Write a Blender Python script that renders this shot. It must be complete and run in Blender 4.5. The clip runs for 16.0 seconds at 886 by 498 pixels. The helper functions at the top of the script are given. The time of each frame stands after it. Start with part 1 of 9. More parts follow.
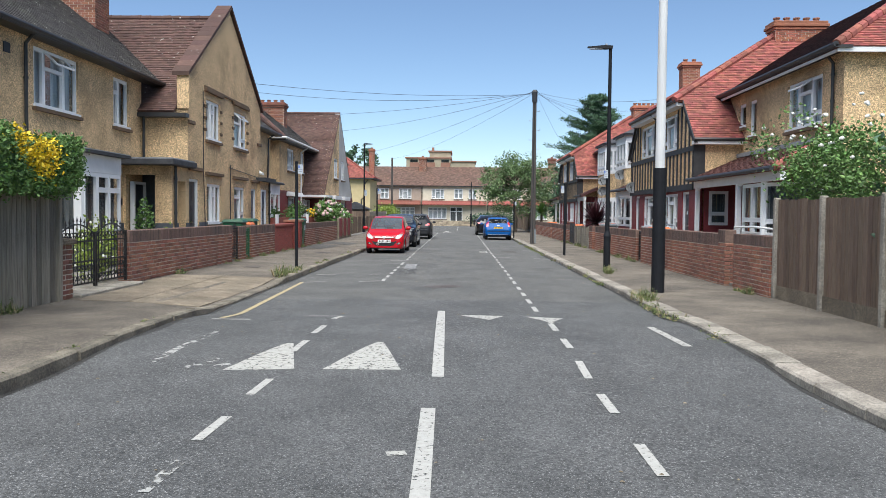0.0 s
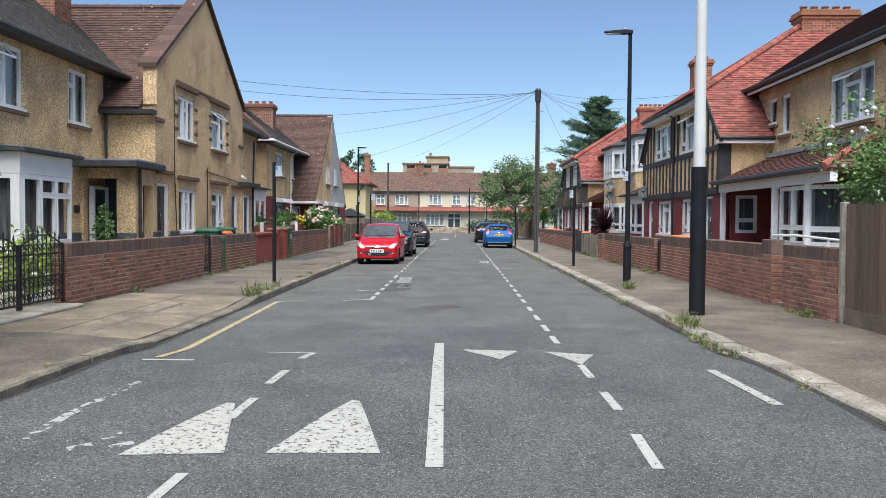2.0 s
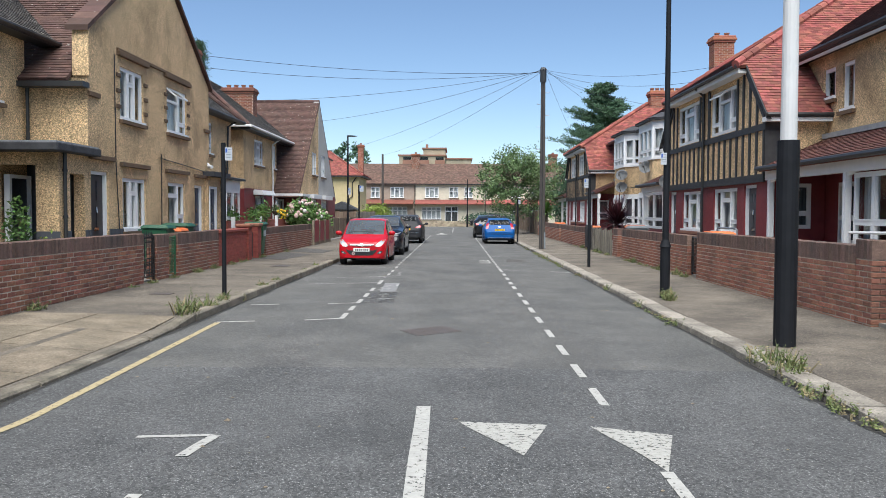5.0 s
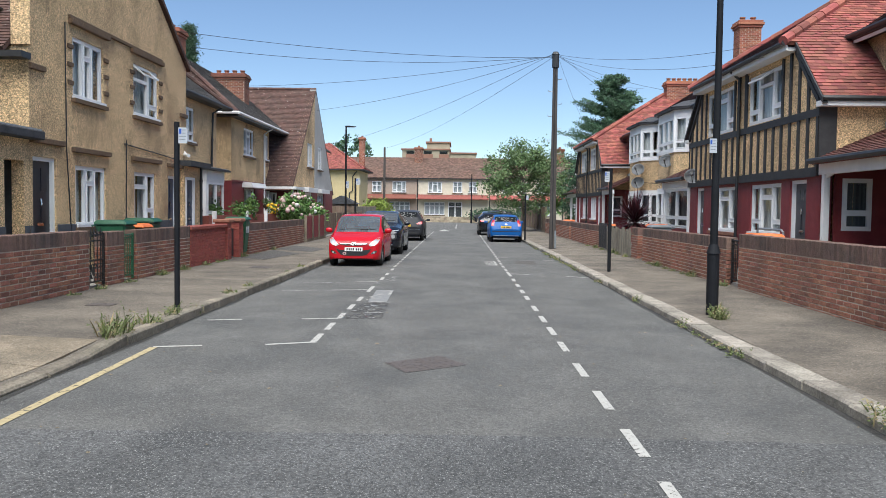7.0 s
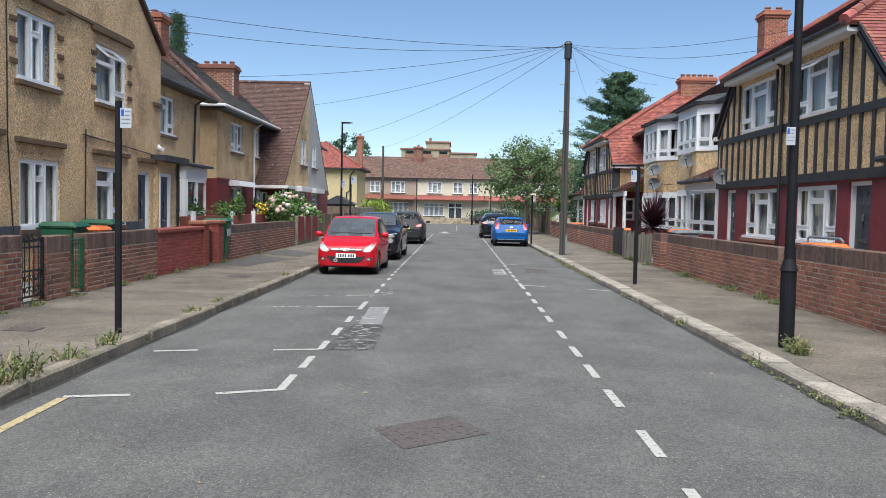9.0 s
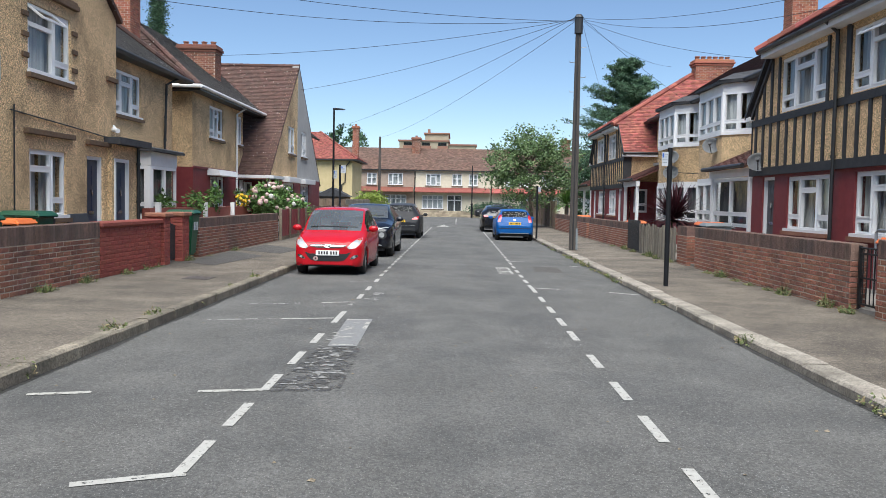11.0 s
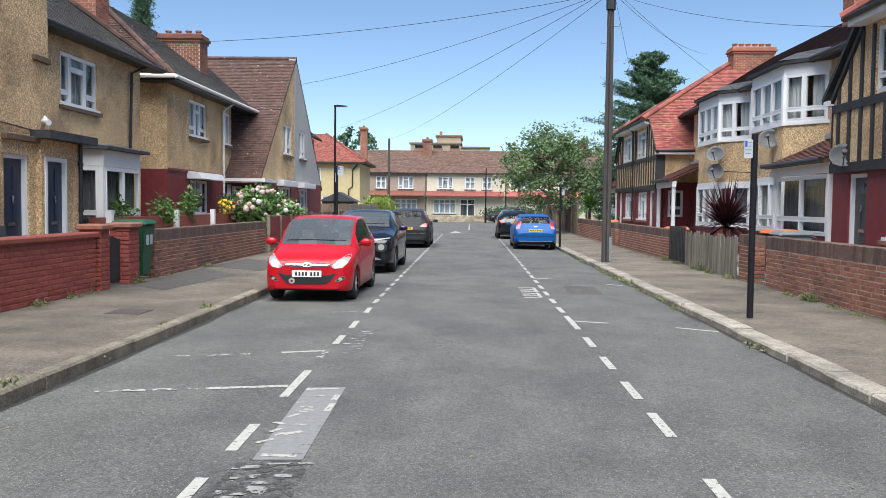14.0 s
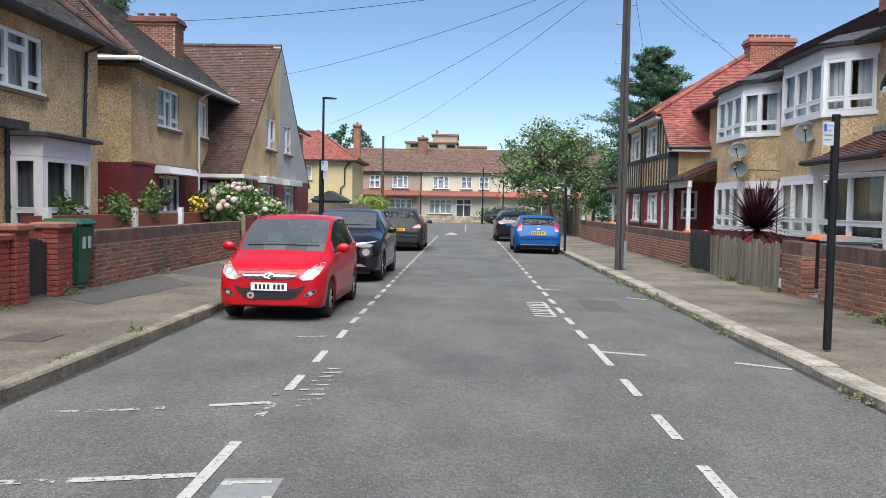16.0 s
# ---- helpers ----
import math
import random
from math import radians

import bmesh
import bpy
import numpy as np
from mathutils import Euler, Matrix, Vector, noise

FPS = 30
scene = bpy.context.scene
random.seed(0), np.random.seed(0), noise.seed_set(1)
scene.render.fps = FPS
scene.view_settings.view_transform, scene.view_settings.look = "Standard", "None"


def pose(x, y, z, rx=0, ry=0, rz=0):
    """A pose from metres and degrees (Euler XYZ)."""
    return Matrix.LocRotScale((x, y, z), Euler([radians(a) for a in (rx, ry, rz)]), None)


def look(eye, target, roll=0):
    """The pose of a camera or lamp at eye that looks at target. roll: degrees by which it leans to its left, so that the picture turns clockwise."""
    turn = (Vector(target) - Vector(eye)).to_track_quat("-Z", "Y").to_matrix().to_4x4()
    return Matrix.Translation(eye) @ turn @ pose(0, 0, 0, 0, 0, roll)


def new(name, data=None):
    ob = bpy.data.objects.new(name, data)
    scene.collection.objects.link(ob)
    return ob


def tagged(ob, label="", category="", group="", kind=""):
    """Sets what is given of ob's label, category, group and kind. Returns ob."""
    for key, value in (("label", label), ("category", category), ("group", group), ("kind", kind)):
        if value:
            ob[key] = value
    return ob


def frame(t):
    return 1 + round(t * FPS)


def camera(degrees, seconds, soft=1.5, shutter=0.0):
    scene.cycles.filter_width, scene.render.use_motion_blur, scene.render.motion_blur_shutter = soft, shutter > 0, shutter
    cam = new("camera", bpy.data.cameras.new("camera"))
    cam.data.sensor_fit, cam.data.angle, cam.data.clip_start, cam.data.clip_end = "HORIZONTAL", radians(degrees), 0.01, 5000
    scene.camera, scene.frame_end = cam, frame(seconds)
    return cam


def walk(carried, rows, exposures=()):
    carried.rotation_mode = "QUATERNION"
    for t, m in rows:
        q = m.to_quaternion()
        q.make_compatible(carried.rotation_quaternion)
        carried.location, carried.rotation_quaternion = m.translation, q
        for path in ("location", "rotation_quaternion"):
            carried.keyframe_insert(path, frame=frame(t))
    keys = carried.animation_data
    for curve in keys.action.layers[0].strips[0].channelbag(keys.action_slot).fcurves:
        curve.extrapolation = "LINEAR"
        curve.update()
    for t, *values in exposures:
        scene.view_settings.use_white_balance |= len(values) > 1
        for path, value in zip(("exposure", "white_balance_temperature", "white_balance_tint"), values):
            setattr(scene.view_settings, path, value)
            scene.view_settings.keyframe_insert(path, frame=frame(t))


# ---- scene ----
cam = camera(54.59, 16.0, soft=0.55)
# seconds, eye, target, roll
ROWS = [
    (0.0, (-0.059, 0.632, 1.482), (-0.261, 10.621, 1.063), 0.56),
    (0.5, (-0.070, 1.284, 1.478), (-0.259, 11.276, 1.132), 0.61),
    (1.0, (-0.124, 1.892, 1.483), (-0.295, 11.885, 1.169), 0.60),
    (1.5, (-0.074, 2.520, 1.505), (-0.247, 12.513, 1.182), 0.51),
    (2.0, (-0.116, 3.150, 1.510), (-0.291, 13.143, 1.164), 0.40),
    (2.5, (-0.073, 3.790, 1.506), (-0.238, 13.782, 1.132), 0.30),
    (3.0, (-0.120, 4.394, 1.512), (-0.273, 14.385, 1.111), 0.17),
    (3.5, (-0.080, 5.064, 1.496), (-0.219, 15.055, 1.096), 0.14),
    (4.0, (-0.074, 5.648, 1.508), (-0.213, 15.639, 1.103), 0.14),
    (6.5, (-0.103, 8.797, 1.545), (-0.297, 18.784, 1.077), 0.49),
    (7.0, (-0.077, 9.452, 1.551), (-0.267, 19.438, 1.069), 0.71),
    (7.5, (-0.114, 10.009, 1.572), (-0.297, 19.995, 1.081), 0.88),
    (8.0, (-0.152, 10.646, 1.574), (-0.325, 20.633, 1.088), 1.02),
    (8.5, (-0.173, 11.235, 1.594), (-0.347, 21.222, 1.115), 1.19),
    (9.0, (-0.238, 11.880, 1.578), (-0.409, 21.867, 1.105), 1.14),
    (11.5, (-0.237, 15.246, 1.496), (-0.402, 25.228, 0.937), 1.04),
    (12.0, (-0.249, 15.897, 1.492), (-0.452, 25.880, 0.934), 1.01),
    (12.5, (-0.255, 16.535, 1.488), (-0.478, 26.518, 0.948), 0.86),
    (13.0, (-0.251, 17.138, 1.502), (-0.514, 27.121, 0.977), 0.74),
    (13.5, (-0.285, 17.718, 1.511), (-0.588, 27.700, 0.996), 0.60),
    (14.0, (-0.259, 18.286, 1.535), (-0.577, 28.268, 1.029), 0.62),
    (14.5, (-0.300, 18.879, 1.559), (-0.624, 28.861, 1.046), 0.57),
    (15.0, (-0.291, 19.484, 1.554), (-0.590, 29.466, 1.052), 0.71),
    (15.5, (-0.347, 20.073, 1.553), (-0.627, 30.056, 1.037), 0.73),
    (16.0, (-0.315, 20.774, 1.511), (-0.580, 30.758, 1.011), 1.02),
]
walk(cam, [(t, look(eye, target, roll)) for t, eye, target, roll in ROWS],
     exposures=[(t, e + 0.07, 6280, 8.5) for t, e in ((0.0, 0.77), (12.8, 0.78), (13.0, 0.86), (13.3, 1.25), (13.6, 1.25), (13.9, 0.98), (14.2, 0.87), (16.0, 0.84))])

# ---------------------------------------------------------------- light
SUN_EL, SUN_AZ = 64.5, 182.0
world = bpy.data.worlds.new("world")
scene.world = world
world.use_nodes = True
wn = world.node_tree.nodes
sky = wn.new("ShaderNodeTexSky")
sky.sky_type = "NISHITA"
sky.sun_disc = False
sky.sun_elevation = radians(SUN_EL)
sky.sun_rotation = radians(SUN_AZ)
sky.air_density, sky.dust_density, sky.ozone_density = 0.8, 0.0, 2.2
wn["Background"].inputs["Strength"].default_value = 0.082
world.node_tree.links.new(sky.outputs[0], wn["Background"].inputs["Color"])
sun_data = bpy.data.lights.new("sun", "SUN")
sun_data.energy, sun_data.angle, sun_data.color = 4.3, radians(66.0), (1.0, 0.97, 0.92)
sun = new("sun", sun_data)
sun.matrix_world = look((-0.3, -3.9, 8.0), (0, 0, 0))


# ---------------------------------------------------------------- materials
def mat(name, c1, c2=None, scale=8.0, rough=0.8, metal=0.0, bump=0.0, bscale=60.0, big=None, bigscale=0.6, bigamt=0.5,
        piece=0.0, speck=None, speckscale=90.0, speckpos=0.6, stretch=(1, 1, 1), coat=0.0, spec=0.5, detail=6, cells=None):
    m = bpy.data.materials.new(name)
    m.use_nodes = True
    t = m.node_tree
    n, l = t.nodes, t.links
    b = n["Principled BSDF"]
    b.inputs["Roughness"].default_value = rough
    b.inputs["Metallic"].default_value = metal
    b.inputs["Coat Weight"].default_value = coat
    b.inputs["Specular IOR Level"].default_value = spec
    geo = n.new("ShaderNodeNewGeometry")
    mp = n.new("ShaderNodeMapping")
    mp.inputs["Scale"].default_value = stretch
    l.new(geo.outputs["Position"], mp.inputs["Vector"])

    def noise_tex(s, d=detail, r=0.6):
        q = n.new("ShaderNodeTexNoise")
        q.inputs["Scale"].default_value = s
        q.inputs["Detail"].default_value = d
        q.inputs["Roughness"].default_value = r
        l.new(mp.outputs[0], q.inputs["Vector"])
        return q

    def mix(fac, a, c, kind="MIX"):
        q = n.new("ShaderNodeMix")
        q.data_type, q.blend_type = "RGBA", kind
        for sock, v in ((q.inputs[0], fac), (q.inputs[6], a), (q.inputs[7], c)):
            if hasattr(v, "is_linked"):
                l.new(v, sock)
            elif isinstance(v, (int, float)):
                sock.default_value = v
            else:
                sock.default_value = (*v, 1)
        return q.outputs[2]

    def ramp(sock, a, c):
        q = n.new("ShaderNodeMapRange")
        q.inputs[1].default_value, q.inputs[2].default_value = a, c
        l.new(sock, q.inputs[0])
        return q.outputs[0]

    col = mix(ramp(noise_tex(scale).outputs[0], 0.3, 0.7), c1, c2 or c1)
    if big:
        col = mix(ramp(noise_tex(bigscale, 4).outputs[0], 0.45, 0.75), col, mix(bigamt, col, big))
    if speck:
        col = mix(ramp(noise_tex(speckscale, 2).outputs[0], speckpos, speckpos + 0.04), col, speck)
    if cells:
        vo = n.new("ShaderNodeTexVoronoi")
        vo.inputs["Scale"].default_value = cells[0]
        l.new(mp.outputs[0], vo.inputs["Vector"])
        sep = n.new("ShaderNodeSeparateColor")
        l.new(vo.outputs["Color"], sep.inputs[0])
        gr = n.new("ShaderNodeMapRange")
        gr.inputs[3].default_value, gr.inputs[4].default_value = 1 - cells[1], 1 + cells[1]
        l.new(sep.outputs[0], gr.inputs[0])
        hv = n.new("ShaderNodeHueSaturation")
        l.new(col, hv.inputs["Color"])
        l.new(gr.outputs[0], hv.inputs["Value"])
        col = hv.outputs[0]
    if piece:
        oi = n.new("ShaderNodeObjectInfo")
        add = n.new("ShaderNodeMath")
        l.new(oi.outputs["Random"], add.inputs[0])
        l.new(geo.outputs["Random Per Island"], add.inputs[1])
        fr = n.new("ShaderNodeMath")
        fr.operation = "FRACT"
        l.new(add.outputs[0], fr.inputs[0])
        hs = n.new("ShaderNodeHueSaturation")
        l.new(col, hs.inputs["Color"])
        q = n.new("ShaderNodeMapRange")
        q.inputs[3].default_value, q.inputs[4].default_value = 1 - piece, 1 + piece
        l.new(fr.outputs[0], q.inputs[0])
        l.new(q.outputs[0], hs.inputs["Value"])
        mul = n.new("ShaderNodeMath")
        mul.operation = "MULTIPLY"
        mul.inputs[1].default_value = 7.31
        l.new(fr.outputs[0], mul.inputs[0])
        f2 = n.new("ShaderNodeMath")
        f2.operation = "FRACT"
        l.new(mul.outputs[0], f2.inputs[0])
        q2 = n.new("ShaderNodeMapRange")
        q2.inputs[3].default_value, q2.inputs[4].default_value = 0.5 - 0.03 * piece, 0.5 + 0.03 * piece
        l.new(f2.outputs[0], q2.inputs[0])
        l.new(q2.outputs[0], hs.inputs["Hue"])
        col = hs.outputs[0]
    l.new(col, b.inputs["Base Color"])
    if bump:
        bp = n.new("ShaderNodeBump")
        bp.inputs["Strength"].default_value = bump
        bp.inputs["Distance"].default_value = 0.02
        l.new(noise_tex(bscale, 3).outputs[0], bp.inputs["Height"])
        l.new(bp.outputs[0], b.inputs["Normal"])
    return m


def worn_mat(name, c, keep=0.5, scale=14.0):
    """Road paint, worn through to the asphalt in flakes."""
    m = mat(name, c, tuple(v * 0.75 for v in c), 20, 0.7, bump=0.3, bscale=120)
    n, l = m.node_tree.nodes, m.node_tree.links
    geo = n.new("ShaderNodeNewGeometry")
    q = n.new("ShaderNodeTexNoise")
    q.inputs["Scale"].default_value, q.inputs["Detail"].default_value, q.inputs["Roughness"].default_value = scale, 8, 0.7
    l.new(geo.outputs["Position"], q.inputs["Vector"])
    r = n.new("ShaderNodeMapRange")
    r.inputs[1].default_value, r.inputs[2].default_value = keep - 0.03, keep + 0.03
    l.new(q.outputs[0], r.inputs[0])
    tr = n.new("ShaderNodeBsdfTransparent")
    mx = n.new("ShaderNodeMixShader")
    l.new(r.outputs[0], mx.inputs[0])
    l.new(n["Principled BSDF"].outputs[0], mx.inputs[1])
    l.new(tr.outputs[0], mx.inputs[2])
    l.new(mx.outputs[0], n["Material Output"].inputs[0])
    return m


def glass_mat(name, tint, rough=0.02, ior=1.5, sky_sheen=0.0):
    m = bpy.data.materials.new(name)
    m.use_nodes = True
    n, l = m.node_tree.nodes, m.node_tree.links
    tr, gl, mx, fr = n.new("ShaderNodeBsdfTransparent"), n.new("ShaderNodeBsdfGlossy"), n.new("ShaderNodeMixShader"), n.new("ShaderNodeFresnel")
    tr.inputs[0].default_value = (*tint, 1)
    gl.inputs["Roughness"].default_value = rough
    fr.inputs[0].default_value = ior
    l.new(fr.outputs[0], mx.inputs[0])
    l.new(tr.outputs[0], mx.inputs[1])
    l.new(gl.outputs[0], mx.inputs[2])
    # a diffuse blue-grey share paints the sky's reflection onto the glass
    df, sheen_mix = n.new("ShaderNodeBsdfDiffuse"), n.new("ShaderNodeMixShader")
    df.inputs[0].default_value = (0.5, 0.55, 0.6, 1)
    sheen_mix.inputs[0].default_value = sky_sheen
    l.new(mx.outputs[0], sheen_mix.inputs[1])
    l.new(df.outputs[0], sheen_mix.inputs[2])
    l.new(sheen_mix.outputs[0], n["Material Output"].inputs[0])
    return m


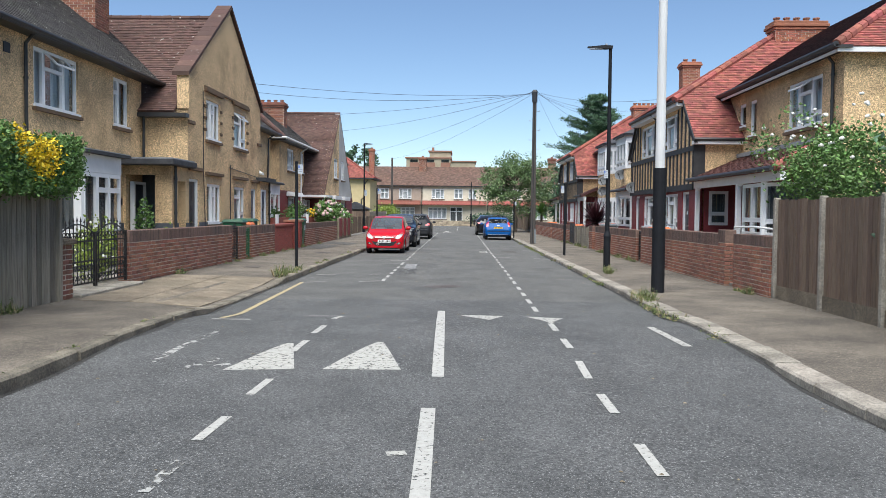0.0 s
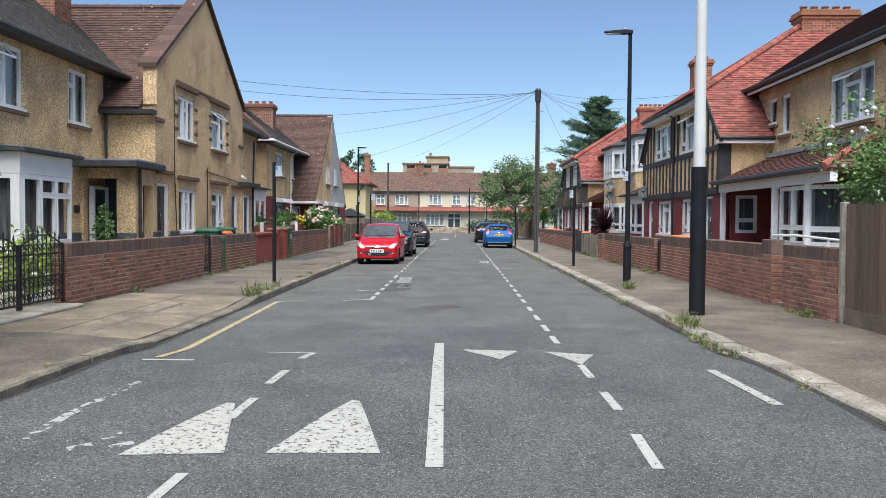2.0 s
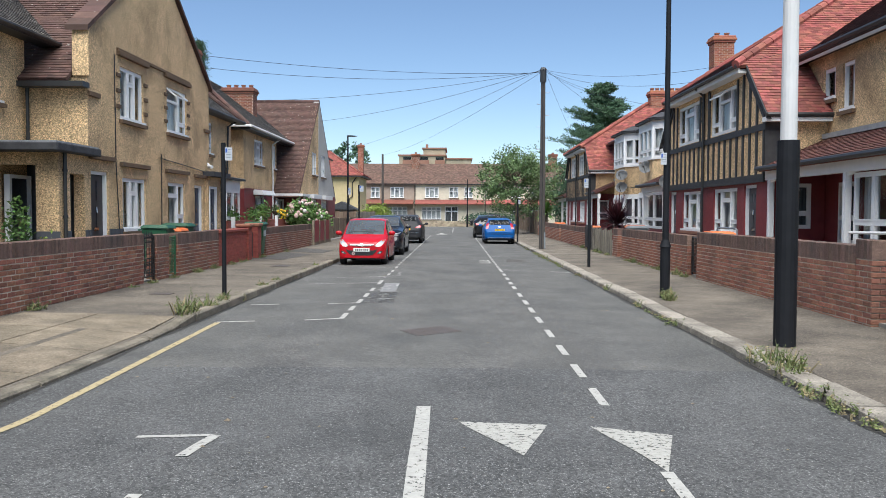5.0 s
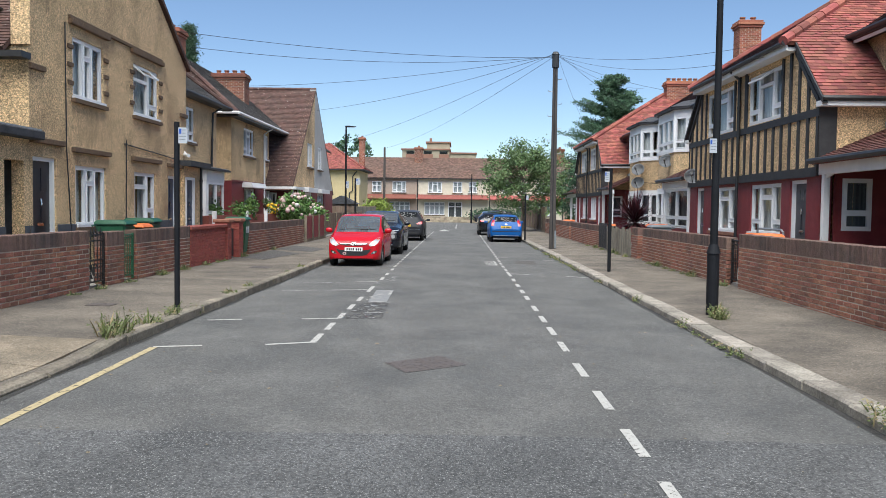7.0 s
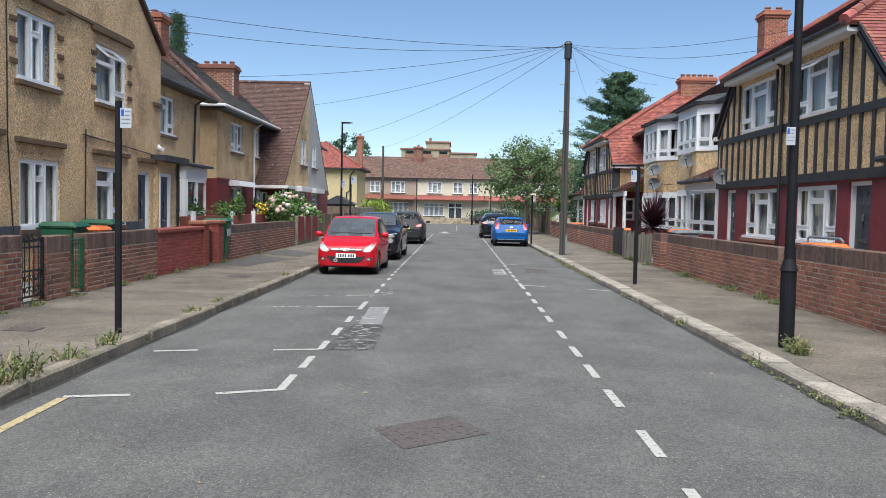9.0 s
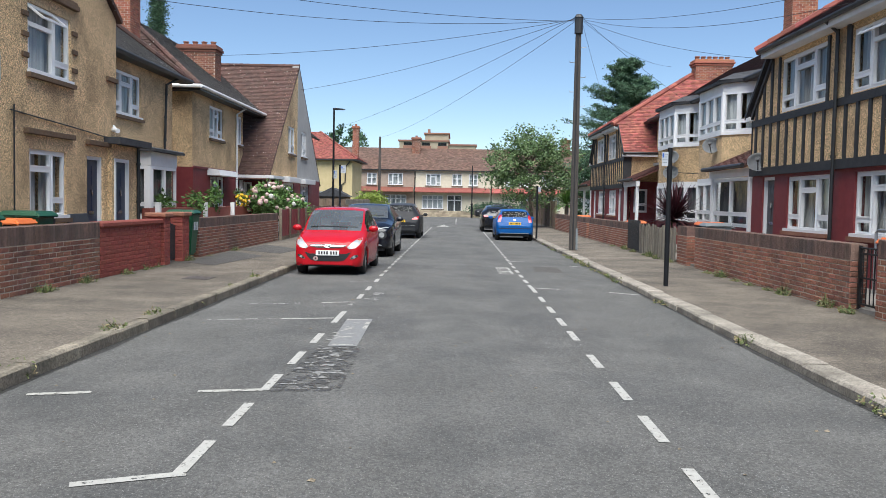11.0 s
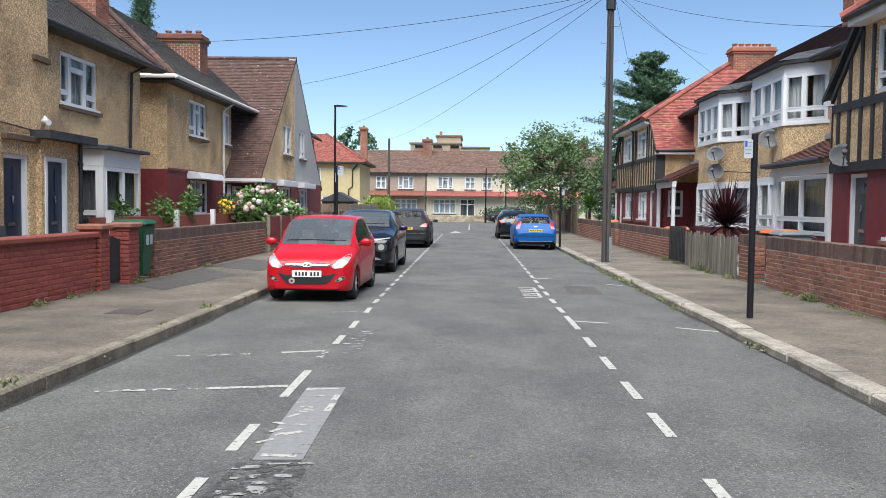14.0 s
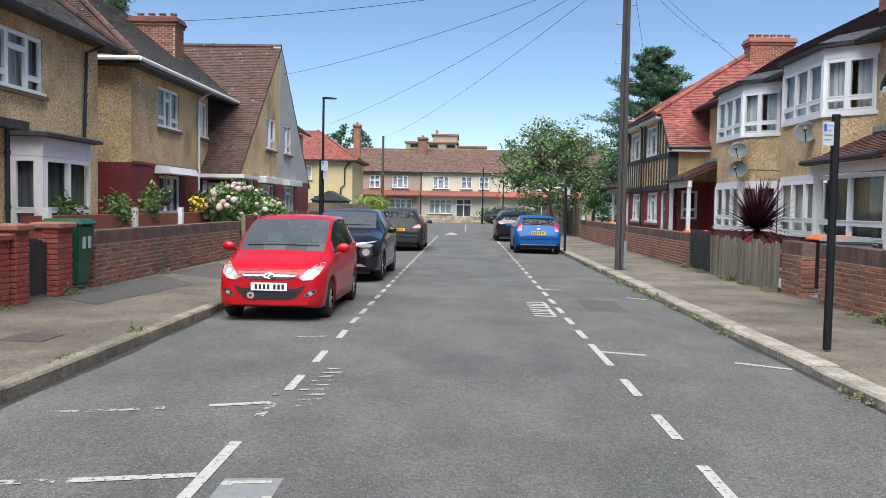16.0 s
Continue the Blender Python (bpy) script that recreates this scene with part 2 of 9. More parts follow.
M = dict(
    asphalt=mat("asphalt", (0.078, 0.076, 0.07), (0.117, 0.114, 0.106), 1.0, 0.86, bump=0.6, bscale=90, big=(0.046, 0.047, 0.046), bigscale=0.6, bigamt=0.8, speck=(0.2, 0.195, 0.182), speckscale=75, speckpos=0.62, stretch=(1.3, 0.9, 1), cells=(60, 0.32), detail=9),
    asphalt_hump=mat("asphalt_hump", (0.06, 0.06, 0.058), (0.092, 0.092, 0.09), 1.0, 0.86, bump=0.6, bscale=90, big=(0.037, 0.038, 0.037), bigscale=0.6, bigamt=0.8, speck=(0.22, 0.218, 0.21), speckscale=75, speckpos=0.605, stretch=(1.3, 0.9, 1), cells=(60, 0.5), detail=9),
    asphalt_dark=mat("asphalt_patch", (0.058, 0.053, 0.047), (0.084, 0.077, 0.069), 3.0, 0.88, bump=0.6, bscale=110, speck=(0.17, 0.16, 0.145), speckscale=90, speckpos=0.62, cells=(70, 0.4)),
    pave=mat("pavement_asphalt", (0.092, 0.077, 0.06), (0.2, 0.17, 0.132), 1.1, 0.92, bump=0.9, bscale=80, big=(0.052, 0.044, 0.036), bigscale=0.6, bigamt=0.9, speck=(0.26, 0.228, 0.18), speckscale=70, speckpos=0.62, cells=(60, 0.32), detail=9),
    concrete=mat("concrete", (0.115, 0.092, 0.062), (0.245, 0.202, 0.143), 1.7, 0.92, bump=0.5, bscale=90, big=(0.09, 0.076, 0.054), bigscale=1.1, bigamt=0.9, speck=(0.27, 0.234, 0.18), speckscale=60, speckpos=0.63, cells=(80, 0.35), piece=0.14),
    kerb=mat("kerb_concrete", (0.2, 0.178, 0.145), (0.36, 0.325, 0.27), 3.0, 0.9, bump=0.6, bscale=70, big=(0.11, 0.097, 0.078), bigscale=1.6, bigamt=0.85, piece=0.2, cells=(60, 0.25), detail=9),
    kerb_dirty=mat("kerb_concrete_dirty", (0.13, 0.112, 0.083), (0.26, 0.225, 0.17), 3.0, 0.92, bump=0.6, bscale=70, big=(0.06, 0.053, 0.042), bigscale=1.4, bigamt=0.85, piece=0.22, cells=(60, 0.3), detail=9),
    gutter=worn_mat("gutter_dirt", (0.045, 0.042, 0.037), 0.55, 30),
    pebble=mat("pebbledash_tan", (0.45, 0.3, 0.155), (0.9, 0.655, 0.375), 34.0, 0.94, bump=1.0, bscale=60, big=(0.3, 0.2, 0.11), bigscale=0.9, bigamt=0.9, speck=(0.15, 0.1, 0.06), speckscale=50, speckpos=0.62, detail=5, cells=(52, 0.5)),
    grey_render=mat("render_grey", (0.42, 0.4, 0.37), (0.5, 0.48, 0.45), 4.0, 0.9, bump=0.3, bscale=80, big=(0.33, 0.31, 0.29), bigscale=0.5),
    hood=mat("render_moulding", (0.11, 0.068, 0.042), (0.18, 0.115, 0.066), 20.0, 0.9, bump=0.4, bscale=60, big=(0.07, 0.05, 0.036), bigscale=1.5),
    plinth=mat("plinth_dark_grey", (0.06, 0.065, 0.075), (0.085, 0.09, 0.1), 8.0, 0.8, bump=0.2, bscale=60),
    maroon=mat("maroon_paint", (0.17, 0.022, 0.025), (0.22, 0.034, 0.036), 6.0, 0.6, bump=0.2, bscale=50, big=(0.12, 0.02, 0.022), bigscale=0.8),
    black_timber=mat("black_timber", (0.018, 0.018, 0.02), (0.035, 0.034, 0.034), 6.0, 0.65, bump=0.2, bscale=40),
    white=mat("white_upvc", (0.77, 0.77, 0.765), (0.82, 0.82, 0.815), 3.0, 0.4, big=(0.7, 0.7, 0.68), bigscale=1.2, bigamt=0.35),
    white_paint=mat("white_paint", (0.74, 0.74, 0.725), (0.8, 0.79, 0.775), 5.0, 0.6, bump=0.1, bscale=40, big=(0.62, 0.61, 0.585), bigscale=1.4),
    lead=mat("lead_flashing", (0.2, 0.21, 0.22), (0.32, 0.33, 0.34), 6.0, 0.6, bump=0.2, bscale=20),
    felt=mat("roof_felt_black", (0.025, 0.026, 0.03), (0.06, 0.06, 0.064), 5.0, 0.8, bump=0.3, bscale=60),
    gutter_black=mat("gutter_black", (0.015, 0.015, 0.016), (0.03, 0.03, 0.03), 5.0, 0.45),
    tile_dark=mat("roof_tile_dark", (0.055, 0.05, 0.048), (0.09, 0.08, 0.075), 5.0, 0.9, bump=0.3, bscale=60, piece=0.3, big=(0.1, 0.095, 0.07), bigscale=0.8, speck=(0.4, 0.39, 0.34), speckscale=7, speckpos=0.68),
    tile_brown=mat("roof_tile_brown", (0.07, 0.036, 0.028), (0.096, 0.05, 0.038), 5.0, 0.88, bump=0.3, bscale=60, piece=0.3, big=(0.085, 0.055, 0.045), bigscale=0.7, speck=(0.36, 0.33, 0.29), speckscale=7, speckpos=0.68),
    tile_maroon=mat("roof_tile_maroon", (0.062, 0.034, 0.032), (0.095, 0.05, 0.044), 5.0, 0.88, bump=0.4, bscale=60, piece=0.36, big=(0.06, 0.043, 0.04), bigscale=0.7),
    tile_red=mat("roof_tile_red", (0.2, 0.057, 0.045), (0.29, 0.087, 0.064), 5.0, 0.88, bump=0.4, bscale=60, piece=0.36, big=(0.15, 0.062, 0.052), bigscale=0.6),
    tile_lean=mat("roof_tile_lean_to", (0.1, 0.042, 0.033), (0.16, 0.062, 0.047), 5.0, 0.88, bump=0.4, bscale=60, piece=0.34, big=(0.075, 0.045, 0.04), bigscale=0.8),
    tile_far=mat("roof_tile_clay", (0.1, 0.058, 0.042), (0.155, 0.09, 0.066), 4.0, 0.9, bump=0.3, bscale=40, piece=0.3, big=(0.09, 0.066, 0.054), bigscale=0.4),
    brick=mat("brick_red_brown", (0.17, 0.068, 0.043), (0.29, 0.122, 0.075), 26.0, 0.9, bump=0.6, bscale=80, piece=0.32, big=(0.09, 0.052, 0.042), bigscale=1.0, bigamt=0.85, detail=8),
    brick_east=mat("brick_orange_brown", (0.22, 0.088, 0.055), (0.36, 0.155, 0.095), 22.0, 0.9, bump=0.6, bscale=80, piece=0.24, big=(0.13, 0.062, 0.05), bigscale=0.9, bigamt=0.85, detail=8),
    brick_orange=mat("brick_orange", (0.27, 0.095, 0.055), (0.37, 0.14, 0.083), 30.0, 0.9, bump=0.5, bscale=90, piece=0.3, big=(0.17, 0.085, 0.06), bigscale=0.9),
    brick_red=mat("brick_painted_red", (0.23, 0.05, 0.036), (0.29, 0.072, 0.052), 12.0, 0.75, bump=0.4, bscale=60, piece=0.16, big=(0.27, 0.09, 0.07), bigscale=0.8),
    mortar=mat("mortar", (0.42, 0.37, 0.3), (0.54, 0.48, 0.4), 12.0, 0.95, bump=0.4, bscale=80, big=(0.24, 0.205, 0.165), bigscale=0.9),
    coping=mat("brick_coping", (0.1, 0.062, 0.05), (0.19, 0.115, 0.088), 14.0, 0.92, bump=0.6, bscale=70, piece=0.3, big=(0.065, 0.055, 0.05), bigscale=1.6, bigamt=0.85, detail=8),
    terracotta=mat("terracotta", (0.21, 0.09, 0.055), (0.28, 0.13, 0.08), 8.0, 0.85, bump=0.3, bscale=60, piece=0.2),
    fence_grey=mat("fence_wood_weathered", (0.17, 0.147, 0.113), (0.32, 0.285, 0.228), 5.0, 0.9, bump=0.8, bscale=30, stretch=(8, 8, 0.5), piece=0.3, big=(0.12, 0.11, 0.082), bigscale=0.8),
    fence_brown=mat("fence_wood_brown", (0.095, 0.062, 0.042), (0.19, 0.13, 0.092), 5.0, 0.9, bump=0.7, bscale=30, stretch=(6, 6, 0.5), piece=0.22, big=(0.2, 0.155, 0.115), bigscale=1.2),
    iron=mat("black_iron", (0.012, 0.012, 0.013), (0.02, 0.02, 0.021), 8.0, 0.5, metal=0.3),
    pole_black=mat("pole_black_paint", (0.008, 0.009, 0.011), (0.013, 0.014, 0.017), 5.0, 0.65, bump=0.1, bscale=30, spec=0.2),
    pole_white=mat("pole_white_paint", (0.56, 0.555, 0.54), (0.64, 0.635, 0.62), 4.0, 0.6, big=(0.46, 0.455, 0.44), bigscale=1.0),
    pole_wood=mat("pole_wood_dark", (0.05, 0.043, 0.038), (0.1, 0.088, 0.078), 6.0, 0.9, bump=0.5, bscale=30, stretch=(8, 8, 0.4)),
    galv=mat("galvanised_steel", (0.35, 0.36, 0.37), (0.45, 0.46, 0.47), 6.0, 0.45, metal=0.7),
    cable=mat("cable_black", (0.02, 0.02, 0.022), None, 5.0, 0.6),
    glass=glass_mat("window_glass", (0.9, 0.92, 0.92), ior=1.33),
    car_glass=glass_mat("car_glass_tinted", (0.4, 0.44, 0.45), 0.03, 1.27, 0.02),
    # last value: strength of the painted sky reflection, strongest on windscreens
    screen_glass=glass_mat("windscreen_glass", (0.7, 0.74, 0.75), 0.03, 1.5, 0.12),
    curtain=mat("net_curtain", (0.36, 0.39, 0.41), (0.62, 0.64, 0.64), 3.0, 0.9, stretch=(5, 5, 0.3)),
    # dark sheet behind panes: the unlit room's shade, put in as colour
    pane_shade=mat("pane_shade_grey", (0.06, 0.066, 0.07), (0.17, 0.18, 0.185), 3.0, 0.9, stretch=(5, 5, 0.3)),
    # near-black indoor surfaces: the dimness of the rooms is in the colour
    room=mat("room_shade", (0.05, 0.048, 0.045), (0.08, 0.076, 0.07), 2.0, 0.9),
    door_black=mat("door_black", (0.014, 0.015, 0.02), (0.022, 0.023, 0.03), 4.0, 0.35),
    door_navy=mat("door_navy", (0.012, 0.02, 0.05), (0.018, 0.028, 0.065), 4.0, 0.35),
    door_grey=mat("door_dark_grey", (0.045, 0.045, 0.05), (0.065, 0.065, 0.07), 4.0, 0.45),
    cream=mat("render_cream", (0.62, 0.52, 0.3), (0.7, 0.6, 0.38), 3.0, 0.85, bump=0.2, bscale=60, big=(0.5, 0.42, 0.25), bigscale=0.5),
    cream2=mat("render_pale", (0.6, 0.53, 0.4), (0.7, 0.63, 0.49), 3.0, 0.85, bump=0.2, bscale=60, big=(0.5, 0.44, 0.33), bigscale=0.5),
    pinkish=mat("render_taupe", (0.34, 0.26, 0.2), (0.42, 0.33, 0.26), 3.0, 0.85, bump=0.2, bscale=60, big=(0.28, 0.22, 0.17), bigscale=0.5),
    yellow=mat("render_yellow", (0.54, 0.43, 0.22), (0.62, 0.5, 0.28), 3.0, 0.85, bump=0.2, bscale=60, big=(0.46, 0.37, 0.2), bigscale=0.5),
    stone=mat("stone_wall", (0.3, 0.24, 0.17), (0.42, 0.35, 0.25), 4.0, 0.9, bump=0.5, bscale=30, piece=0.3),
    flats=mat("flats_brick_yellow", (0.34, 0.29, 0.2), (0.42, 0.36, 0.26), 1.0, 0.9, big=(0.26, 0.21, 0.15), bigscale=0.2),
    flats_dark=mat("flats_brick_dark", (0.24, 0.12, 0.085), (0.3, 0.16, 0.11), 1.0, 0.9),
    soil=mat("soil_grass", (0.055, 0.065, 0.03), (0.1, 0.09, 0.055), 3.0, 0.95, bump=0.4, bscale=30, big=(0.12, 0.1, 0.07), bigscale=0.3),
    yard=mat("front_yard_concrete", (0.2, 0.185, 0.165), (0.29, 0.27, 0.24), 3.0, 0.9, bump=0.2, bscale=60, big=(0.14, 0.13, 0.11), bigscale=0.6),
    bin_green=mat("bin_green_plastic", (0.012, 0.075, 0.035), (0.018, 0.095, 0.045), 4.0, 0.45, bump=0.1, bscale=40),
    bin_orange=mat("bin_orange_plastic", (0.62, 0.13, 0.02), (0.72, 0.17, 0.03), 4.0, 0.45),
    bin_dark=mat("bin_dark_plastic", (0.02, 0.022, 0.024), (0.03, 0.032, 0.035), 4.0, 0.5),
    bin_grey=mat("bin_grey_plastic", (0.16, 0.18, 0.19), (0.2, 0.22, 0.23), 4.0, 0.5),
    paint_line=worn_mat("road_paint_white", (0.41, 0.4, 0.365), 0.6, 22),
    paint_worn=worn_mat("road_paint_worn", (0.4, 0.39, 0.35), 0.575, 24),
    paint_faint=worn_mat("road_paint_faint", (0.36, 0.355, 0.33), 0.49, 9),
    paint_scrub=worn_mat("road_paint_scrubbed", (0.27, 0.265, 0.25), 0.475, 9),
    scrub_dark=worn_mat("asphalt_scoured", (0.062, 0.059, 0.055), 0.48, 6),
    paint_yellow=worn_mat("road_paint_yellow", (0.41, 0.335, 0.19), 0.6, 16),
    patch_light=worn_mat("road_patch_scuffed", (0.205, 0.205, 0.2), 0.66, 5),
    rust=worn_mat("rusted_iron", (0.092, 0.076, 0.068), 0.58, 26),
    leaf=mat("leaf_green", (0.061, 0.128, 0.027), (0.115, 0.209, 0.047), 2.0, 0.6, piece=0.45),
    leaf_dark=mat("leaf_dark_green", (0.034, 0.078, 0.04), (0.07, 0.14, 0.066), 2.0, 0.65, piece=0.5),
    leaf_tree=mat("leaf_tree", (0.07, 0.125, 0.04), (0.14, 0.21, 0.08), 1.0, 0.6, piece=0.5),
    leaf_yellow=mat("leaf_yellow", (0.6, 0.42, 0.01), (0.75, 0.55, 0.02), 2.0, 0.6, piece=0.25),
    leaf_lime=mat("leaf_lime", (0.16, 0.23, 0.03), (0.24, 0.3, 0.05), 2.0, 0.6, piece=0.35),
    leaf_purple=mat("leaf_dark_red", (0.03, 0.008, 0.012), (0.065, 0.014, 0.02), 2.0, 0.5, piece=0.4),
    weed=mat("weed_green", (0.06, 0.085, 0.022), (0.12, 0.14, 0.045), 3.0, 0.7, piece=0.5),
    dry=mat("weed_dry", (0.17, 0.14, 0.07), (0.26, 0.215, 0.115), 3.0, 0.85, piece=0.4),
    bloom_white=mat("petal_white", (0.637, 0.612, 0.561), (0.722, 0.705, 0.663), 8.0, 0.6, piece=0.12),
    bloom_pink=mat("petal_pink", (0.44, 0.27, 0.26), (0.58, 0.44, 0.39), 8.0, 0.7, piece=0.3),
    bloom_yellow=mat("petal_yellow", (0.6, 0.36, 0.01), (0.68, 0.45, 0.02), 8.0, 0.6, piece=0.25),
    bloom_red=mat("petal_red", (0.35, 0.015, 0.04), (0.45, 0.03, 0.08), 8.0, 0.6, piece=0.3),
    bark=mat("bark", (0.08, 0.062, 0.046), (0.15, 0.12, 0.09), 8.0, 0.95, bump=0.7, bscale=25, stretch=(4, 4, 0.7)),
    car_red=mat("car_paint_red", (0.4, 0.006, 0.013), (0.44, 0.008, 0.016), 2.0, 0.26, coat=0.22, spec=0.3),
    car_navy=mat("car_paint_navy", (0.005, 0.006, 0.01), (0.007, 0.009, 0.014), 2.0, 0.18, coat=0.35, spec=0.45),
    car_grey=mat("car_paint_graphite", (0.022, 0.023, 0.026), (0.03, 0.031, 0.034), 2.0, 0.4, coat=0.06, spec=0.15),
    car_blue=mat("car_paint_blue", (0.004, 0.07, 0.25), (0.006, 0.085, 0.28), 2.0, 0.38, coat=0.1, spec=0.2),
    car_black=mat("car_paint_black", (0.008, 0.008, 0.009), (0.012, 0.012, 0.013), 2.0, 0.16, coat=0.5, spec=0.5),
    trim=mat("black_plastic", (0.012, 0.012, 0.013), (0.02, 0.02, 0.021), 6.0, 0.6),
    tyre=mat("tyre_rubber", (0.014, 0.014, 0.014), (0.024, 0.023, 0.022), 10.0, 0.85),
    alloy=mat("alloy_silver", (0.45, 0.46, 0.47), (0.55, 0.56, 0.57), 6.0, 0.35, metal=0.8),
    chrome=mat("chrome", (0.55, 0.55, 0.56), None, 6.0, 0.2, metal=1.0),
    lamp_glass=mat("headlamp", (0.3, 0.3, 0.295), (0.5, 0.5, 0.485), 30.0, 0.32, metal=0.3, coat=0.25),
    lamp_amber=mat("indicator_amber", (0.5, 0.24, 0.08), (0.56, 0.3, 0.12), 14.0, 0.25, coat=0.6),
    lamp_red=mat("tail_lamp_red", (0.4, 0.01, 0.012), (0.5, 0.02, 0.02), 14.0, 0.2, coat=1.0),
    plate_white=mat("plate_white", (0.8, 0.8, 0.76), None, 5.0, 0.4),
    plate_yellow=mat("plate_yellow", (0.75, 0.48, 0.03), None, 5.0, 0.4),
    ink=mat("ink_black", (0.02, 0.02, 0.02), None, 5.0, 0.6),
    sign_white=mat("sign_white", (0.4, 0.43, 0.46), (0.48, 0.5, 0.53), 5.0, 0.5),
    sign_blue=mat("sign_blue", (0.02, 0.09, 0.4), None, 5.0, 0.5),
    dish=mat("dish_grey", (0.24, 0.25, 0.255), (0.32, 0.33, 0.335), 5.0, 0.6, big=(0.18, 0.185, 0.19), bigscale=3),
    seat=mat("car_seat", (0.14, 0.14, 0.145), (0.2, 0.2, 0.205), 6.0, 0.9),
)

# ---------------------------------------------------------------- mesh helpers
ORIGIN = {}
V = Vector


def thing(name, at, label, category, group="", kind=""):
    ob = new(name)
    ob.empty_display_size = 0.2
    ob.location = at
    ORIGIN[ob] = V(at)
    return tagged(ob, label, category, group, kind)


def mesh_ob(name, verts, faces, material, parent=None, label="", smooth=False, kind=""):
    o = ORIGIN[parent] if parent else V((0, 0, 0))
    me = bpy.data.meshes.new(name)
    me.from_pydata([tuple(V(v) - o) for v in verts], [], faces)
    me.materials.append(material)
    if smooth:
        me.polygons.foreach_set("use_smooth", [True] * len(me.polygons))
    ob = new(name, me)
    if parent:
        ob.parent = parent
    ORIGIN[ob] = o
    return tagged(ob, label, kind=kind)


def part(name, bm, material, parent=None, label="", smooth=False, kind=""):
    """Links a bmesh as one mesh object under a thing or a part."""
    o = ORIGIN[parent] if parent else V((0, 0, 0))
    bmesh.ops.translate(bm, verts=bm.verts, vec=-o)
    bmesh.ops.recalc_face_normals(bm, faces=bm.faces)
    me = bpy.data.meshes.new(name)
    bm.to_mesh(me)
    bm.free()
    me.materials.append(material)
    if smooth:
        me.polygons.foreach_set("use_smooth", [True] * len(me.polygons))
    ob = new(name, me)
    if parent:
        ob.parent = parent
    ORIGIN[ob] = o
    return tagged(ob, label, kind=kind)


def prism(bm, low, high):
    """Closes two rings of corners into a solid."""
    a = [bm.verts.new(p) for p in low]
    b = [bm.verts.new(p) for p in high]
    k = len(a)
    bm.faces.new(a[::-1])
    bm.faces.new(b)
    for i in range(k):
        bm.faces.new((a[i], a[(i + 1) % k], b[(i + 1) % k], b[i]))
    return bm


def box(bm, x0, x1, y0, y1, z0, z1):
    return prism(bm, [(x0, y0, z0), (x1, y0, z0), (x1, y1, z0), (x0, y1, z0)], [(x0, y0, z1), (x1, y0, z1), (x1, y1, z1), (x0, y1, z1)])


def tube(bm, pts, r0, r1=None, sides=10, cap=True):
    """A round bar along points, tapering from r0 to r1."""
    r1 = r0 if r1 is None else r1
    pts = [V(p) for p in pts]
    rings = []
    for i, p in enumerate(pts):
        d = (pts[min(i + 1, len(pts) - 1)] - pts[max(i - 1, 0)]).normalized()
        a = d.orthogonal().normalized() if not rings else (prev - d * prev.dot(d)).normalized()
        prev = a
        c = d.cross(a)
        r = r0 + (r1 - r0) * i / max(len(pts) - 1, 1)
        rings.append([bm.verts.new(p + (a * math.cos(2 * math.pi * k / sides) + c * math.sin(2 * math.pi * k / sides)) * r) for k in range(sides)])
    for q, s in zip(rings, rings[1:]):
        for k in range(sides):
            bm.faces.new((q[k], q[(k + 1) % sides], s[(k + 1) % sides], s[k]))
    if cap:
        bm.faces.new(rings[0][::-1])
        bm.faces.new(rings[-1])
    return bm


class Plane:
    """An upright wall plane: a foot point, a level direction u and the outward normal n."""

    def __init__(self, foot, u, n):
        self.p, self.u, self.n = V(foot), V(u), V(n)

    def at(self, u, d, z):
        return self.p + self.u * u + self.n * d + V((0, 0, z))

    def box(self, bm, u0, u1, d0, d1, z0, z1):
        c = [(u0, d0), (u1, d0), (u1, d1), (u0, d1)]
        return prism(bm, [self.at(u, d, z0) for u, d in c], [self.at(u, d, z1) for u, d in c])


def facing_x(x, sign):
    """A wall plane at x, whose u is the world's y, facing +x or -x."""
    return Plane((x, 0, 0), (0, 1, 0), (sign, 0, 0))


def facing_y(y, sign):
    return Plane((0, y, 0), (1, 0, 0), (0, sign, 0))


def wall(name, parent, pl, prof, holes, material, thick=0.25, label=""):
    """A wall with openings. prof: rows (z, left, right) from the foot up; holes: (u0, u1, z0, z1)."""
    bm = bmesh.new()
    zs = sorted({round(r[0], 4) for r in prof} | {round(h[i], 4) for h in holes for i in (2, 3)})

    def edge(z, k):
        for a, b in zip(prof, prof[1:]):
            if a[0] - 1e-6 <= z <= b[0] + 1e-6:
                f = (z - a[0]) / max(b[0] - a[0], 1e-6)
                return a[k] + (b[k] - a[k]) * f
        return prof[-1][k]

    for za, zb in zip(zs, zs[1:]):
        hs = sorted(h for h in holes if h[2] < zb - 1e-4 and h[3] > za + 1e-4)
        la, lb = edge(za + 1e-5, 1), edge(zb - 1e-5, 1)
        ra, rb = edge(za + 1e-5, 2), edge(zb - 1e-5, 2)
        cuts = [(la, lb)] + [q for h in hs for q in ((h[0], h[0]), (h[1], h[1]))] + [(ra, rb)]
        for (sa, sb), (ea, eb) in zip(cuts[::2], cuts[1::2]):
            if ea - sa < 0.005 and eb - sb < 0.005:
                continue
            prism(bm, [pl.at(sa, -thick, za), pl.at(ea, -thick, za), pl.at(ea, 0, za), pl.at(sa, 0, za)],
                  [pl.at(sb, -thick, zb), pl.at(eb, -thick, zb), pl.at(eb, 0, zb), pl.at(sb, 0, zb)])
    bmesh.ops.remove_doubles(bm, verts=bm.verts, dist=0.0005)
    return part(name, bm, material, parent, label)


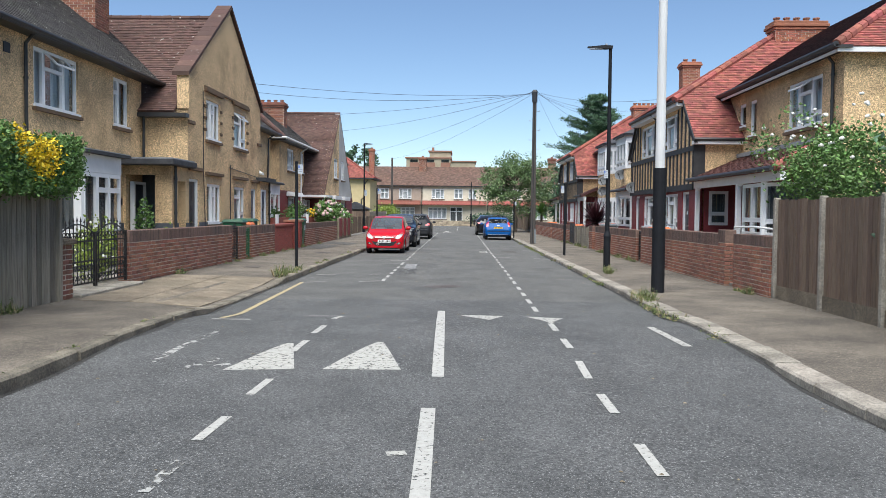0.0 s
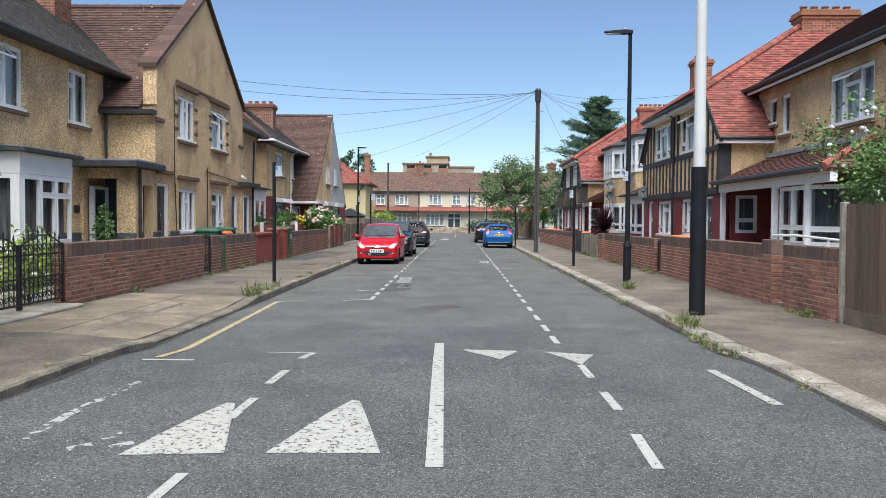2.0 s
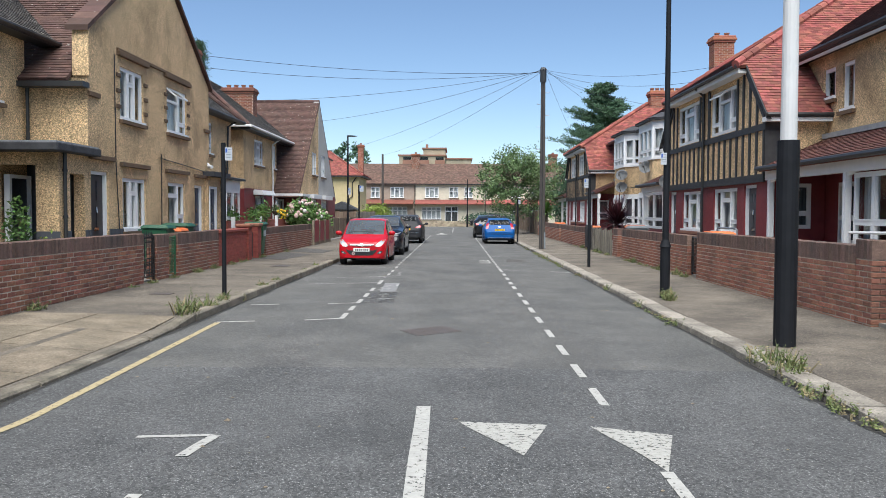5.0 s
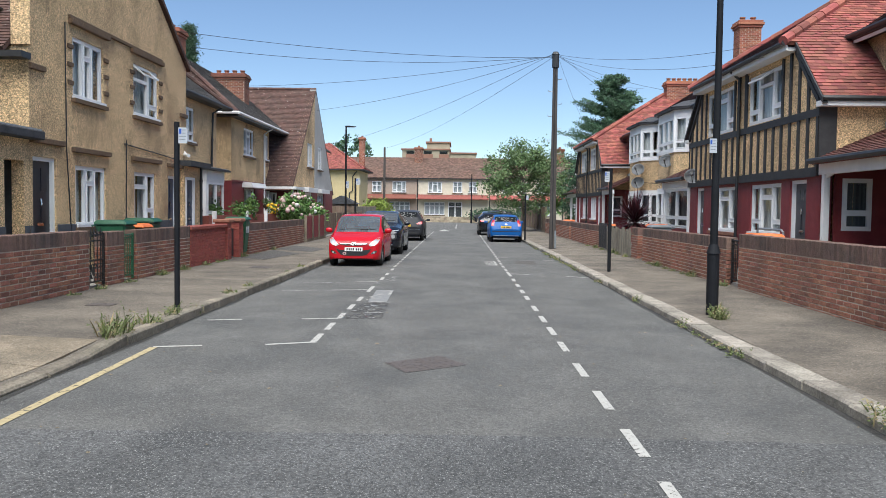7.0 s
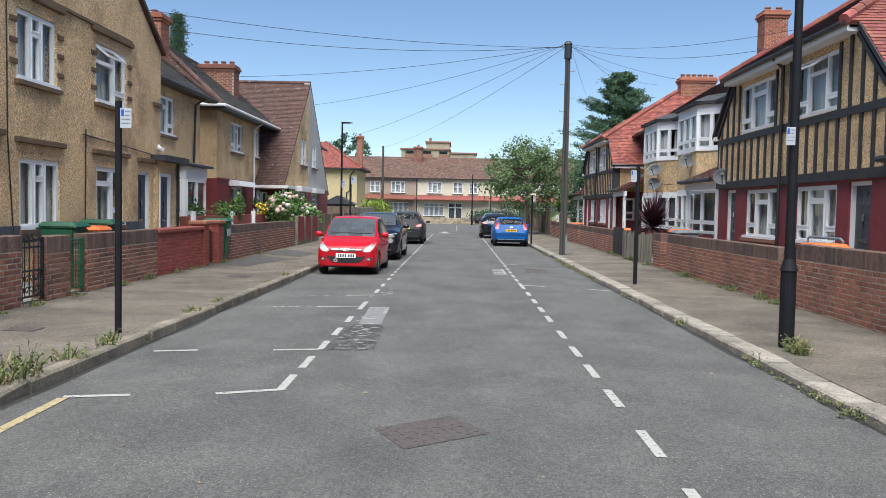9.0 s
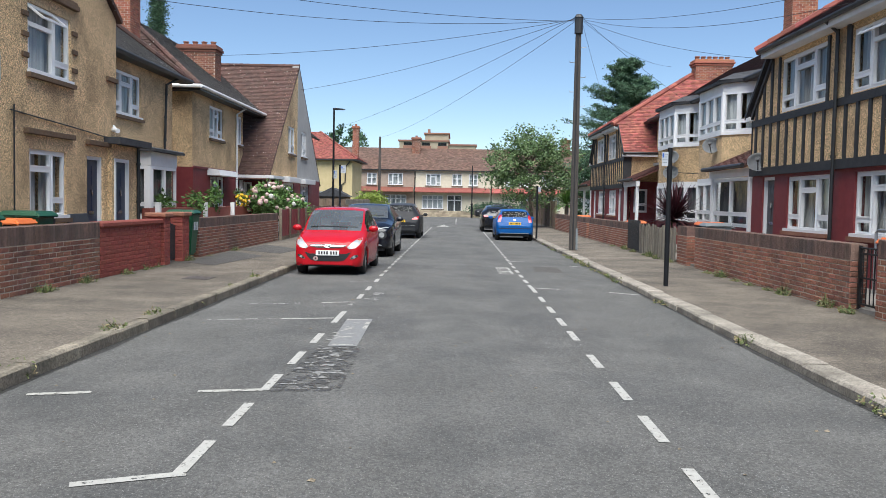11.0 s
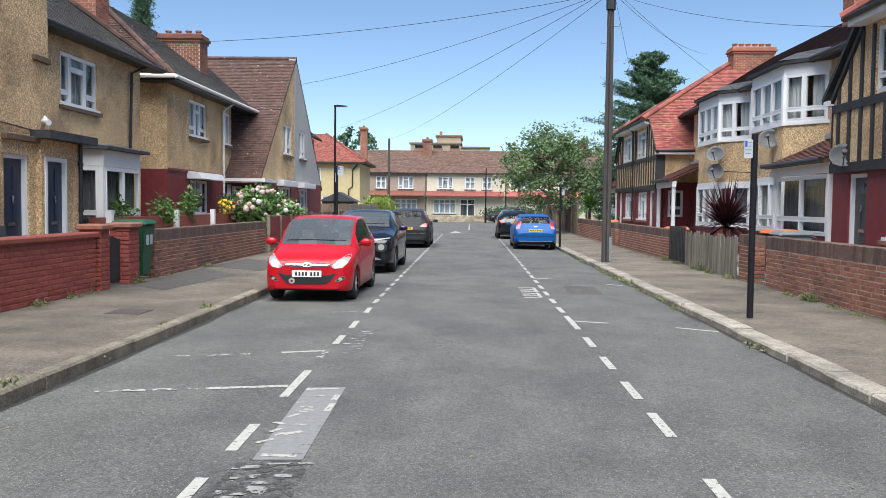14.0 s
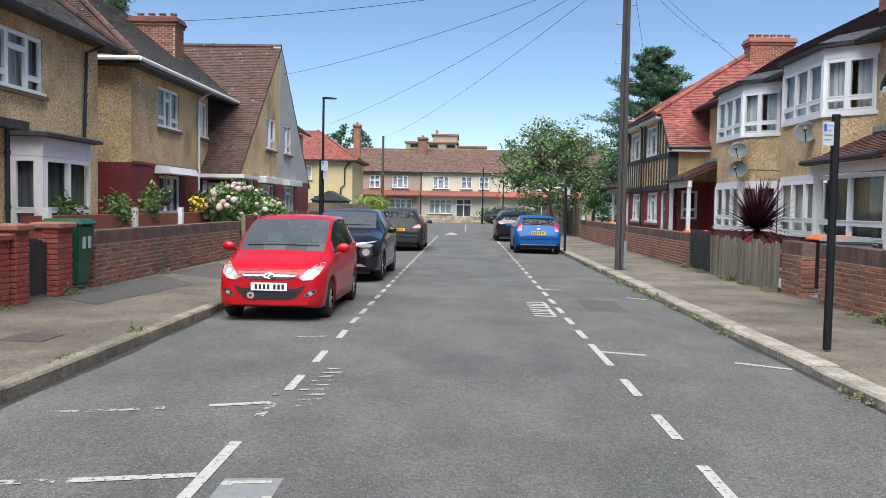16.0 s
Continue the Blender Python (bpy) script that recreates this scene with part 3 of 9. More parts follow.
THREE = [(0.3, [0.24]), (0.4, [0.74]), (0.3, [0.24])]
TWO = [(0.5, [0.22]), (0.5, [0.22])]
PAIR = [(0.62, [0.7]), (0.38, [0.24])]
ONE = [(1.0, [0.74])]


def window(parent, pl, u0, u1, z0, z1, cols=THREE, set_in=0.06, sill=True, curtain="curtain", open_light=None, sill_mat=None, depth=0.1):
    """A white framed window: frame, one pane for each light, sill, net curtains or a dark sheet for the unlit room."""
    d0, d1, w = -set_in - 0.05, -set_in + 0.02, 0.055
    panes, u = [], u0 + w
    span = u1 - u0 - 2 * w
    for i, (f, bars) in enumerate(cols):
        ue = u + span * f
        a, b = u + (0.035 if i else 0), ue - (0.035 if i < len(cols) - 1 else 0)
        zb = z0 + w
        for q in [z0 + (z1 - z0) * k for k in bars] + [z1 - w]:
            top = q if q == z1 - w else q - 0.025
            panes.append((a, b, zb, top))
            zb = q + 0.025
        u = ue
    fp_ = Plane(pl.at(0, d1, 0), pl.u, pl.n)
    win = wall("window", parent, fp_, [(z0, u0, u1), (z1, u0, u1)], panes, M["white"], d1 - d0)
    for i, (a, b, c, e) in enumerate(panes):
        bm = bmesh.new()
        if open_light == i:
            low = pl.at(a, d1 + 0.28, c + 0.05), pl.at(b, d1 + 0.28, c + 0.05), pl.at(b, d1 + 0.02, e), pl.at(a, d1 + 0.02, e)
            for p, q in zip(low, low[1:] + low[:1]):
                tube(bm, [p, q], 0.025, sides=4)
            part("open_casement", bm, M["white"], win)
            bm = bmesh.new()
            bm.faces.new([bm.verts.new(p) for p in low])
        else:
            g = 0.03
            rings = [[bm.verts.new(pl.at(uu, dd, zz)) for uu, zz in ((a + k, c + k), (b - k, c + k), (b - k, e - k), (a + k, e - k))] for k, dd in ((0.0, d0 + 0.01), (0.0, d1 + 0.012), (g, d1 + 0.012), (g, d0 + 0.01))]
            for q, s in zip(rings, rings[1:]):
                for k in range(4):
                    bm.faces.new((q[k], q[(k + 1) % 4], s[(k + 1) % 4], s[k]))
            part("casement", bm, M["white"], win)
            bm = bmesh.new()
            bm.faces.new([bm.verts.new(pl.at(uu, d0 + 0.03, zz)) for uu, zz in ((a + g, c + g), (b - g, c + g), (b - g, e - g), (a + g, e - g))])
        pane = part("pane", bm, M["glass"], win)
        if pane.data.polygons[0].normal.dot(pl.n) < 0:
            pane.data.flip_normals()
        pane.visible_shadow = False
    if sill:
        bm = bmesh.new()
        pl.box(bm, u0 - 0.08, u1 + 0.08, -0.1, 0.09, z0 - 0.09, z0 - 0.012)
        part("sill", bm, sill_mat or M["hood"], win)
        bm = bmesh.new()
        pl.box(bm, u0 - 0.03, u1 + 0.03, -0.1, 0.06, z0 - 0.012, z0 + 0.045)
        part("sill_board", bm, M["white"], win)
    # the dark kind is no drapery; it paints the dimness behind the glass
    if curtain:
        bm = bmesh.new()
        rows = []
        k = max(int((u1 - u0) / 0.04), 4)
        for i in range(k + 1):
            uu = u0 + (u1 - u0) * i / k
            dd = d0 - depth * (1 - 0.25 * math.sin(i * 1.9) - 0.15 * math.sin(i * 0.7))
            rows.append((bm.verts.new(pl.at(uu, dd, z0)), bm.verts.new(pl.at(uu, dd, z1))))
        gap = range(int(k * 0.42), int(k * 0.56)) if curtain == "split" else ()
        for i in range(k):
            if i not in gap:
                bm.faces.new((rows[i][0], rows[i + 1][0], rows[i + 1][1], rows[i][1]))
        part("curtain", bm, M["pane_shade" if curtain == "dark" else "curtain"], win)
    return win


def door(parent, pl, u0, u1, z0, z1, material, label, fan=False, set_in=0.1):
    bm = bmesh.new()
    w = 0.07
    for a, b, c, e in ((u0, u0 + w, z0, z1), (u1 - w, u1, z0, z1), (u0 + w, u1 - w, z1 - w, z1)):
        pl.box(bm, a, b, -set_in - 0.06, -set_in + 0.06, c, e)
    frame_ob = part("door", bm, M["white"], parent, label)
    bm = bmesh.new()
    a, b, t = u0 + w, u1 - w, z1 - w
    pl.box(bm, a, b, -set_in - 0.05, -set_in - 0.005, z0, t)
    for ua, ub in ((0.12, 0.44), (0.56, 0.88)):
        for fa, fb in ((0.08, 0.36), (0.46, 0.68)) + (() if fan else ((0.74, 0.94),)):
            pl.box(bm, a + (b - a) * ua, a + (b - a) * ub, -set_in - 0.005, -set_in + 0.008, z0 + (t - z0) * fa, z0 + (t - z0) * fb)
    leaf = part("leaf", bm, material, frame_ob)
    bm = bmesh.new()
    c = (a + b) / 2
    pl.box(bm, c - 0.12, c + 0.12, -set_in - 0.004, -set_in + 0.014, z0 + 0.92, z0 + 0.98)
    part("letter_plate", bm, M["chrome"], frame_ob)
    bm = bmesh.new()
    tube(bm, [pl.at(c, -set_in + 0.02, z0 + 1.42), pl.at(c, -set_in + 0.03, z0 + 1.3)], 0.02, sides=6)
    part("knocker", bm, M["chrome"], frame_ob)
    if fan:
        # solid fan panes, coloured as dark as an unlit hall
        for s in range(3):
            bm = bmesh.new()
            a0, a1 = math.pi * s / 3 + 0.06, math.pi * (s + 1) / 3 - 0.06
            r = (b - a) * 0.36
            ring = [(c + r * 0.18 * math.cos(a0), 0.18 * r * math.sin(a0))] + [(c + r * math.cos(a0 + (a1 - a0) * k / 5), r * math.sin(a0 + (a1 - a0) * k / 5)) for k in range(6)] + [(c + r * 0.18 * math.cos(a1), 0.18 * r * math.sin(a1))]
            prism(bm, [pl.at(u, -set_in - 0.01, t - r - 0.1 + z) for u, z in ring], [pl.at(u, -set_in + 0.006, t - r - 0.1 + z) for u, z in ring])
            part("fan_pane", bm, M["pane_shade"], frame_ob)
    return frame_ob


def tiled(parent, a, b, c, d, material, name="roof", gauge=0.11, width=0.17, thick=0.022, slab=0.07, jitter=0.004):
    """A roof slope: eave from a to b, ridge from d to c, with courses of overlapping plain tiles."""
    a, b, c, d = V(a), V(b), V(c), V(d)
    nrm = (b - a).cross(d - a).normalized()
    if nrm.z < 0:
        nrm = -nrm
    bm = bmesh.new()
    prism(bm, [p - nrm * slab for p in (a, b, c, d)] if (c - d).length > 0.02 else [p - nrm * slab for p in (a, b, c)],
          [p - nrm * 0.012 for p in (a, b, c, d)] if (c - d).length > 0.02 else [p - nrm * 0.012 for p in (a, b, c)])
    roof = part(name, bm, material, parent)
    u = (b - a).normalized()
    up = ((d - a) - u * (d - a).dot(u)).normalized()
    height = (d - a).dot(up)
    n = max(int(height / gauge), 1)
    verts, faces = [], []
    rng = random.Random(int(abs(a.x * 31 + a.y * 17) * 10))
    for k in range(n):
        v0, v1 = k / n, min((k + 1.25) / n, 1.0)
        l0, l1 = (d - a).dot(u) * v0, (d - a).dot(u) * v1
        r0, r1 = (b - a).length + (c - b).dot(u) * v0, (b - a).length + (c - b).dot(u) * v1
        s = -(k % 2) * width / 2 + math.floor(min(l0, l1) / width) * width
        while s < max(r0, r1):
            t0, t1 = s + 0.003, s + width - 0.003
            s += width
            p0, q0 = max(t0, l0), min(t1, r0)
            p1, q1 = max(t0, l1), min(t1, r1)
            if q0 - p0 < 0.02 and q1 - p1 < 0.02:
                continue
            q0, q1 = max(q0, p0), max(q1, p1)
            j = rng.uniform(-jitter, jitter)
            h = thick + j
            base = len(verts)
            lo, hi = up * (height * v0 - rng.uniform(0, 0.012)), up * (height * v1)
            for uu, vv, hh in ((p0, lo, h), (q0, lo, h), (q1, hi, 0.004), (p1, hi, 0.004), (p0, lo, -0.01), (q0, lo, -0.01)):
                verts.append(a + u * uu + vv + nrm * hh)
            faces += [(base, base + 1, base + 2, base + 3), (base + 4, base + 5, base + 1, base)]
    mesh_ob("tiles", verts, faces, material, roof, kind="stuff")
    return roof


def ridge(parent, a, b, material, r=0.1, step=0.32):
    """Half-round ridge or hip tiles along a line, in one mesh."""
    a, b = V(a), V(b)
    k = max(int((b - a).length / step), 1)
    bm = bmesh.new()
    for i in range(k):
        p, q = a + (b - a) * (i / k), a + (b - a) * ((i + 0.99) / k)
        tube(bm, [p, q], r * (1.0 + 0.05 * ((i * 7) % 3 - 1)), r * 0.92, sides=8)
    return part("ridge_tiles", bm, material, parent)


def bar(parent, name, pl, u0, u1, d0, d1, z0, z1, material, label=""):
    bm = bmesh.new()
    pl.box(bm, u0, u1, d0, d1, z0, z1)
    bmesh.ops.bevel(bm, geom=bm.edges, offset=min(0.012, abs(u1 - u0) / 5, abs(d1 - d0) / 5, abs(z1 - z0) / 5), segments=1, affect="EDGES")
    return part(name, bm, material, parent, label)


def pipe(parent, pts, r=0.038, material=None, name="drainpipe"):
    bm = bmesh.new()
    tube(bm, pts, r, sides=8)
    pts = [V(p) for p in pts]
    for p, q in zip(pts, pts[1:]):
        if (q - p).length > 1.5:
            for f in (0.15, 0.5, 0.85):
                c = p + (q - p) * f
                tube(bm, [c - (q - p).normalized() * 0.03, c + (q - p).normalized() * 0.03], r * 1.35, sides=8)
    return part(name, bm, material or M["gutter_black"], parent)


def chimney(parent, x0, x1, y0, y1, z0, z1, pots, material):
    bm = bmesh.new()
    box(bm, x0, x1, y0, y1, z0, z1 - 0.36)
    stack = part("chimney", bm, M["mortar"], parent)
    verts, faces = [], []

    def course(z, out, shift):
        for axis in (0, 1):
            a0, a1 = (x0 - out, x1 + out) if axis == 0 else (y0 - out, y1 + out)
            for face in (0, 1):
                s = a0 - shift * 0.1125
                while s < a1 - 0.01:
                    p, q = max(s, a0) + 0.005, min(s + 0.215, a1) - 0.003
                    s += 0.225
                    if q - p < 0.03:
                        continue
                    if axis == 0:
                        w0 = (y0 - out - 0.006) if face == 0 else (y1 + out - 0.05)
                        lo = [(p, w0, z), (q, w0, z), (q, w0 + 0.056, z), (p, w0 + 0.056, z)]
                    else:
                        w0 = (x0 - out - 0.006) if face == 0 else (x1 + out - 0.05)
                        lo = [(w0, p, z), (w0 + 0.056, p, z), (w0 + 0.056, q, z), (w0, q, z)]
                    k = len(verts)
                    verts.extend(lo + [(a, b, c + 0.066) for a, b, c in lo])
                    faces.extend([tuple(k + i for i in f) for f in ((0, 3, 2, 1), (4, 5, 6, 7), (0, 1, 5, 4), (1, 2, 6, 5), (2, 3, 7, 6), (3, 0, 4, 7))])

    z, i = z0, 0
    while z < z1 - 0.38:
        course(z, 0.0, i % 2)
        z, i = z + 0.075, i + 1
    mesh_ob("brickwork", verts, faces, material, stack, kind="stuff")
    for k, out in enumerate((0.05, 0.1, 0.06)):
        bm = bmesh.new()
        box(bm, x0 - out, x1 + out, y0 - out, y1 + out, z1 - 0.36 + k * 0.1, z1 - 0.262 + k * 0.1)
        bmesh.ops.bevel(bm, geom=bm.edges, offset=0.012, segments=1, affect="EDGES")
        part("corbel", bm, material, stack)
    long_x = x1 - x0 > y1 - y0
    for k in range(pots):
        f = (k + 0.5) / pots
        cx = x0 + (x1 - x0) * f if long_x else (x0 + x1) / 2
        cy = (y0 + y1) / 2 if long_x else y0 + (y1 - y0) * f
        bm = bmesh.new()
        tube(bm, [(cx, cy, z1 - 0.08), (cx, cy, z1 + 0.09)], 0.1, 0.095, sides=12)
        tube(bm, [(cx, cy, z1 + 0.08), (cx, cy, z1 + 0.12)], 0.12, 0.12, sides=12)
        part("chimney_pot", bm, M["terracotta"], stack)
    return stack

# ---------------------------------------------------------------- ground, road and pavements
KL, KR, WL, WR = -3.74, 2.96, -6.15, 5.2


def hump(y):
    """Height of the road along the street: flat but for one speed hump."""
    up = min(max((y - 8.0) / 1.7, 0), 1) * min(max((13.2 - y) / 1.5, 0), 1)
    far = min(max((y - 66.0) / 1.7, 0), 1) * min(max((71.5 - y) / 1.5, 0), 1)
    return 0.075 * (up * up * (3 - 2 * up) + far * far * (3 - 2 * far))


def sheet(name, x0, x1, ys, height, material, label, category, nx=2, kind="structure"):
    verts, faces = [], []
    for y in ys:
        for i in range(nx + 1):
            x = x0 + (x1 - x0) * i / nx
            verts.append((x, y, height(x, y)))
    k = nx + 1
    for j in range(len(ys) - 1):
        for i in range(nx):
            faces.append((j * k + i, j * k + i + 1, (j + 1) * k + i + 1, (j + 1) * k + i))
    return tagged(mesh_ob(name, verts, faces, material), label, category, kind=kind)


bm = bmesh.new()
bm.faces.new([bm.verts.new(p) for p in ((-900, -900, -0.06), (900, -900, -0.06), (900, 900, -0.06), (-900, 900, -0.06))])
tagged(part("ground", bm, M["soil"]), "soil and rough grass beneath the whole street", "ground", kind="structure")
camber = lambda x, y: hump(y) + 0.02 * (1 - ((x + 0.46) / 3.32) ** 2) - 0.02
sheet("road_1", KL, KR, [-12 + 0.25 * i for i in range(110)], camber, M["asphalt_hump"], "darker asphalt street with a speed hump", "road", 8)
sheet("road_2", KL, KR, [15.25 + 0.25 * i for i in range(320)], camber, M["asphalt"], "worn grey asphalt street", "road", 8)
sheet("crossing_road", -60, 60, [95.0, 98.0, 100.2], lambda x, y: -0.012, M["asphalt"], "asphalt road crossing the street's far end", "road", 6)


def kerb_top(x, y):
    return 0.105 * (1 - drop(y))


def drop(y):
    """How far the kerb is lowered for the drive, 0 to 1."""
    return min(max((y - 12.4) / 1.2, 0), 1) * min(max((18.9 - y) / 1.2, 0), 1) * 0.8


ys = [-12 + 0.3 * i for i in range(356)]
lift = lambda x, y: 0.1 * (1 - drop(y) * max(0, 1 - (KL - 0.14 - x) / 1.0)) + 0.03 * min((KL - x) / 2.4, 1.2)
sheet("pavement_west", WL - 0.15, KL - 0.13, ys, lift, M["pave"], "patched grey-brown asphalt pavement with weeds", "pavement", 6)
sheet("pavement_east", KR + 0.24, WR + 0.15, ys, lambda x, y: 0.066 + 0.03 * (x - KR) / 2.3, M["pave"], "grey-brown asphalt pavement with weeds along the kerb", "pavement", 6)
# front yards
bm = bmesh.new()
box(bm, -9.2, WL - 0.1, -12, 66, -0.05, 0.16)
tagged(part("front_yards_west", bm, M["yard"]), "concrete front yards behind the garden walls", "yard", kind="structure")
bm = bmesh.new()
box(bm, WR + 0.1, 8.4, -12, 68, -0.05, 0.15)
tagged(part("front_yards_east", bm, M["yard"]), "concrete front yards behind the garden walls", "yard", kind="structure")
# concrete drive crossing and patches
def slab(name, ring, z, material, label, category, thick=0.02):
    b = bmesh.new()
    prism(b, [(x, y, lift(x, y) + z - thick) for x, y in ring], [(x, y, lift(x, y) + z) for x, y in ring])
    return tagged(part(name, b, material), label, category, kind="structure")


for y0 in (13.3, 14.62, 15.94, 17.26):
    for x0, x1 in ((-6.05, -5.02), (-5.0, -3.95)):
        slab("concrete_bay", [(x0, y0), (x1, y0), (x1, y0 + 1.3), (x0, y0 + 1.3)], 0.006, M["concrete"], "stained concrete bay of the lowered drive crossing", "paving")
slab("pavement_patch", [(-6.0, 32.6), (-5.2, 32.0), (-4.9, 35.2), (-6.0, 36.6)], 0.006, M["asphalt_dark"], "dark asphalt patch in the pavement", "paving")
slab("pavement_patch", [(-6.0, 37.2), (-4.7, 36.2), (-4.6, 38.4), (-5.9, 40.0)], 0.006, M["asphalt_dark"], "dark asphalt patch in the pavement", "paving")
slab("utility_cover", [(-4.9, 29.0), (-4.45, 29.0), (-4.45, 29.5), (-4.9, 29.5)], 0.008, M["rust"], "small rusty cover set in the pavement", "cover")
slab("utility_cover", [(-5.3, 21.3), (-4.95, 21.3), (-4.95, 21.6), (-5.3, 21.6)], 0.008, M["rust"], "small rusty cover set in the pavement", "cover")

b = bmesh.new()
box(b, -6.4, -5.85, 13.62, 16.22, 0.08, 0.185)
bmesh.ops.bevel(b, geom=b.edges, offset=0.02, segments=1, affect="EDGES")
tagged(part("gate_step", b, M["kerb"]), "pale concrete step beneath the iron drive gates", "step", kind="structure")

# kerbs
kerb_w = thing("kerb_west", (KL, 30, 0), "worn pale concrete kerb, lowered at the drive", "kerb", kind="structure")
kerb_e = thing("kerb_east", (KR, 30, 0), "worn pale concrete kerb with weeds", "kerb", kind="structure")
rng = random.Random(3)
for owner, x0, x1, face in ((kerb_w, KL - 0.14, KL, 1), (kerb_e, KR, KR + 0.25, -1)):
    y = -3.0
    while y < 88:
        L = 0.91
        jz, jx, ja = rng.uniform(-0.008, 0.008), rng.uniform(-0.012, 0.012), rng.uniform(-0.006, 0.006)
        bm = bmesh.new()
        h0, h1 = (kerb_top(0, y), kerb_top(0, y + L)) if face == 1 else (0.07, 0.07)
        base0, base1 = hump(y) * 0.4, hump(y + L) * 0.4
        a, b = x0 + jx, x1 + jx
        rim = 0.022
        ia, ib = (a, b - rim) if face == 1 else (a + rim, b)
        low = [(a, y + 0.006, -0.06), (b, y + 0.006, -0.06), (b + ja, y + L - 0.006, -0.06), (a + ja, y + L - 0.006, -0.06)]
        mid = [(a, y + 0.006, h0 - rim + jz + base0), (b, y + 0.006, h0 - rim + jz + base0), (b + ja, y + L - 0.006, h1 - rim + jz + base1), (a + ja, y + L - 0.006, h1 - rim + jz + base1)]
        top = [(ia, y + 0.006, h0 + jz + base0), (ib, y + 0.006, h0 + jz + base0), (ib + ja, y + L - 0.006, h1 + jz + base1), (ia + ja, y + L - 0.006, h1 + jz + base1)]
        prism(bm, low, mid)
        prism(bm, mid, top)
        part("kerb_stone", bm, M["kerb"] if owner is kerb_e else M["kerb_dirty"], owner)
        y += L
    # dirt in the channel
bm = bmesh.new()
for x0, x1 in ((KL, KL + 0.14), (KR - 0.12, KR)):
    for i in range(260):
        y0 = -4 + i * 0.36
        e0, e1 = 0.5 + 0.5 * noise.noise((x0, y0 * 0.8, 1)), 0.5 + 0.5 * noise.noise((x0, (y0 + 0.36) * 0.8, 1))
        a0 = (x0, x0 + (x1 - x0) * e0, x0 + (x1 - x0) * e1) if x0 == KL else (x1, x1 - (x1 - x0) * e0, x1 - (x1 - x0) * e1)
        zz = lambda x, y: camber(x, y) + 0.004
        f = [bm.verts.new((x, y, zz(x, y))) for x, y in ((a0[0], y0), (a0[1], y0), (a0[2], y0 + 0.36), (a0[0], y0 + 0.36))]
        bm.faces.new(f)
tagged(part("channel_dirt", bm, M["gutter"]), "dark dirt and grit lying along the kerbs", "dirt", kind="stuff")


# ---------------------------------------------------------------- road markings
def mark(name, ring, material, label, kind="structure", z=0.005, cat="road marking"):
    """A painted shape laid on the road's surface; the ring is given in plan."""
    b = bmesh.new()
    f = b.faces.new([b.verts.new((x, y, 0)) for x, y in ring])
    if max(y for x, y in ring) - min(y for x, y in ring) > 0.6:
        for yy in np.arange(min(y for x, y in ring) + 0.3, max(y for x, y in ring), 0.3):
            bmesh.ops.bisect_plane(b, geom=b.verts[:] + b.edges[:] + b.faces[:], plane_co=(0, yy, 0), plane_no=(0, 1, 0))
    for v in b.verts:
        v.co.z = camber(v.co.x, v.co.y) + z
    return tagged(part(name, b, material), label, cat, kind=kind)


def strip(x0, y0, x1, y1, w):
    d = V((x1 - x0, y1 - y0)).normalized()
    s = V((-d.y, d.x)) * w / 2
    return [(x0 - s.x, y0 - s.y), (x1 - s.x, y1 - s.y), (x1 + s.x, y1 + s.y), (x0 + s.x, y0 + s.y)]


PL, PW, PF = M["paint_line"], M["paint_worn"], M["paint_faint"]
for y0, y1 in ((1.4, 3.4), (4.6, 7.08), (8.3, 13.55)):
    mark("centre_line", strip(-0.25, y0, -0.25 - (y1 - y0) * 0.016, y1, 0.11), PL, "thick white line down the middle of the road")
mark("hump_triangle", [(-2.25, 8.47), (-1.59, 8.52), (-1.83, 9.72), (-1.9, 9.74)], PW, "worn white warning triangle on the speed hump")
mark("hump_triangle", [(-1.33, 8.53), (-0.6, 8.55), (-0.88, 9.84), (-0.94, 9.88)], PW, "worn white warning triangle on the speed hump")
mark("hump_triangle", [(-0.06, 13.05), (0.58, 12.97), (0.33, 11.95)], PW, "worn white warning triangle on the speed hump")
mark("hump_triangle", [(0.88, 12.93), (1.4, 12.66), (1.12, 11.63)], PW, "worn white warning triangle on the speed hump")
mark("hump_triangle", [(-1.5, 66.0), (-0.7, 66.0), (-1.1, 67.6)], PW, "white warning triangle on the far speed hump")
for y0 in np.arange(72.0, 93.0, 3.0):
    mark("centre_line", strip(-0.35, y0, -0.35, y0 + 1.8, 0.1), PL, "white dashed line down the middle of the road")
# bay dashes
for yc in (1.9, 3.2, 4.5, 5.82, 7.36, 8.67, 9.98, 11.3, 13.98, 15.15, 16.42, 17.72, 19.12, 20.34, 21.5, 22.8, 24.36, 25.5, 26.75, 28.05):
    mark("bay_dash", strip(1.11, yc - 0.34, 1.11, yc + 0.34, 0.075), PL, "short white dash edging the parking bay")
mark("bay_dash", strip(1.11, 29.05, 1.1, 30.35, 0.075), PL, "longer white dash where two parking bays meet")
for i in range(26):
    y0 = 30.75 + i * 1.2
    mark("bay_dash", strip(1.1, y0, 1.09, y0 + 0.66, 0.075), PL, "short white dash edging the parking bay")
for yc in (6.41, 7.81, 9.6, 10.85):
    mark("bay_dash", strip(-1.75, yc - 0.33, -1.73, yc + 0.33, 0.075), PL, "short white dash edging the parking bay")
mark("bay_dash", strip(-1.72, 5.05, -1.7, 5.65, 0.075), PF, "flaking white dash edging the parking bay")
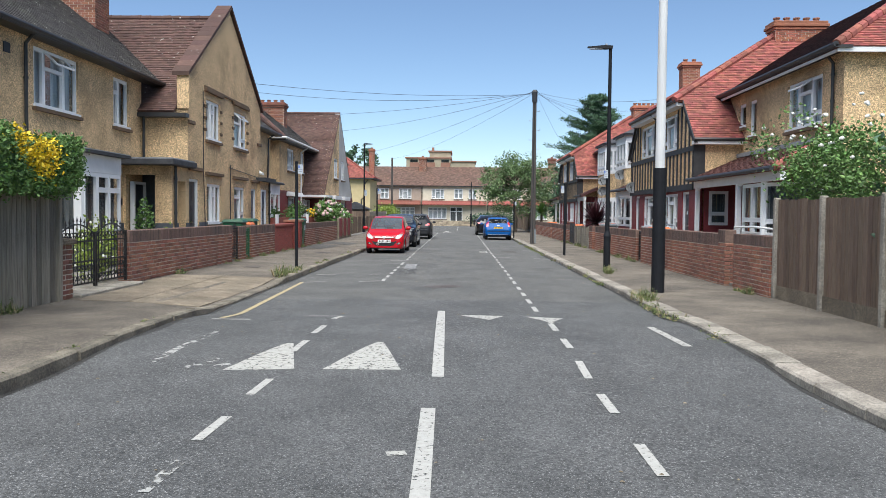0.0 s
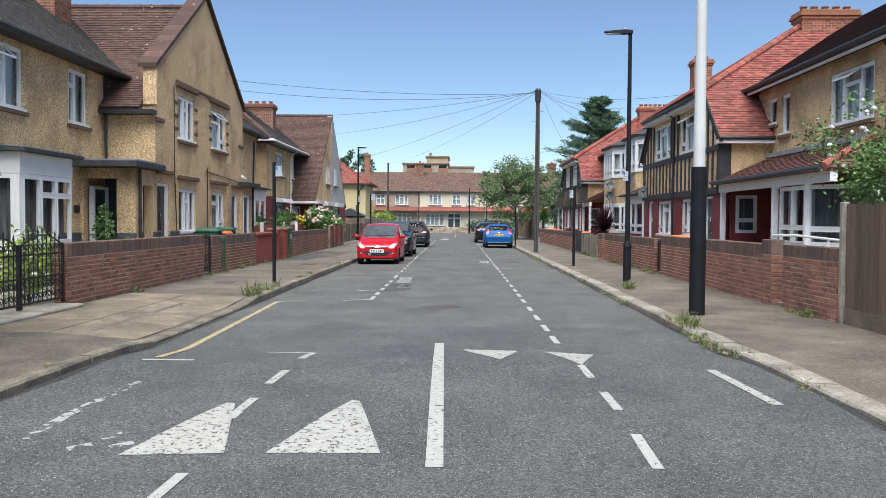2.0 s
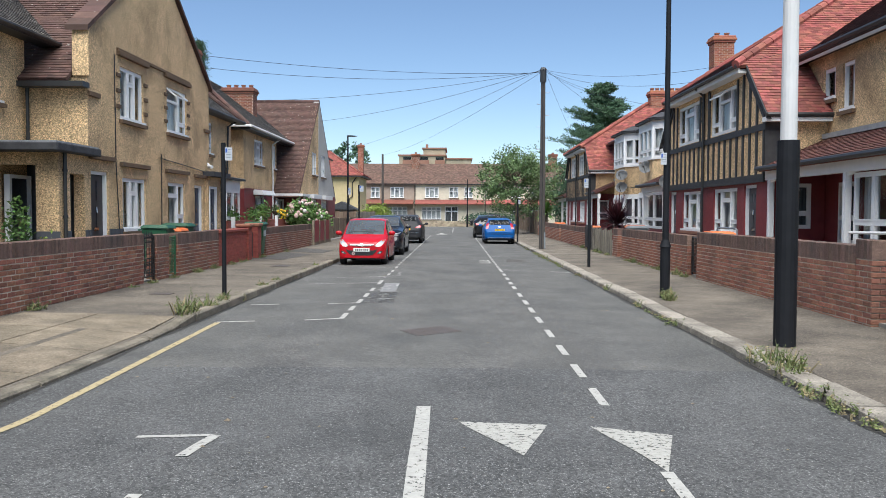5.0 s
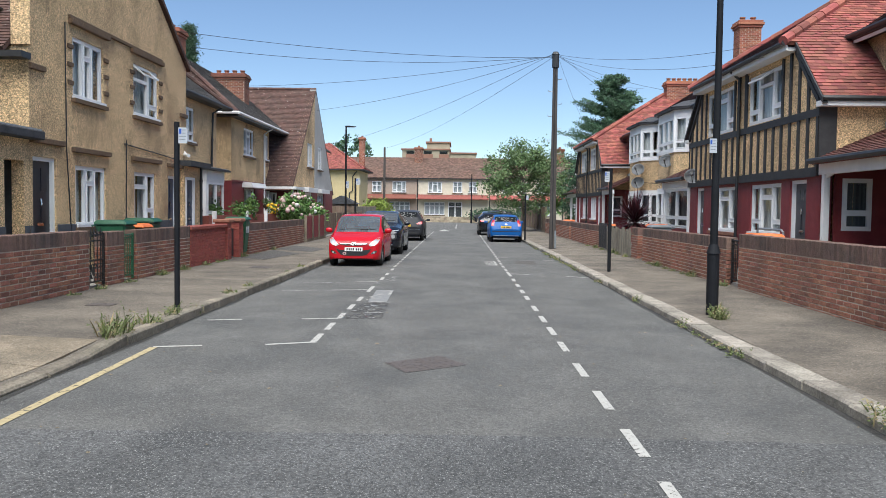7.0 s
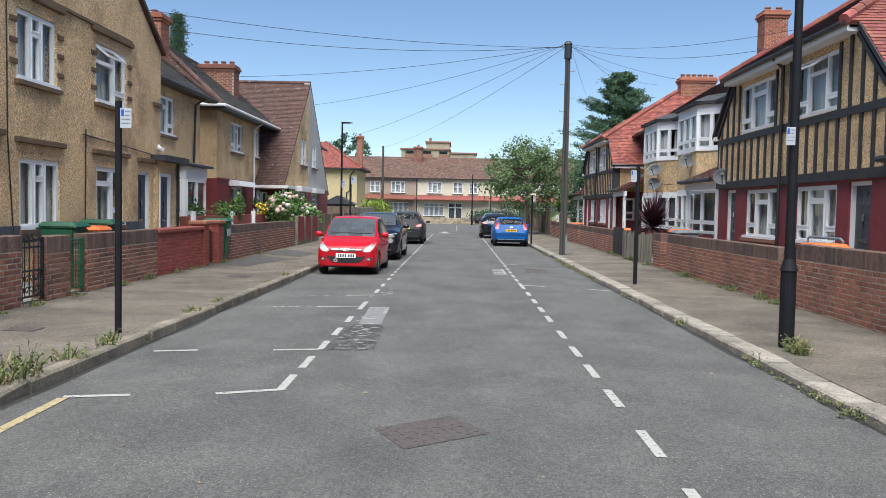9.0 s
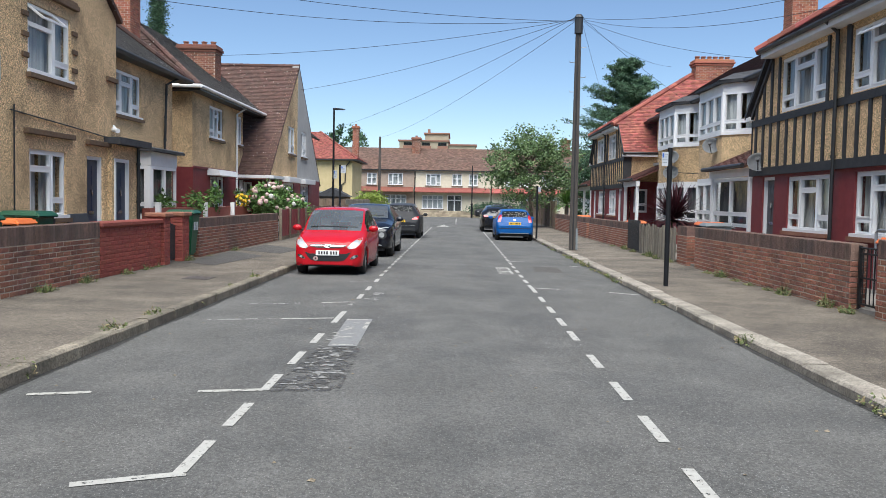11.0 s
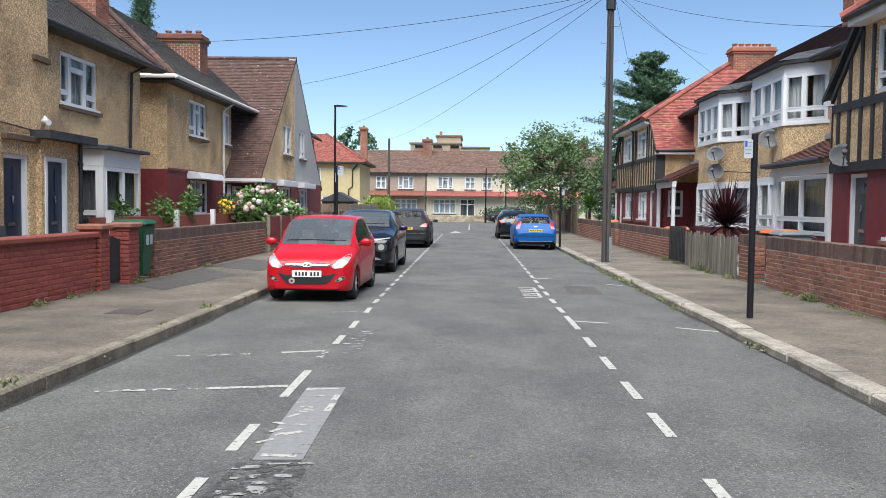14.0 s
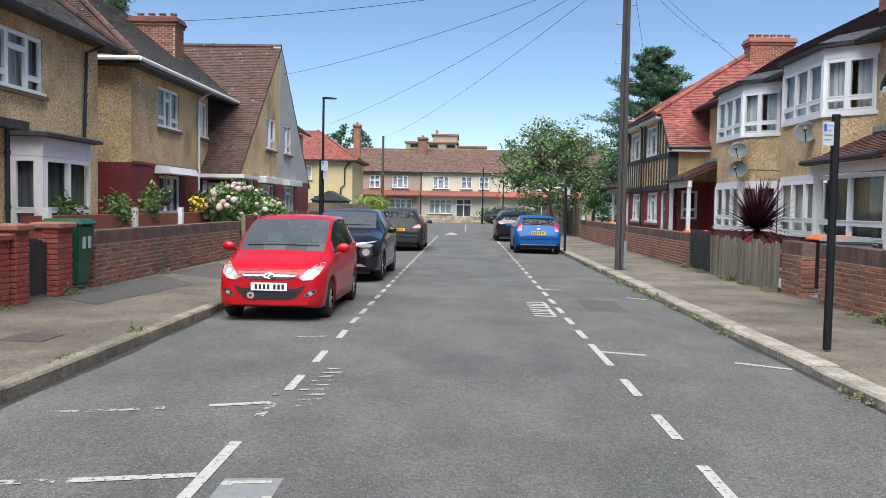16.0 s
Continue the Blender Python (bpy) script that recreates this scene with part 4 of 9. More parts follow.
for y0, y1 in ((19.14, 19.8), (20.15, 20.8), (21.24, 21.85), (22.3, 22.97), (23.5, 24.15), (25.0, 26.1), (27.62, 28.25), (28.88, 29.52), (30.38, 31.0)):
    mark("bay_dash", strip(-1.73, y0, -1.74, y1, 0.075), PL, "short white dash edging the parking bay")
mark("bay_dash", strip(-1.76, 26.75, -1.75, 27.2, 0.07), PF, "nearly worn away white dash edging the parking bay")
for i in range(34):
    y0 = 31.6 + i * 0.98
    mark("bay_dash", strip(-1.75, y0, -1.75, y0 + 0.58, 0.07), PW if i < 4 else PL, "short white dash edging the parking bay")
for (xa, ya, xb, yb), m_ in (((-1.69, 19.16, -2.23, 18.94), PL), ((-1.74, 21.25, -2.23, 21.15), PW), ((-3.42, 18.74, -2.91, 18.84), PL), ((-3.48, 20.97, -3.03, 21.07), PW),
                             ((1.1, 29.85, 1.58, 29.7), PL), ((2.41, 29.42, 2.88, 29.14), PL), ((1.1, 36.66, 1.48, 36.63), PL), ((2.47, 35.63, 2.78, 35.33), PL),
                             ((-1.78, 27.18, -2.2, 27.05), PW), ((-1.78, 25.42, -2.44, 25.28), PW), ((-2.5, 25.27, -3.4, 25.13), PF), ((-2.2, 12.45, -1.69, 12.52), PL),
                             ((-3.32, 11.79, -2.79, 11.76), PL), ((-1.72, 11.88, -1.69, 12.5), PL), ((-2.5, 26.95, -3.3, 26.75), PF), ((-1.8, 30.5, -2.3, 30.4), PF)):
    mark("bay_end_line", strip(xa, ya, xb, yb, 0.08), m_, "white line closing the end of a parking bay")
mark("edge_line", strip(2.42, 9.93, 2.35, 11.5, 0.1), PW, "worn white edge line beside the kerb")
mark("edge_line", strip(-3.0, 8.78, -2.89, 10.6, 0.09), PF, "nearly worn away white edge line")
for x0, y0 in ((-2.62, 8.58), (-2.5, 8.8), (-2.36, 8.62)):
    mark("paint_remnant", strip(x0, y0, x0 + 0.12, y0 + 0.1, 0.09), PF, "flake left of an old road marking")
mark("yellow_line", strip(-3.22, 11.95, -3.4, 18.7, 0.085), M["paint_yellow"], "single worn yellow line along the kerb")
# repairs and covers
mark("road_patch", [(-1.55, 23.32), (-1.25, 23.34), (-1.29, 25.4), (-1.61, 25.37)], M["patch_light"], "pale scuffed resin patch in the road", z=0.004)
rl = random.Random(17)
mark("road_scrub", [(-1.7, 21.2), (-1.14, 21.25), (-1.2, 23.36), (-1.62, 23.34)], M["scrub_dark"], "dark scoured asphalt under old lettering", z=0.004)
for i in range(24):
    y0 = 21.3 + i * 0.084
    x0 = rl.uniform(-1.68, -1.45)
    x1 = min(x0 + rl.uniform(0.12, 0.42), -1.17)
    mark("old_lettering_bar", strip(x0, y0, max(x1, x0 + 0.1), y0 + rl.uniform(-0.04, 0.06), rl.uniform(0.03, 0.08)), M["paint_scrub"], "bar of scrubbed-out road lettering", z=0.006)
for i in range(9):
    mark("old_lettering_bar", strip(-1.66 + rl.uniform(0, 0.1), 27.1 + i * 0.18, -1.36 + rl.uniform(-0.1, 0.02), 27.14 + i * 0.18, 0.05), PF, "bar of scrubbed-out road lettering", z=0.006)
mark("iron_cover", [(-0.81, 17.92), (-0.56, 17.41), (0.02, 17.87), (-0.26, 18.36)], M["rust"], "rust-brown iron cover set in the road", z=0.004)
mark("road_patch", [(1.5, 33.5), (2.1, 33.4), (2.15, 35.0), (1.55, 35.1)], M["asphalt_dark"], "darker asphalt repair near the kerb", z=0.002)
mark("road_scrap", strip(-0.5, 5.83, -0.38, 5.86, 0.09), PW, "scrap of white paint on the road")
for i in range(8):
    mark("road_lettering", strip(0.66, 32.75 + i * 0.24, 0.96, 32.8 + i * 0.24 + 0.1 * (i % 3 - 1), 0.1), PL, "bar of white road lettering across the lane", z=0.006)
for y0 in (32.8, 33.65):
    mark("road_lettering", strip(0.95, y0, 0.94, y0 + 0.75, 0.06), PL, "upright stroke of white road lettering", z=0.0075)
rl = random.Random(21)
for i in range(16):
    x0, y0 = rl.uniform(-1.62, -1.45), rl.uniform(23.5, 25.4)
    mark("paint_remnant", strip(x0, y0, x0 + rl.uniform(0.04, 0.11), y0 + rl.uniform(-0.06, 0.1), rl.uniform(0.02, 0.05)), PW, "flake of old white lettering on the resin patch", z=0.0065)
for x0, y0, x1, y1 in ((-1.31, 24.55, -1.3, 24.8), (-1.315, 24.9, -1.31, 25.1), (-1.55, 25.3, -1.34, 25.33), (-1.52, 23.42, -1.3, 23.4)):
    mark("paint_remnant", strip(x0, y0, x1, y1, 0.05), PW, "flake of old white lettering on the resin patch", z=0.0065)

# ---------------------------------------------------------------- houses, west side
FL, FG, Z_E = -9.0, -7.7, 5.15
pl9, pl7 = facing_x(FL, 1), facing_x(FG, 1)


def shell(house, x0, x1, y0, y1, z1, material, faces="bns"):
    """The plain closing walls of a house: back, near end, far end."""
    for key, args in (("b", (x0, x0 + 0.25, y0 + 0.26, y1 - 0.26, 0.0, z1)), ("n", (x0, x1, y0, y0 + 0.25, 0.0, z1)), ("s", (x0, x1, y1 - 0.25, y1, 0.0, z1))):
        if key in faces:
            b = bmesh.new()
            box(b, *args)
            part("wall", b, material, house)
    # unseen floor slab, coloured near black to keep the rooms dim
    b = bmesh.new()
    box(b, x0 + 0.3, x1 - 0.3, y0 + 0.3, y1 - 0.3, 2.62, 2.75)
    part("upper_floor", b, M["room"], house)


def square_bay(house, y0, y1, x0, x1, zb, zm, zt, sign, panes, near_panes, open_light=None, curtain="dark"):
    """A square bay window of white frames with a panelled head and a flat lead roof."""
    f = facing_x(x1, sign)
    s = facing_y(y0, -1)
    u0, u1 = min(x0, x1), max(x0, x1)
    bm = bmesh.new()
    box(bm, u0 + 0.06, u1 - 0.02, y0 + 0.02, y1 - 0.02, 0.1, zb - 0.02)
    part("bay_wall", bm, M["plinth"] if sign > 0 and y0 < 30 else M["maroon"], house)
    window(house, f, y0 + 0.06, y1, zb, zm, panes, set_in=0.0, sill=False, curtain=curtain)
    window(house, s, u0, u1 - 0.06 if sign > 0 else u1, zb, zm, near_panes, set_in=0.0, sill=False, curtain=curtain, open_light=open_light)
    bm = bmesh.new()
    box(bm, u1 - 0.1, u1 + 0.012, y0 - 0.012, y0 + 0.1, zb, zm)
    part("corner_post", bm, M["white"], house)
    bm = bmesh.new()
    box(bm, u0, u1 + 0.03, y0 - 0.03, y1 + 0.03, zm, zt)
    bmesh.ops.bevel(bm, geom=bm.edges, offset=0.01, segments=1, affect="EDGES")
    part("bay_head", bm, M["white_paint"], house)
    bm = bmesh.new()
    box(bm, u0, u1 + 0.05, y0 - 0.05, y1 + 0.05, zb - 0.07, zb - 0.003)
    part("bay_sill", bm, M["white_paint"], house)
    bm = bmesh.new()
    prism(bm, [(u0, y0 - 0.2, zt), (u1 + 0.2, y0 - 0.2, zt), (u1 + 0.2, y1 + 0.2, zt), (u0, y1 + 0.2, zt)],
          [(u0, y0 - 0.2, zt + 0.16), (u1 + 0.2, y0 - 0.2, zt + 0.06), (u1 + 0.2, y1 + 0.2, zt + 0.06), (u0, y1 + 0.2, zt + 0.16)])
    part("bay_roof", bm, M["felt"], house)
    bm = bmesh.new()
    prism(bm, [(u0, y0 - 0.17, zt + 0.162), (u1 + 0.17, y0 - 0.17, zt + 0.068), (u1 + 0.17, y1 + 0.17, zt + 0.068), (u0, y1 + 0.17, zt + 0.162)],
          [(u0, y0 - 0.17, zt + 0.18), (u1 + 0.17, y0 - 0.17, zt + 0.086), (u1 + 0.17, y1 + 0.17, zt + 0.086), (u0, y1 + 0.17, zt + 0.18)])
    part("lead_sheet", bm, M["lead"], house)


def eaves(house, x_in, x_out, y0, y1, z, material, gutter):
    b = bmesh.new()
    box(b, min(x_in, x_out), max(x_in, x_out), y0, y1, z - 0.1, z - 0.04)
    part("soffit", b, material, house)
    b = bmesh.new()
    tube(b, [(x_out, y0, z - 0.03), (x_out, y1, z - 0.03)], 0.06, sides=8)
    part("gutter", b, gutter, house)


SLOPE = 0.78
# house with the dark roof
h1 = thing("house", (-9, 17, 0), "pebbledashed terraced house with a dark tiled roof and white bay window", "house", "terrace west")
wall("wall", h1, pl9, [(0, 10.0, 24.55), (Z_E, 10.0, 24.55)], [(18.5, 20.58, 3.64, 4.9), (22.62, 23.6, 3.64, 4.9), (18.7, 20.4, 0.95, 2.1)], M["pebble"])
shell(h1, -15, -9.25, 10.0, 24.55, Z_E, M["pebble"], "bn")
window(h1, pl9, 18.5, 20.58, 3.64, 4.9, [(0.22, []), (0.46, [0.7]), (0.32, [])], curtain="split", open_light=2)
window(h1, pl9, 22.62, 23.6, 3.64, 4.9, [(0.35, [0.7]), (0.65, [])])
square_bay(h1, 18.45, 20.5, -9.0, -8.0, 0.98, 2.28, 2.68, 1, [(0.34, []), (0.33, [0.72]), (0.33, [0.72])], [(0.55, []), (0.45, [])])
tiled(h1, (-8.68, 9.7, Z_E - 0.05), (-8.68, 26.6, Z_E - 0.05), (-12.6, 29.5, Z_E - 0.05 + 3.92 * SLOPE), (-12.6, 12.5, Z_E - 0.05 + 3.92 * SLOPE), M["tile_dark"])
eaves(h1, -9.0, -8.64, 9.8, 26.3, Z_E - 0.02, M["gutter_black"], M["gutter_black"])
pipe(h1, [(-8.75, 18.1, 5.1), (-8.93, 18.05, 4.85), (-8.93, 18.05, 0.2)])
bar(h1, "plinth", pl9, 20.75, 23.18, 0.0, 0.035, 0.0, 1.14, M["plinth"])
bar(h1, "air_brick", pl9, 17.3, 17.55, 0, 0.02, 4.55, 4.75, M["black_timber"])
chimney(h1, -12.1, -10.9, 26.0, 27.0, 6.4, 8.7, 4, M["brick"])

# gabled pair in the middle of the terrace
hg = thing("house", (-7.7, 29, 0), "pebbledashed house pair under a tall gable with brown tiles", "house", "terrace west")
AY, AZ = 28.85, 8.0
gl, gr, gz = 24.55, 33.25, 5.28
win_g = [(26.28, 27.72, 3.62, 4.82), (29.42, 31.06, 3.62, 4.82), (26.36, 27.84, 1.08, 2.3), (29.45, 30.85, 1.08, 2.3), (24.66, 25.56, 0.2, 2.38), (31.76, 32.56, 0.2, 2.3)]
wall("wall", hg, pl7, [(0, gl, gr), (gz, gl, gr), (AZ, AY - 0.05, AY + 0.05)], win_g, M["pebble"], 0.3)
wall("wall", hg, facing_y(gl, -1), [(0, -9.0, FG - 0.3), (4.3, -9.0, FG - 0.3)], [], M["pebble"])
shell(hg, -15, FG - 0.3, gl + 0.26, gr, 4.6, M["pebble"], "s")
for i, (a, b, c, e) in enumerate(win_g[:4]):
    window(hg, pl7, a, b, c, e, [(0.36, []), (0.28, [0.72]), (0.36, [])] if i in (0, 2) else [(0.62, [0.72]), (0.38, [0.26])], open_light=1 if i == 1 else None,
           curtain="curtain" if i < 2 else "split")
door(hg, pl7, 24.66, 25.56, 0.2, 2.38, M["door_black"], "black panelled front door in a white frame")
door(hg, pl7, 31.76, 32.56, 0.2, 2.3, M["door_navy"], "navy panelled front door in a white frame")
for a, b, z in ((26.1, 27.95, 5.03), (29.2, 31.3, 5.03), (26.2, 27.95, 2.55), (29.25, 31.1, 2.55), (24.55, 25.8, 2.62), (31.7, 32.95, 2.52)):
    bar(hg, "window_hood", pl7, a, b, -0.01, 0.09, z, z + 0.1, M["hood"])
bar(hg, "string_course", pl7, 26.1, 31.3, -0.01, 0.05, 5.13, 5.2, M["hood"])
bar(hg, "plinth", pl7, gl, 24.64, 0.0, 0.035, 0.0, 1.14, M["plinth"])
for a, b in ((25.58, 26.34), (27.86, 29.43), (30.87, 31.74)):
    bar(hg, "plinth", pl7, a, b, 0.0, 0.035, 0.0, 1.14, M["plinth"])
for a in (26.05, 27.74, 29.2, 31.1):
    for z in (3.85, 4.2, 4.55):
        bar(hg, "quoin", pl7, a, a + 0.22, -0.01, 0.035, z, z + 0.09, M["hood"])
for a in (gl, gr - 0.55):
    bar(hg, "kneeler", pl7, a, a + 0.55, -0.01, 0.06, 3.92, 4.02, M["hood"])
bm = bmesh.new()
box(bm, FG - 0.28, FG + 0.06, gl - 0.06, gl - 0.003, 4.32, 5.3)
part("buttress", bm, M["pebble"], hg)
# parapet copings along the rake
for s in (gl - 0.14, gr + 0.14):
    a, b = V((FG - 0.15, s, gz - 0.05)), V((FG - 0.15, AY, AZ + 0.08))
    k = 14
    for i in range(k):
        p, q = a + (b - a) * (i / k), a + (b - a) * ((i + 0.97) / k)
        bm = bmesh.new()
        prism(bm, [p + V((-0.24, 0, 0)), p + V((0.24, 0, 0)), p + V((0.24, 0, 0.11)), p + V((-0.24, 0, 0.11))],
              [q + V((-0.24, 0, 0)), q + V((0.24, 0, 0)), q + V((0.24, 0, 0.11)), q + V((-0.24, 0, 0.11))])
        part("coping_tile", bm, M["tile_brown"], hg)
ez, sl = 4.22, (AZ - 0.25 - 4.22) / (AY - gl + 0.3)
tiled(hg, (-13.5, gl - 0.3, ez), (FG - 0.3, gl - 0.3, ez), (FG - 0.3, AY, AZ - 0.25), (-13.5, AY, AZ - 0.25), M["tile_brown"])
tiled(hg, (FG - 0.3, gr + 0.3, ez + 0.3), (-13.5, gr + 0.3, ez + 0.3), (-13.5, AY, AZ - 0.25), (FG - 0.3, AY, AZ - 0.25), M["tile_brown"])
ridge(hg, (FG - 0.3, AY, AZ - 0.24), (-13.5, AY, AZ - 0.24), M["tile_brown"])
b = bmesh.new()
box(b, -9.1, FG + 0.05, gl - 0.34, gl - 0.003, ez - 0.16, ez - 0.05)
part("gutter", b, M["gutter_black"], hg)
pipe(hg, [(-8.9, gl - 0.1, ez - 0.1), (-8.9, gl - 0.1, 2.9)])
# porch between the two
wall("porch_wall", hg, facing_y(23.2, -1), [(0, FL + 0.0, FG), (2.66, FL, FG)], [(-8.92, -8.14, 0.16, 2.42)], M["pebble"], 0.22)
wall("porch_wall", hg, pl7, [(0, 23.425, gl - 0.002), (2.66, 23.425, gl - 0.002)], [(23.7, 24.35, 0.16, 2.28)], M["pebble"], 0.22)
b = bmesh.new()
box(b, FL, FG + 0.22, 22.7, gl + 0.15, 2.66, 2.82)
bmesh.ops.bevel(b, geom=b.edges, offset=0.02, segments=1, affect="EDGES")
part("porch_roof", b, M["felt"], hg)
b = bmesh.new()
box(b, FL, FG + 0.18, 22.75, gl + 0.1, 2.822, 2.85)
part("lead_sheet", b, M["lead"], hg)
bar(hg, "plinth", facing_y(23.2, -1), -8.13, FG + 0.03, 0.0, 0.03, 0.0, 1.14, M["plinth"])
# plain dark grey panel over the porch's inner wall
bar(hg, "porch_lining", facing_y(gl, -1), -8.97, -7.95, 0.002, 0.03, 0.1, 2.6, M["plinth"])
bar(hg, "plinth", pl7, 23.43, 23.69, 0.0, 0.03, 0.0, 1.14, M["plinth"])
bar(hg, "plinth", pl7, 24.36, 24.5, 0.0, 0.03, 0.0, 1.14, M["plinth"])
door(h1, pl9, 23.55, 24.4, 0.16, 2.25, M["door_black"], "black front door within the porch", set_in=-0.12)
pipe(hg, [(FG + 0.06, 23.35, 2.7), (FG + 0.06, 23.35, 0.15)])
pipe(hg, [(FG + 0.05, 28.85, 3.0), (FG + 0.03, 28.87, 0.9)], 0.014)
pipe(hg, [(FG + 0.03, 25.9, 5.0), (FG + 0.03, 25.93, 2.6), (FG + 0.03, 26.1, 1.0)], 0.012, name="cable")
pipe(hg, [(FG + 0.02, 28.8, 2.9), (FG + 0.03, 31.2, 2.8), (FG + 0.02, 33.3, 2.7)], 0.012, name="cable")
# far house of the terrace
h2 = thing("house", (-9, 37, 0), "pebbledashed terraced house with a white bay window and dark tiles", "house", "terrace west")
wall("wall", h2, pl9, [(0, gr + 0.002, 40.8), (Z_E, gr + 0.002, 40.8)], [(36.4, 38.2, 3.6, 4.74), (34.0, 34.9, 3.6, 4.76), (36.35, 37.9, 0.95, 2.1)], M["pebble"])
shell(h2, -15, -9.25, gr + 0.01, 40.8, Z_E, M["pebble"], "bs")
window(h2, pl9, 36.4, 38.2, 3.6, 4.74, [(0.24, [0.25]), (0.44, [0.72]), (0.32, [0.27])])
window(h2, pl9, 34.0, 34.9, 3.6, 4.76, [(1.0, [0.7])])
tiled(h2, (-8.68, 31.5, Z_E - 0.05), (-8.68, 41.6, Z_E - 0.05), (-12.6, 39.0, Z_E - 0.05 + 3.92 * SLOPE), (-12.6, 31.5, Z_E - 0.05 + 3.92 * SLOPE), M["tile_dark"])
tiled(h2, (-8.68, 41.6, Z_E - 0.05), (-15.5, 41.6, Z_E - 0.05), (-12.61, 39.0, Z_E - 0.05 + 3.92 * SLOPE), (-12.6, 39.0, Z_E - 0.05 + 3.92 * SLOPE), M["tile_dark"])
ridge(h2, (-8.68, 41.6, Z_E), (-12.6, 39.0, Z_E + 3.92 * SLOPE), M["tile_brown"])
eaves(h2, -9.0, -8.64, gr + 0.35, 41.6, Z_E - 0.02, M["gutter_black"], M["gutter_black"])
pipe(h2, [(-8.7, 40.6, 5.08), (-8.9, 40.0, 4.8), (-8.93, 39.95, 2.9)])
chimney(h2, -11.8, -11.05, 42.8, 43.7, 5.8, 8.45, 1, M["brick_orange"])
PX = -7.6
wall("porch_wall", h2, facing_x(PX, 1), [(0, 32.78, 34.2), (2.6, 32.78, 34.2)], [(32.88, 33.66, 0.2, 2.3)], M["pebble"], 0.28)
b = bmesh.new()
box(b, -9.0, PX - 0.28, 33.95, 34.2, 0, 2.6)
part("porch_wall", b, M["pebble"], h2)
b = bmesh.new()
box(b, -9.0, PX + 0.25, 32.6, 34.45, 2.6, 2.74)
part("porch_roof", b, M["felt"], h2)
door(h2, facing_x(PX, 1), 32.88, 33.66, 0.2, 2.3, M["door_navy"], "navy panelled front door in a white frame", set_in=0.04)
pipe(h2, [(PX + 0.05, 34.15, 2.6), (PX + 0.05, 34.15, 0.15)])
square_bay(h2, 36.15, 38.1, -9.0, -8.0, 0.98, 2.28, 2.64, 1, [(0.5, [0.25]), (0.5, [0.25])], [(0.5, [0.25]), (0.5, [0.25])], curtain="dark")

# second terrace
h3 = thing("house", (-9, 46, 0), "pebbledashed house with a maroon ground floor and white gutters", "house", "terrace west")
wall("wall", h3, pl9, [(2.5, 42.8, 49.4), (5.1, 42.8, 49.4)], [(44.75, 46.5, 3.6, 4.74), (48.45, 49.3, 3.6, 4.74)], M["pebble"])
wall("wall", h3, facing_x(FL + 0.03, 1), [(0, 42.77, 49.4), (2.5, 42.77, 49.4)], [(44.75, 46.55, 1.15, 2.25)], M["maroon"], 0.28)
shell(h3, -15, -9.25, 42.8, 49.4, 2.5, M["maroon"], "b")
b = bmesh.new()
box(b, -15, -9.25, 42.77, 43.05, 0, 2.5)
part("wall", b, M["maroon"], h3)
b = bmesh.new()
box(b, -15, -9.25, 42.8, 43.05, 2.5, 5.1)
part("wall", b, M["pebble"], h3)
bar(h3, "band", facing_x(FL + 0.03, 1), 42.75, 49.4, 0, 0.04, 2.46, 2.54, M["maroon"])
window(h3, pl9, 44.75, 46.5, 3.6, 4.74, [(0.36, [0.25]), (0.28, [0.72]), (0.36, [0.25])])
window(h3, pl9, 48.45, 49.3, 3.6, 4.74, [(0.45, [0.25]), (0.55, [])])
window(h3, facing_x(FL + 0.03, 1), 44.75, 46.55, 1.15, 2.25, [(0.36, []), (0.28, [0.7]), (0.36, [])], sill_mat=M["white_paint"])
b = bmesh.new()
prism(b, [(FL + 0.03, 44.4, 2.28), (FL + 0.5, 44.4, 2.28), (FL + 0.5, 46.9, 2.28), (FL + 0.03, 46.9, 2.28)], [(FL + 0.03, 44.4, 2.52), (FL + 0.4, 44.4, 2.48), (FL + 0.4, 46.9, 2.48), (FL + 0.03, 46.9, 2.52)])
part("window_canopy", b, M["white_paint"], h3)
R3Z = 5.08
tiled(h3, (-8.62, 42.3, R3Z), (-8.62, 53.6, R3Z), (-12.6, 54.6, R3Z + 3.98 * SLOPE), (-12.6, 46.2, R3Z + 3.98 * SLOPE), M["tile_dark"])
tiled(h3, (-16.4, 42.3, R3Z), (-8.62, 42.3, R3Z), (-12.6, 46.2, R3Z + 3.98 * SLOPE), (-12.61, 46.2, R3Z + 3.98 * SLOPE), M["tile_brown"])
ridge(h3, (-8.62, 42.3, R3Z + 0.03), (-12.6, 46.2, R3Z + 3.98 * SLOPE + 0.03), M["tile_brown"])
for pts in ([(-8.56, 42.25, R3Z), (-8.56, 53.2, R3Z)], [(-12.0, 42.25, R3Z), (-8.56, 42.25, R3Z)]):
    b = bmesh.new()
    tube(b, pts, 0.062, sides=8)
    part("gutter", b, M["white_paint"], h3)
b = bmesh.new()
box(b, -9.0, -8.6, 42.35, 53.2, R3Z - 0.12, R3Z - 0.05)
part("soffit", b, M["gutter_black"], h3)
b = bmesh.new()
box(b, -14.0, -9.0, 42.3, 42.78, R3Z - 0.12, R3Z - 0.05)
part("soffit", b, M["gutter_black"], h3)
pipe(h3, [(-8.6, 48.3, 5.0), (-8.93, 48.2, 4.75), (-8.92, 48.2, 0.2)], 0.04, M["white_paint"])
chimney(h3, -11.7, -10.2, 49.6, 50.5, 5.8, 7.75, 4, M["brick"])

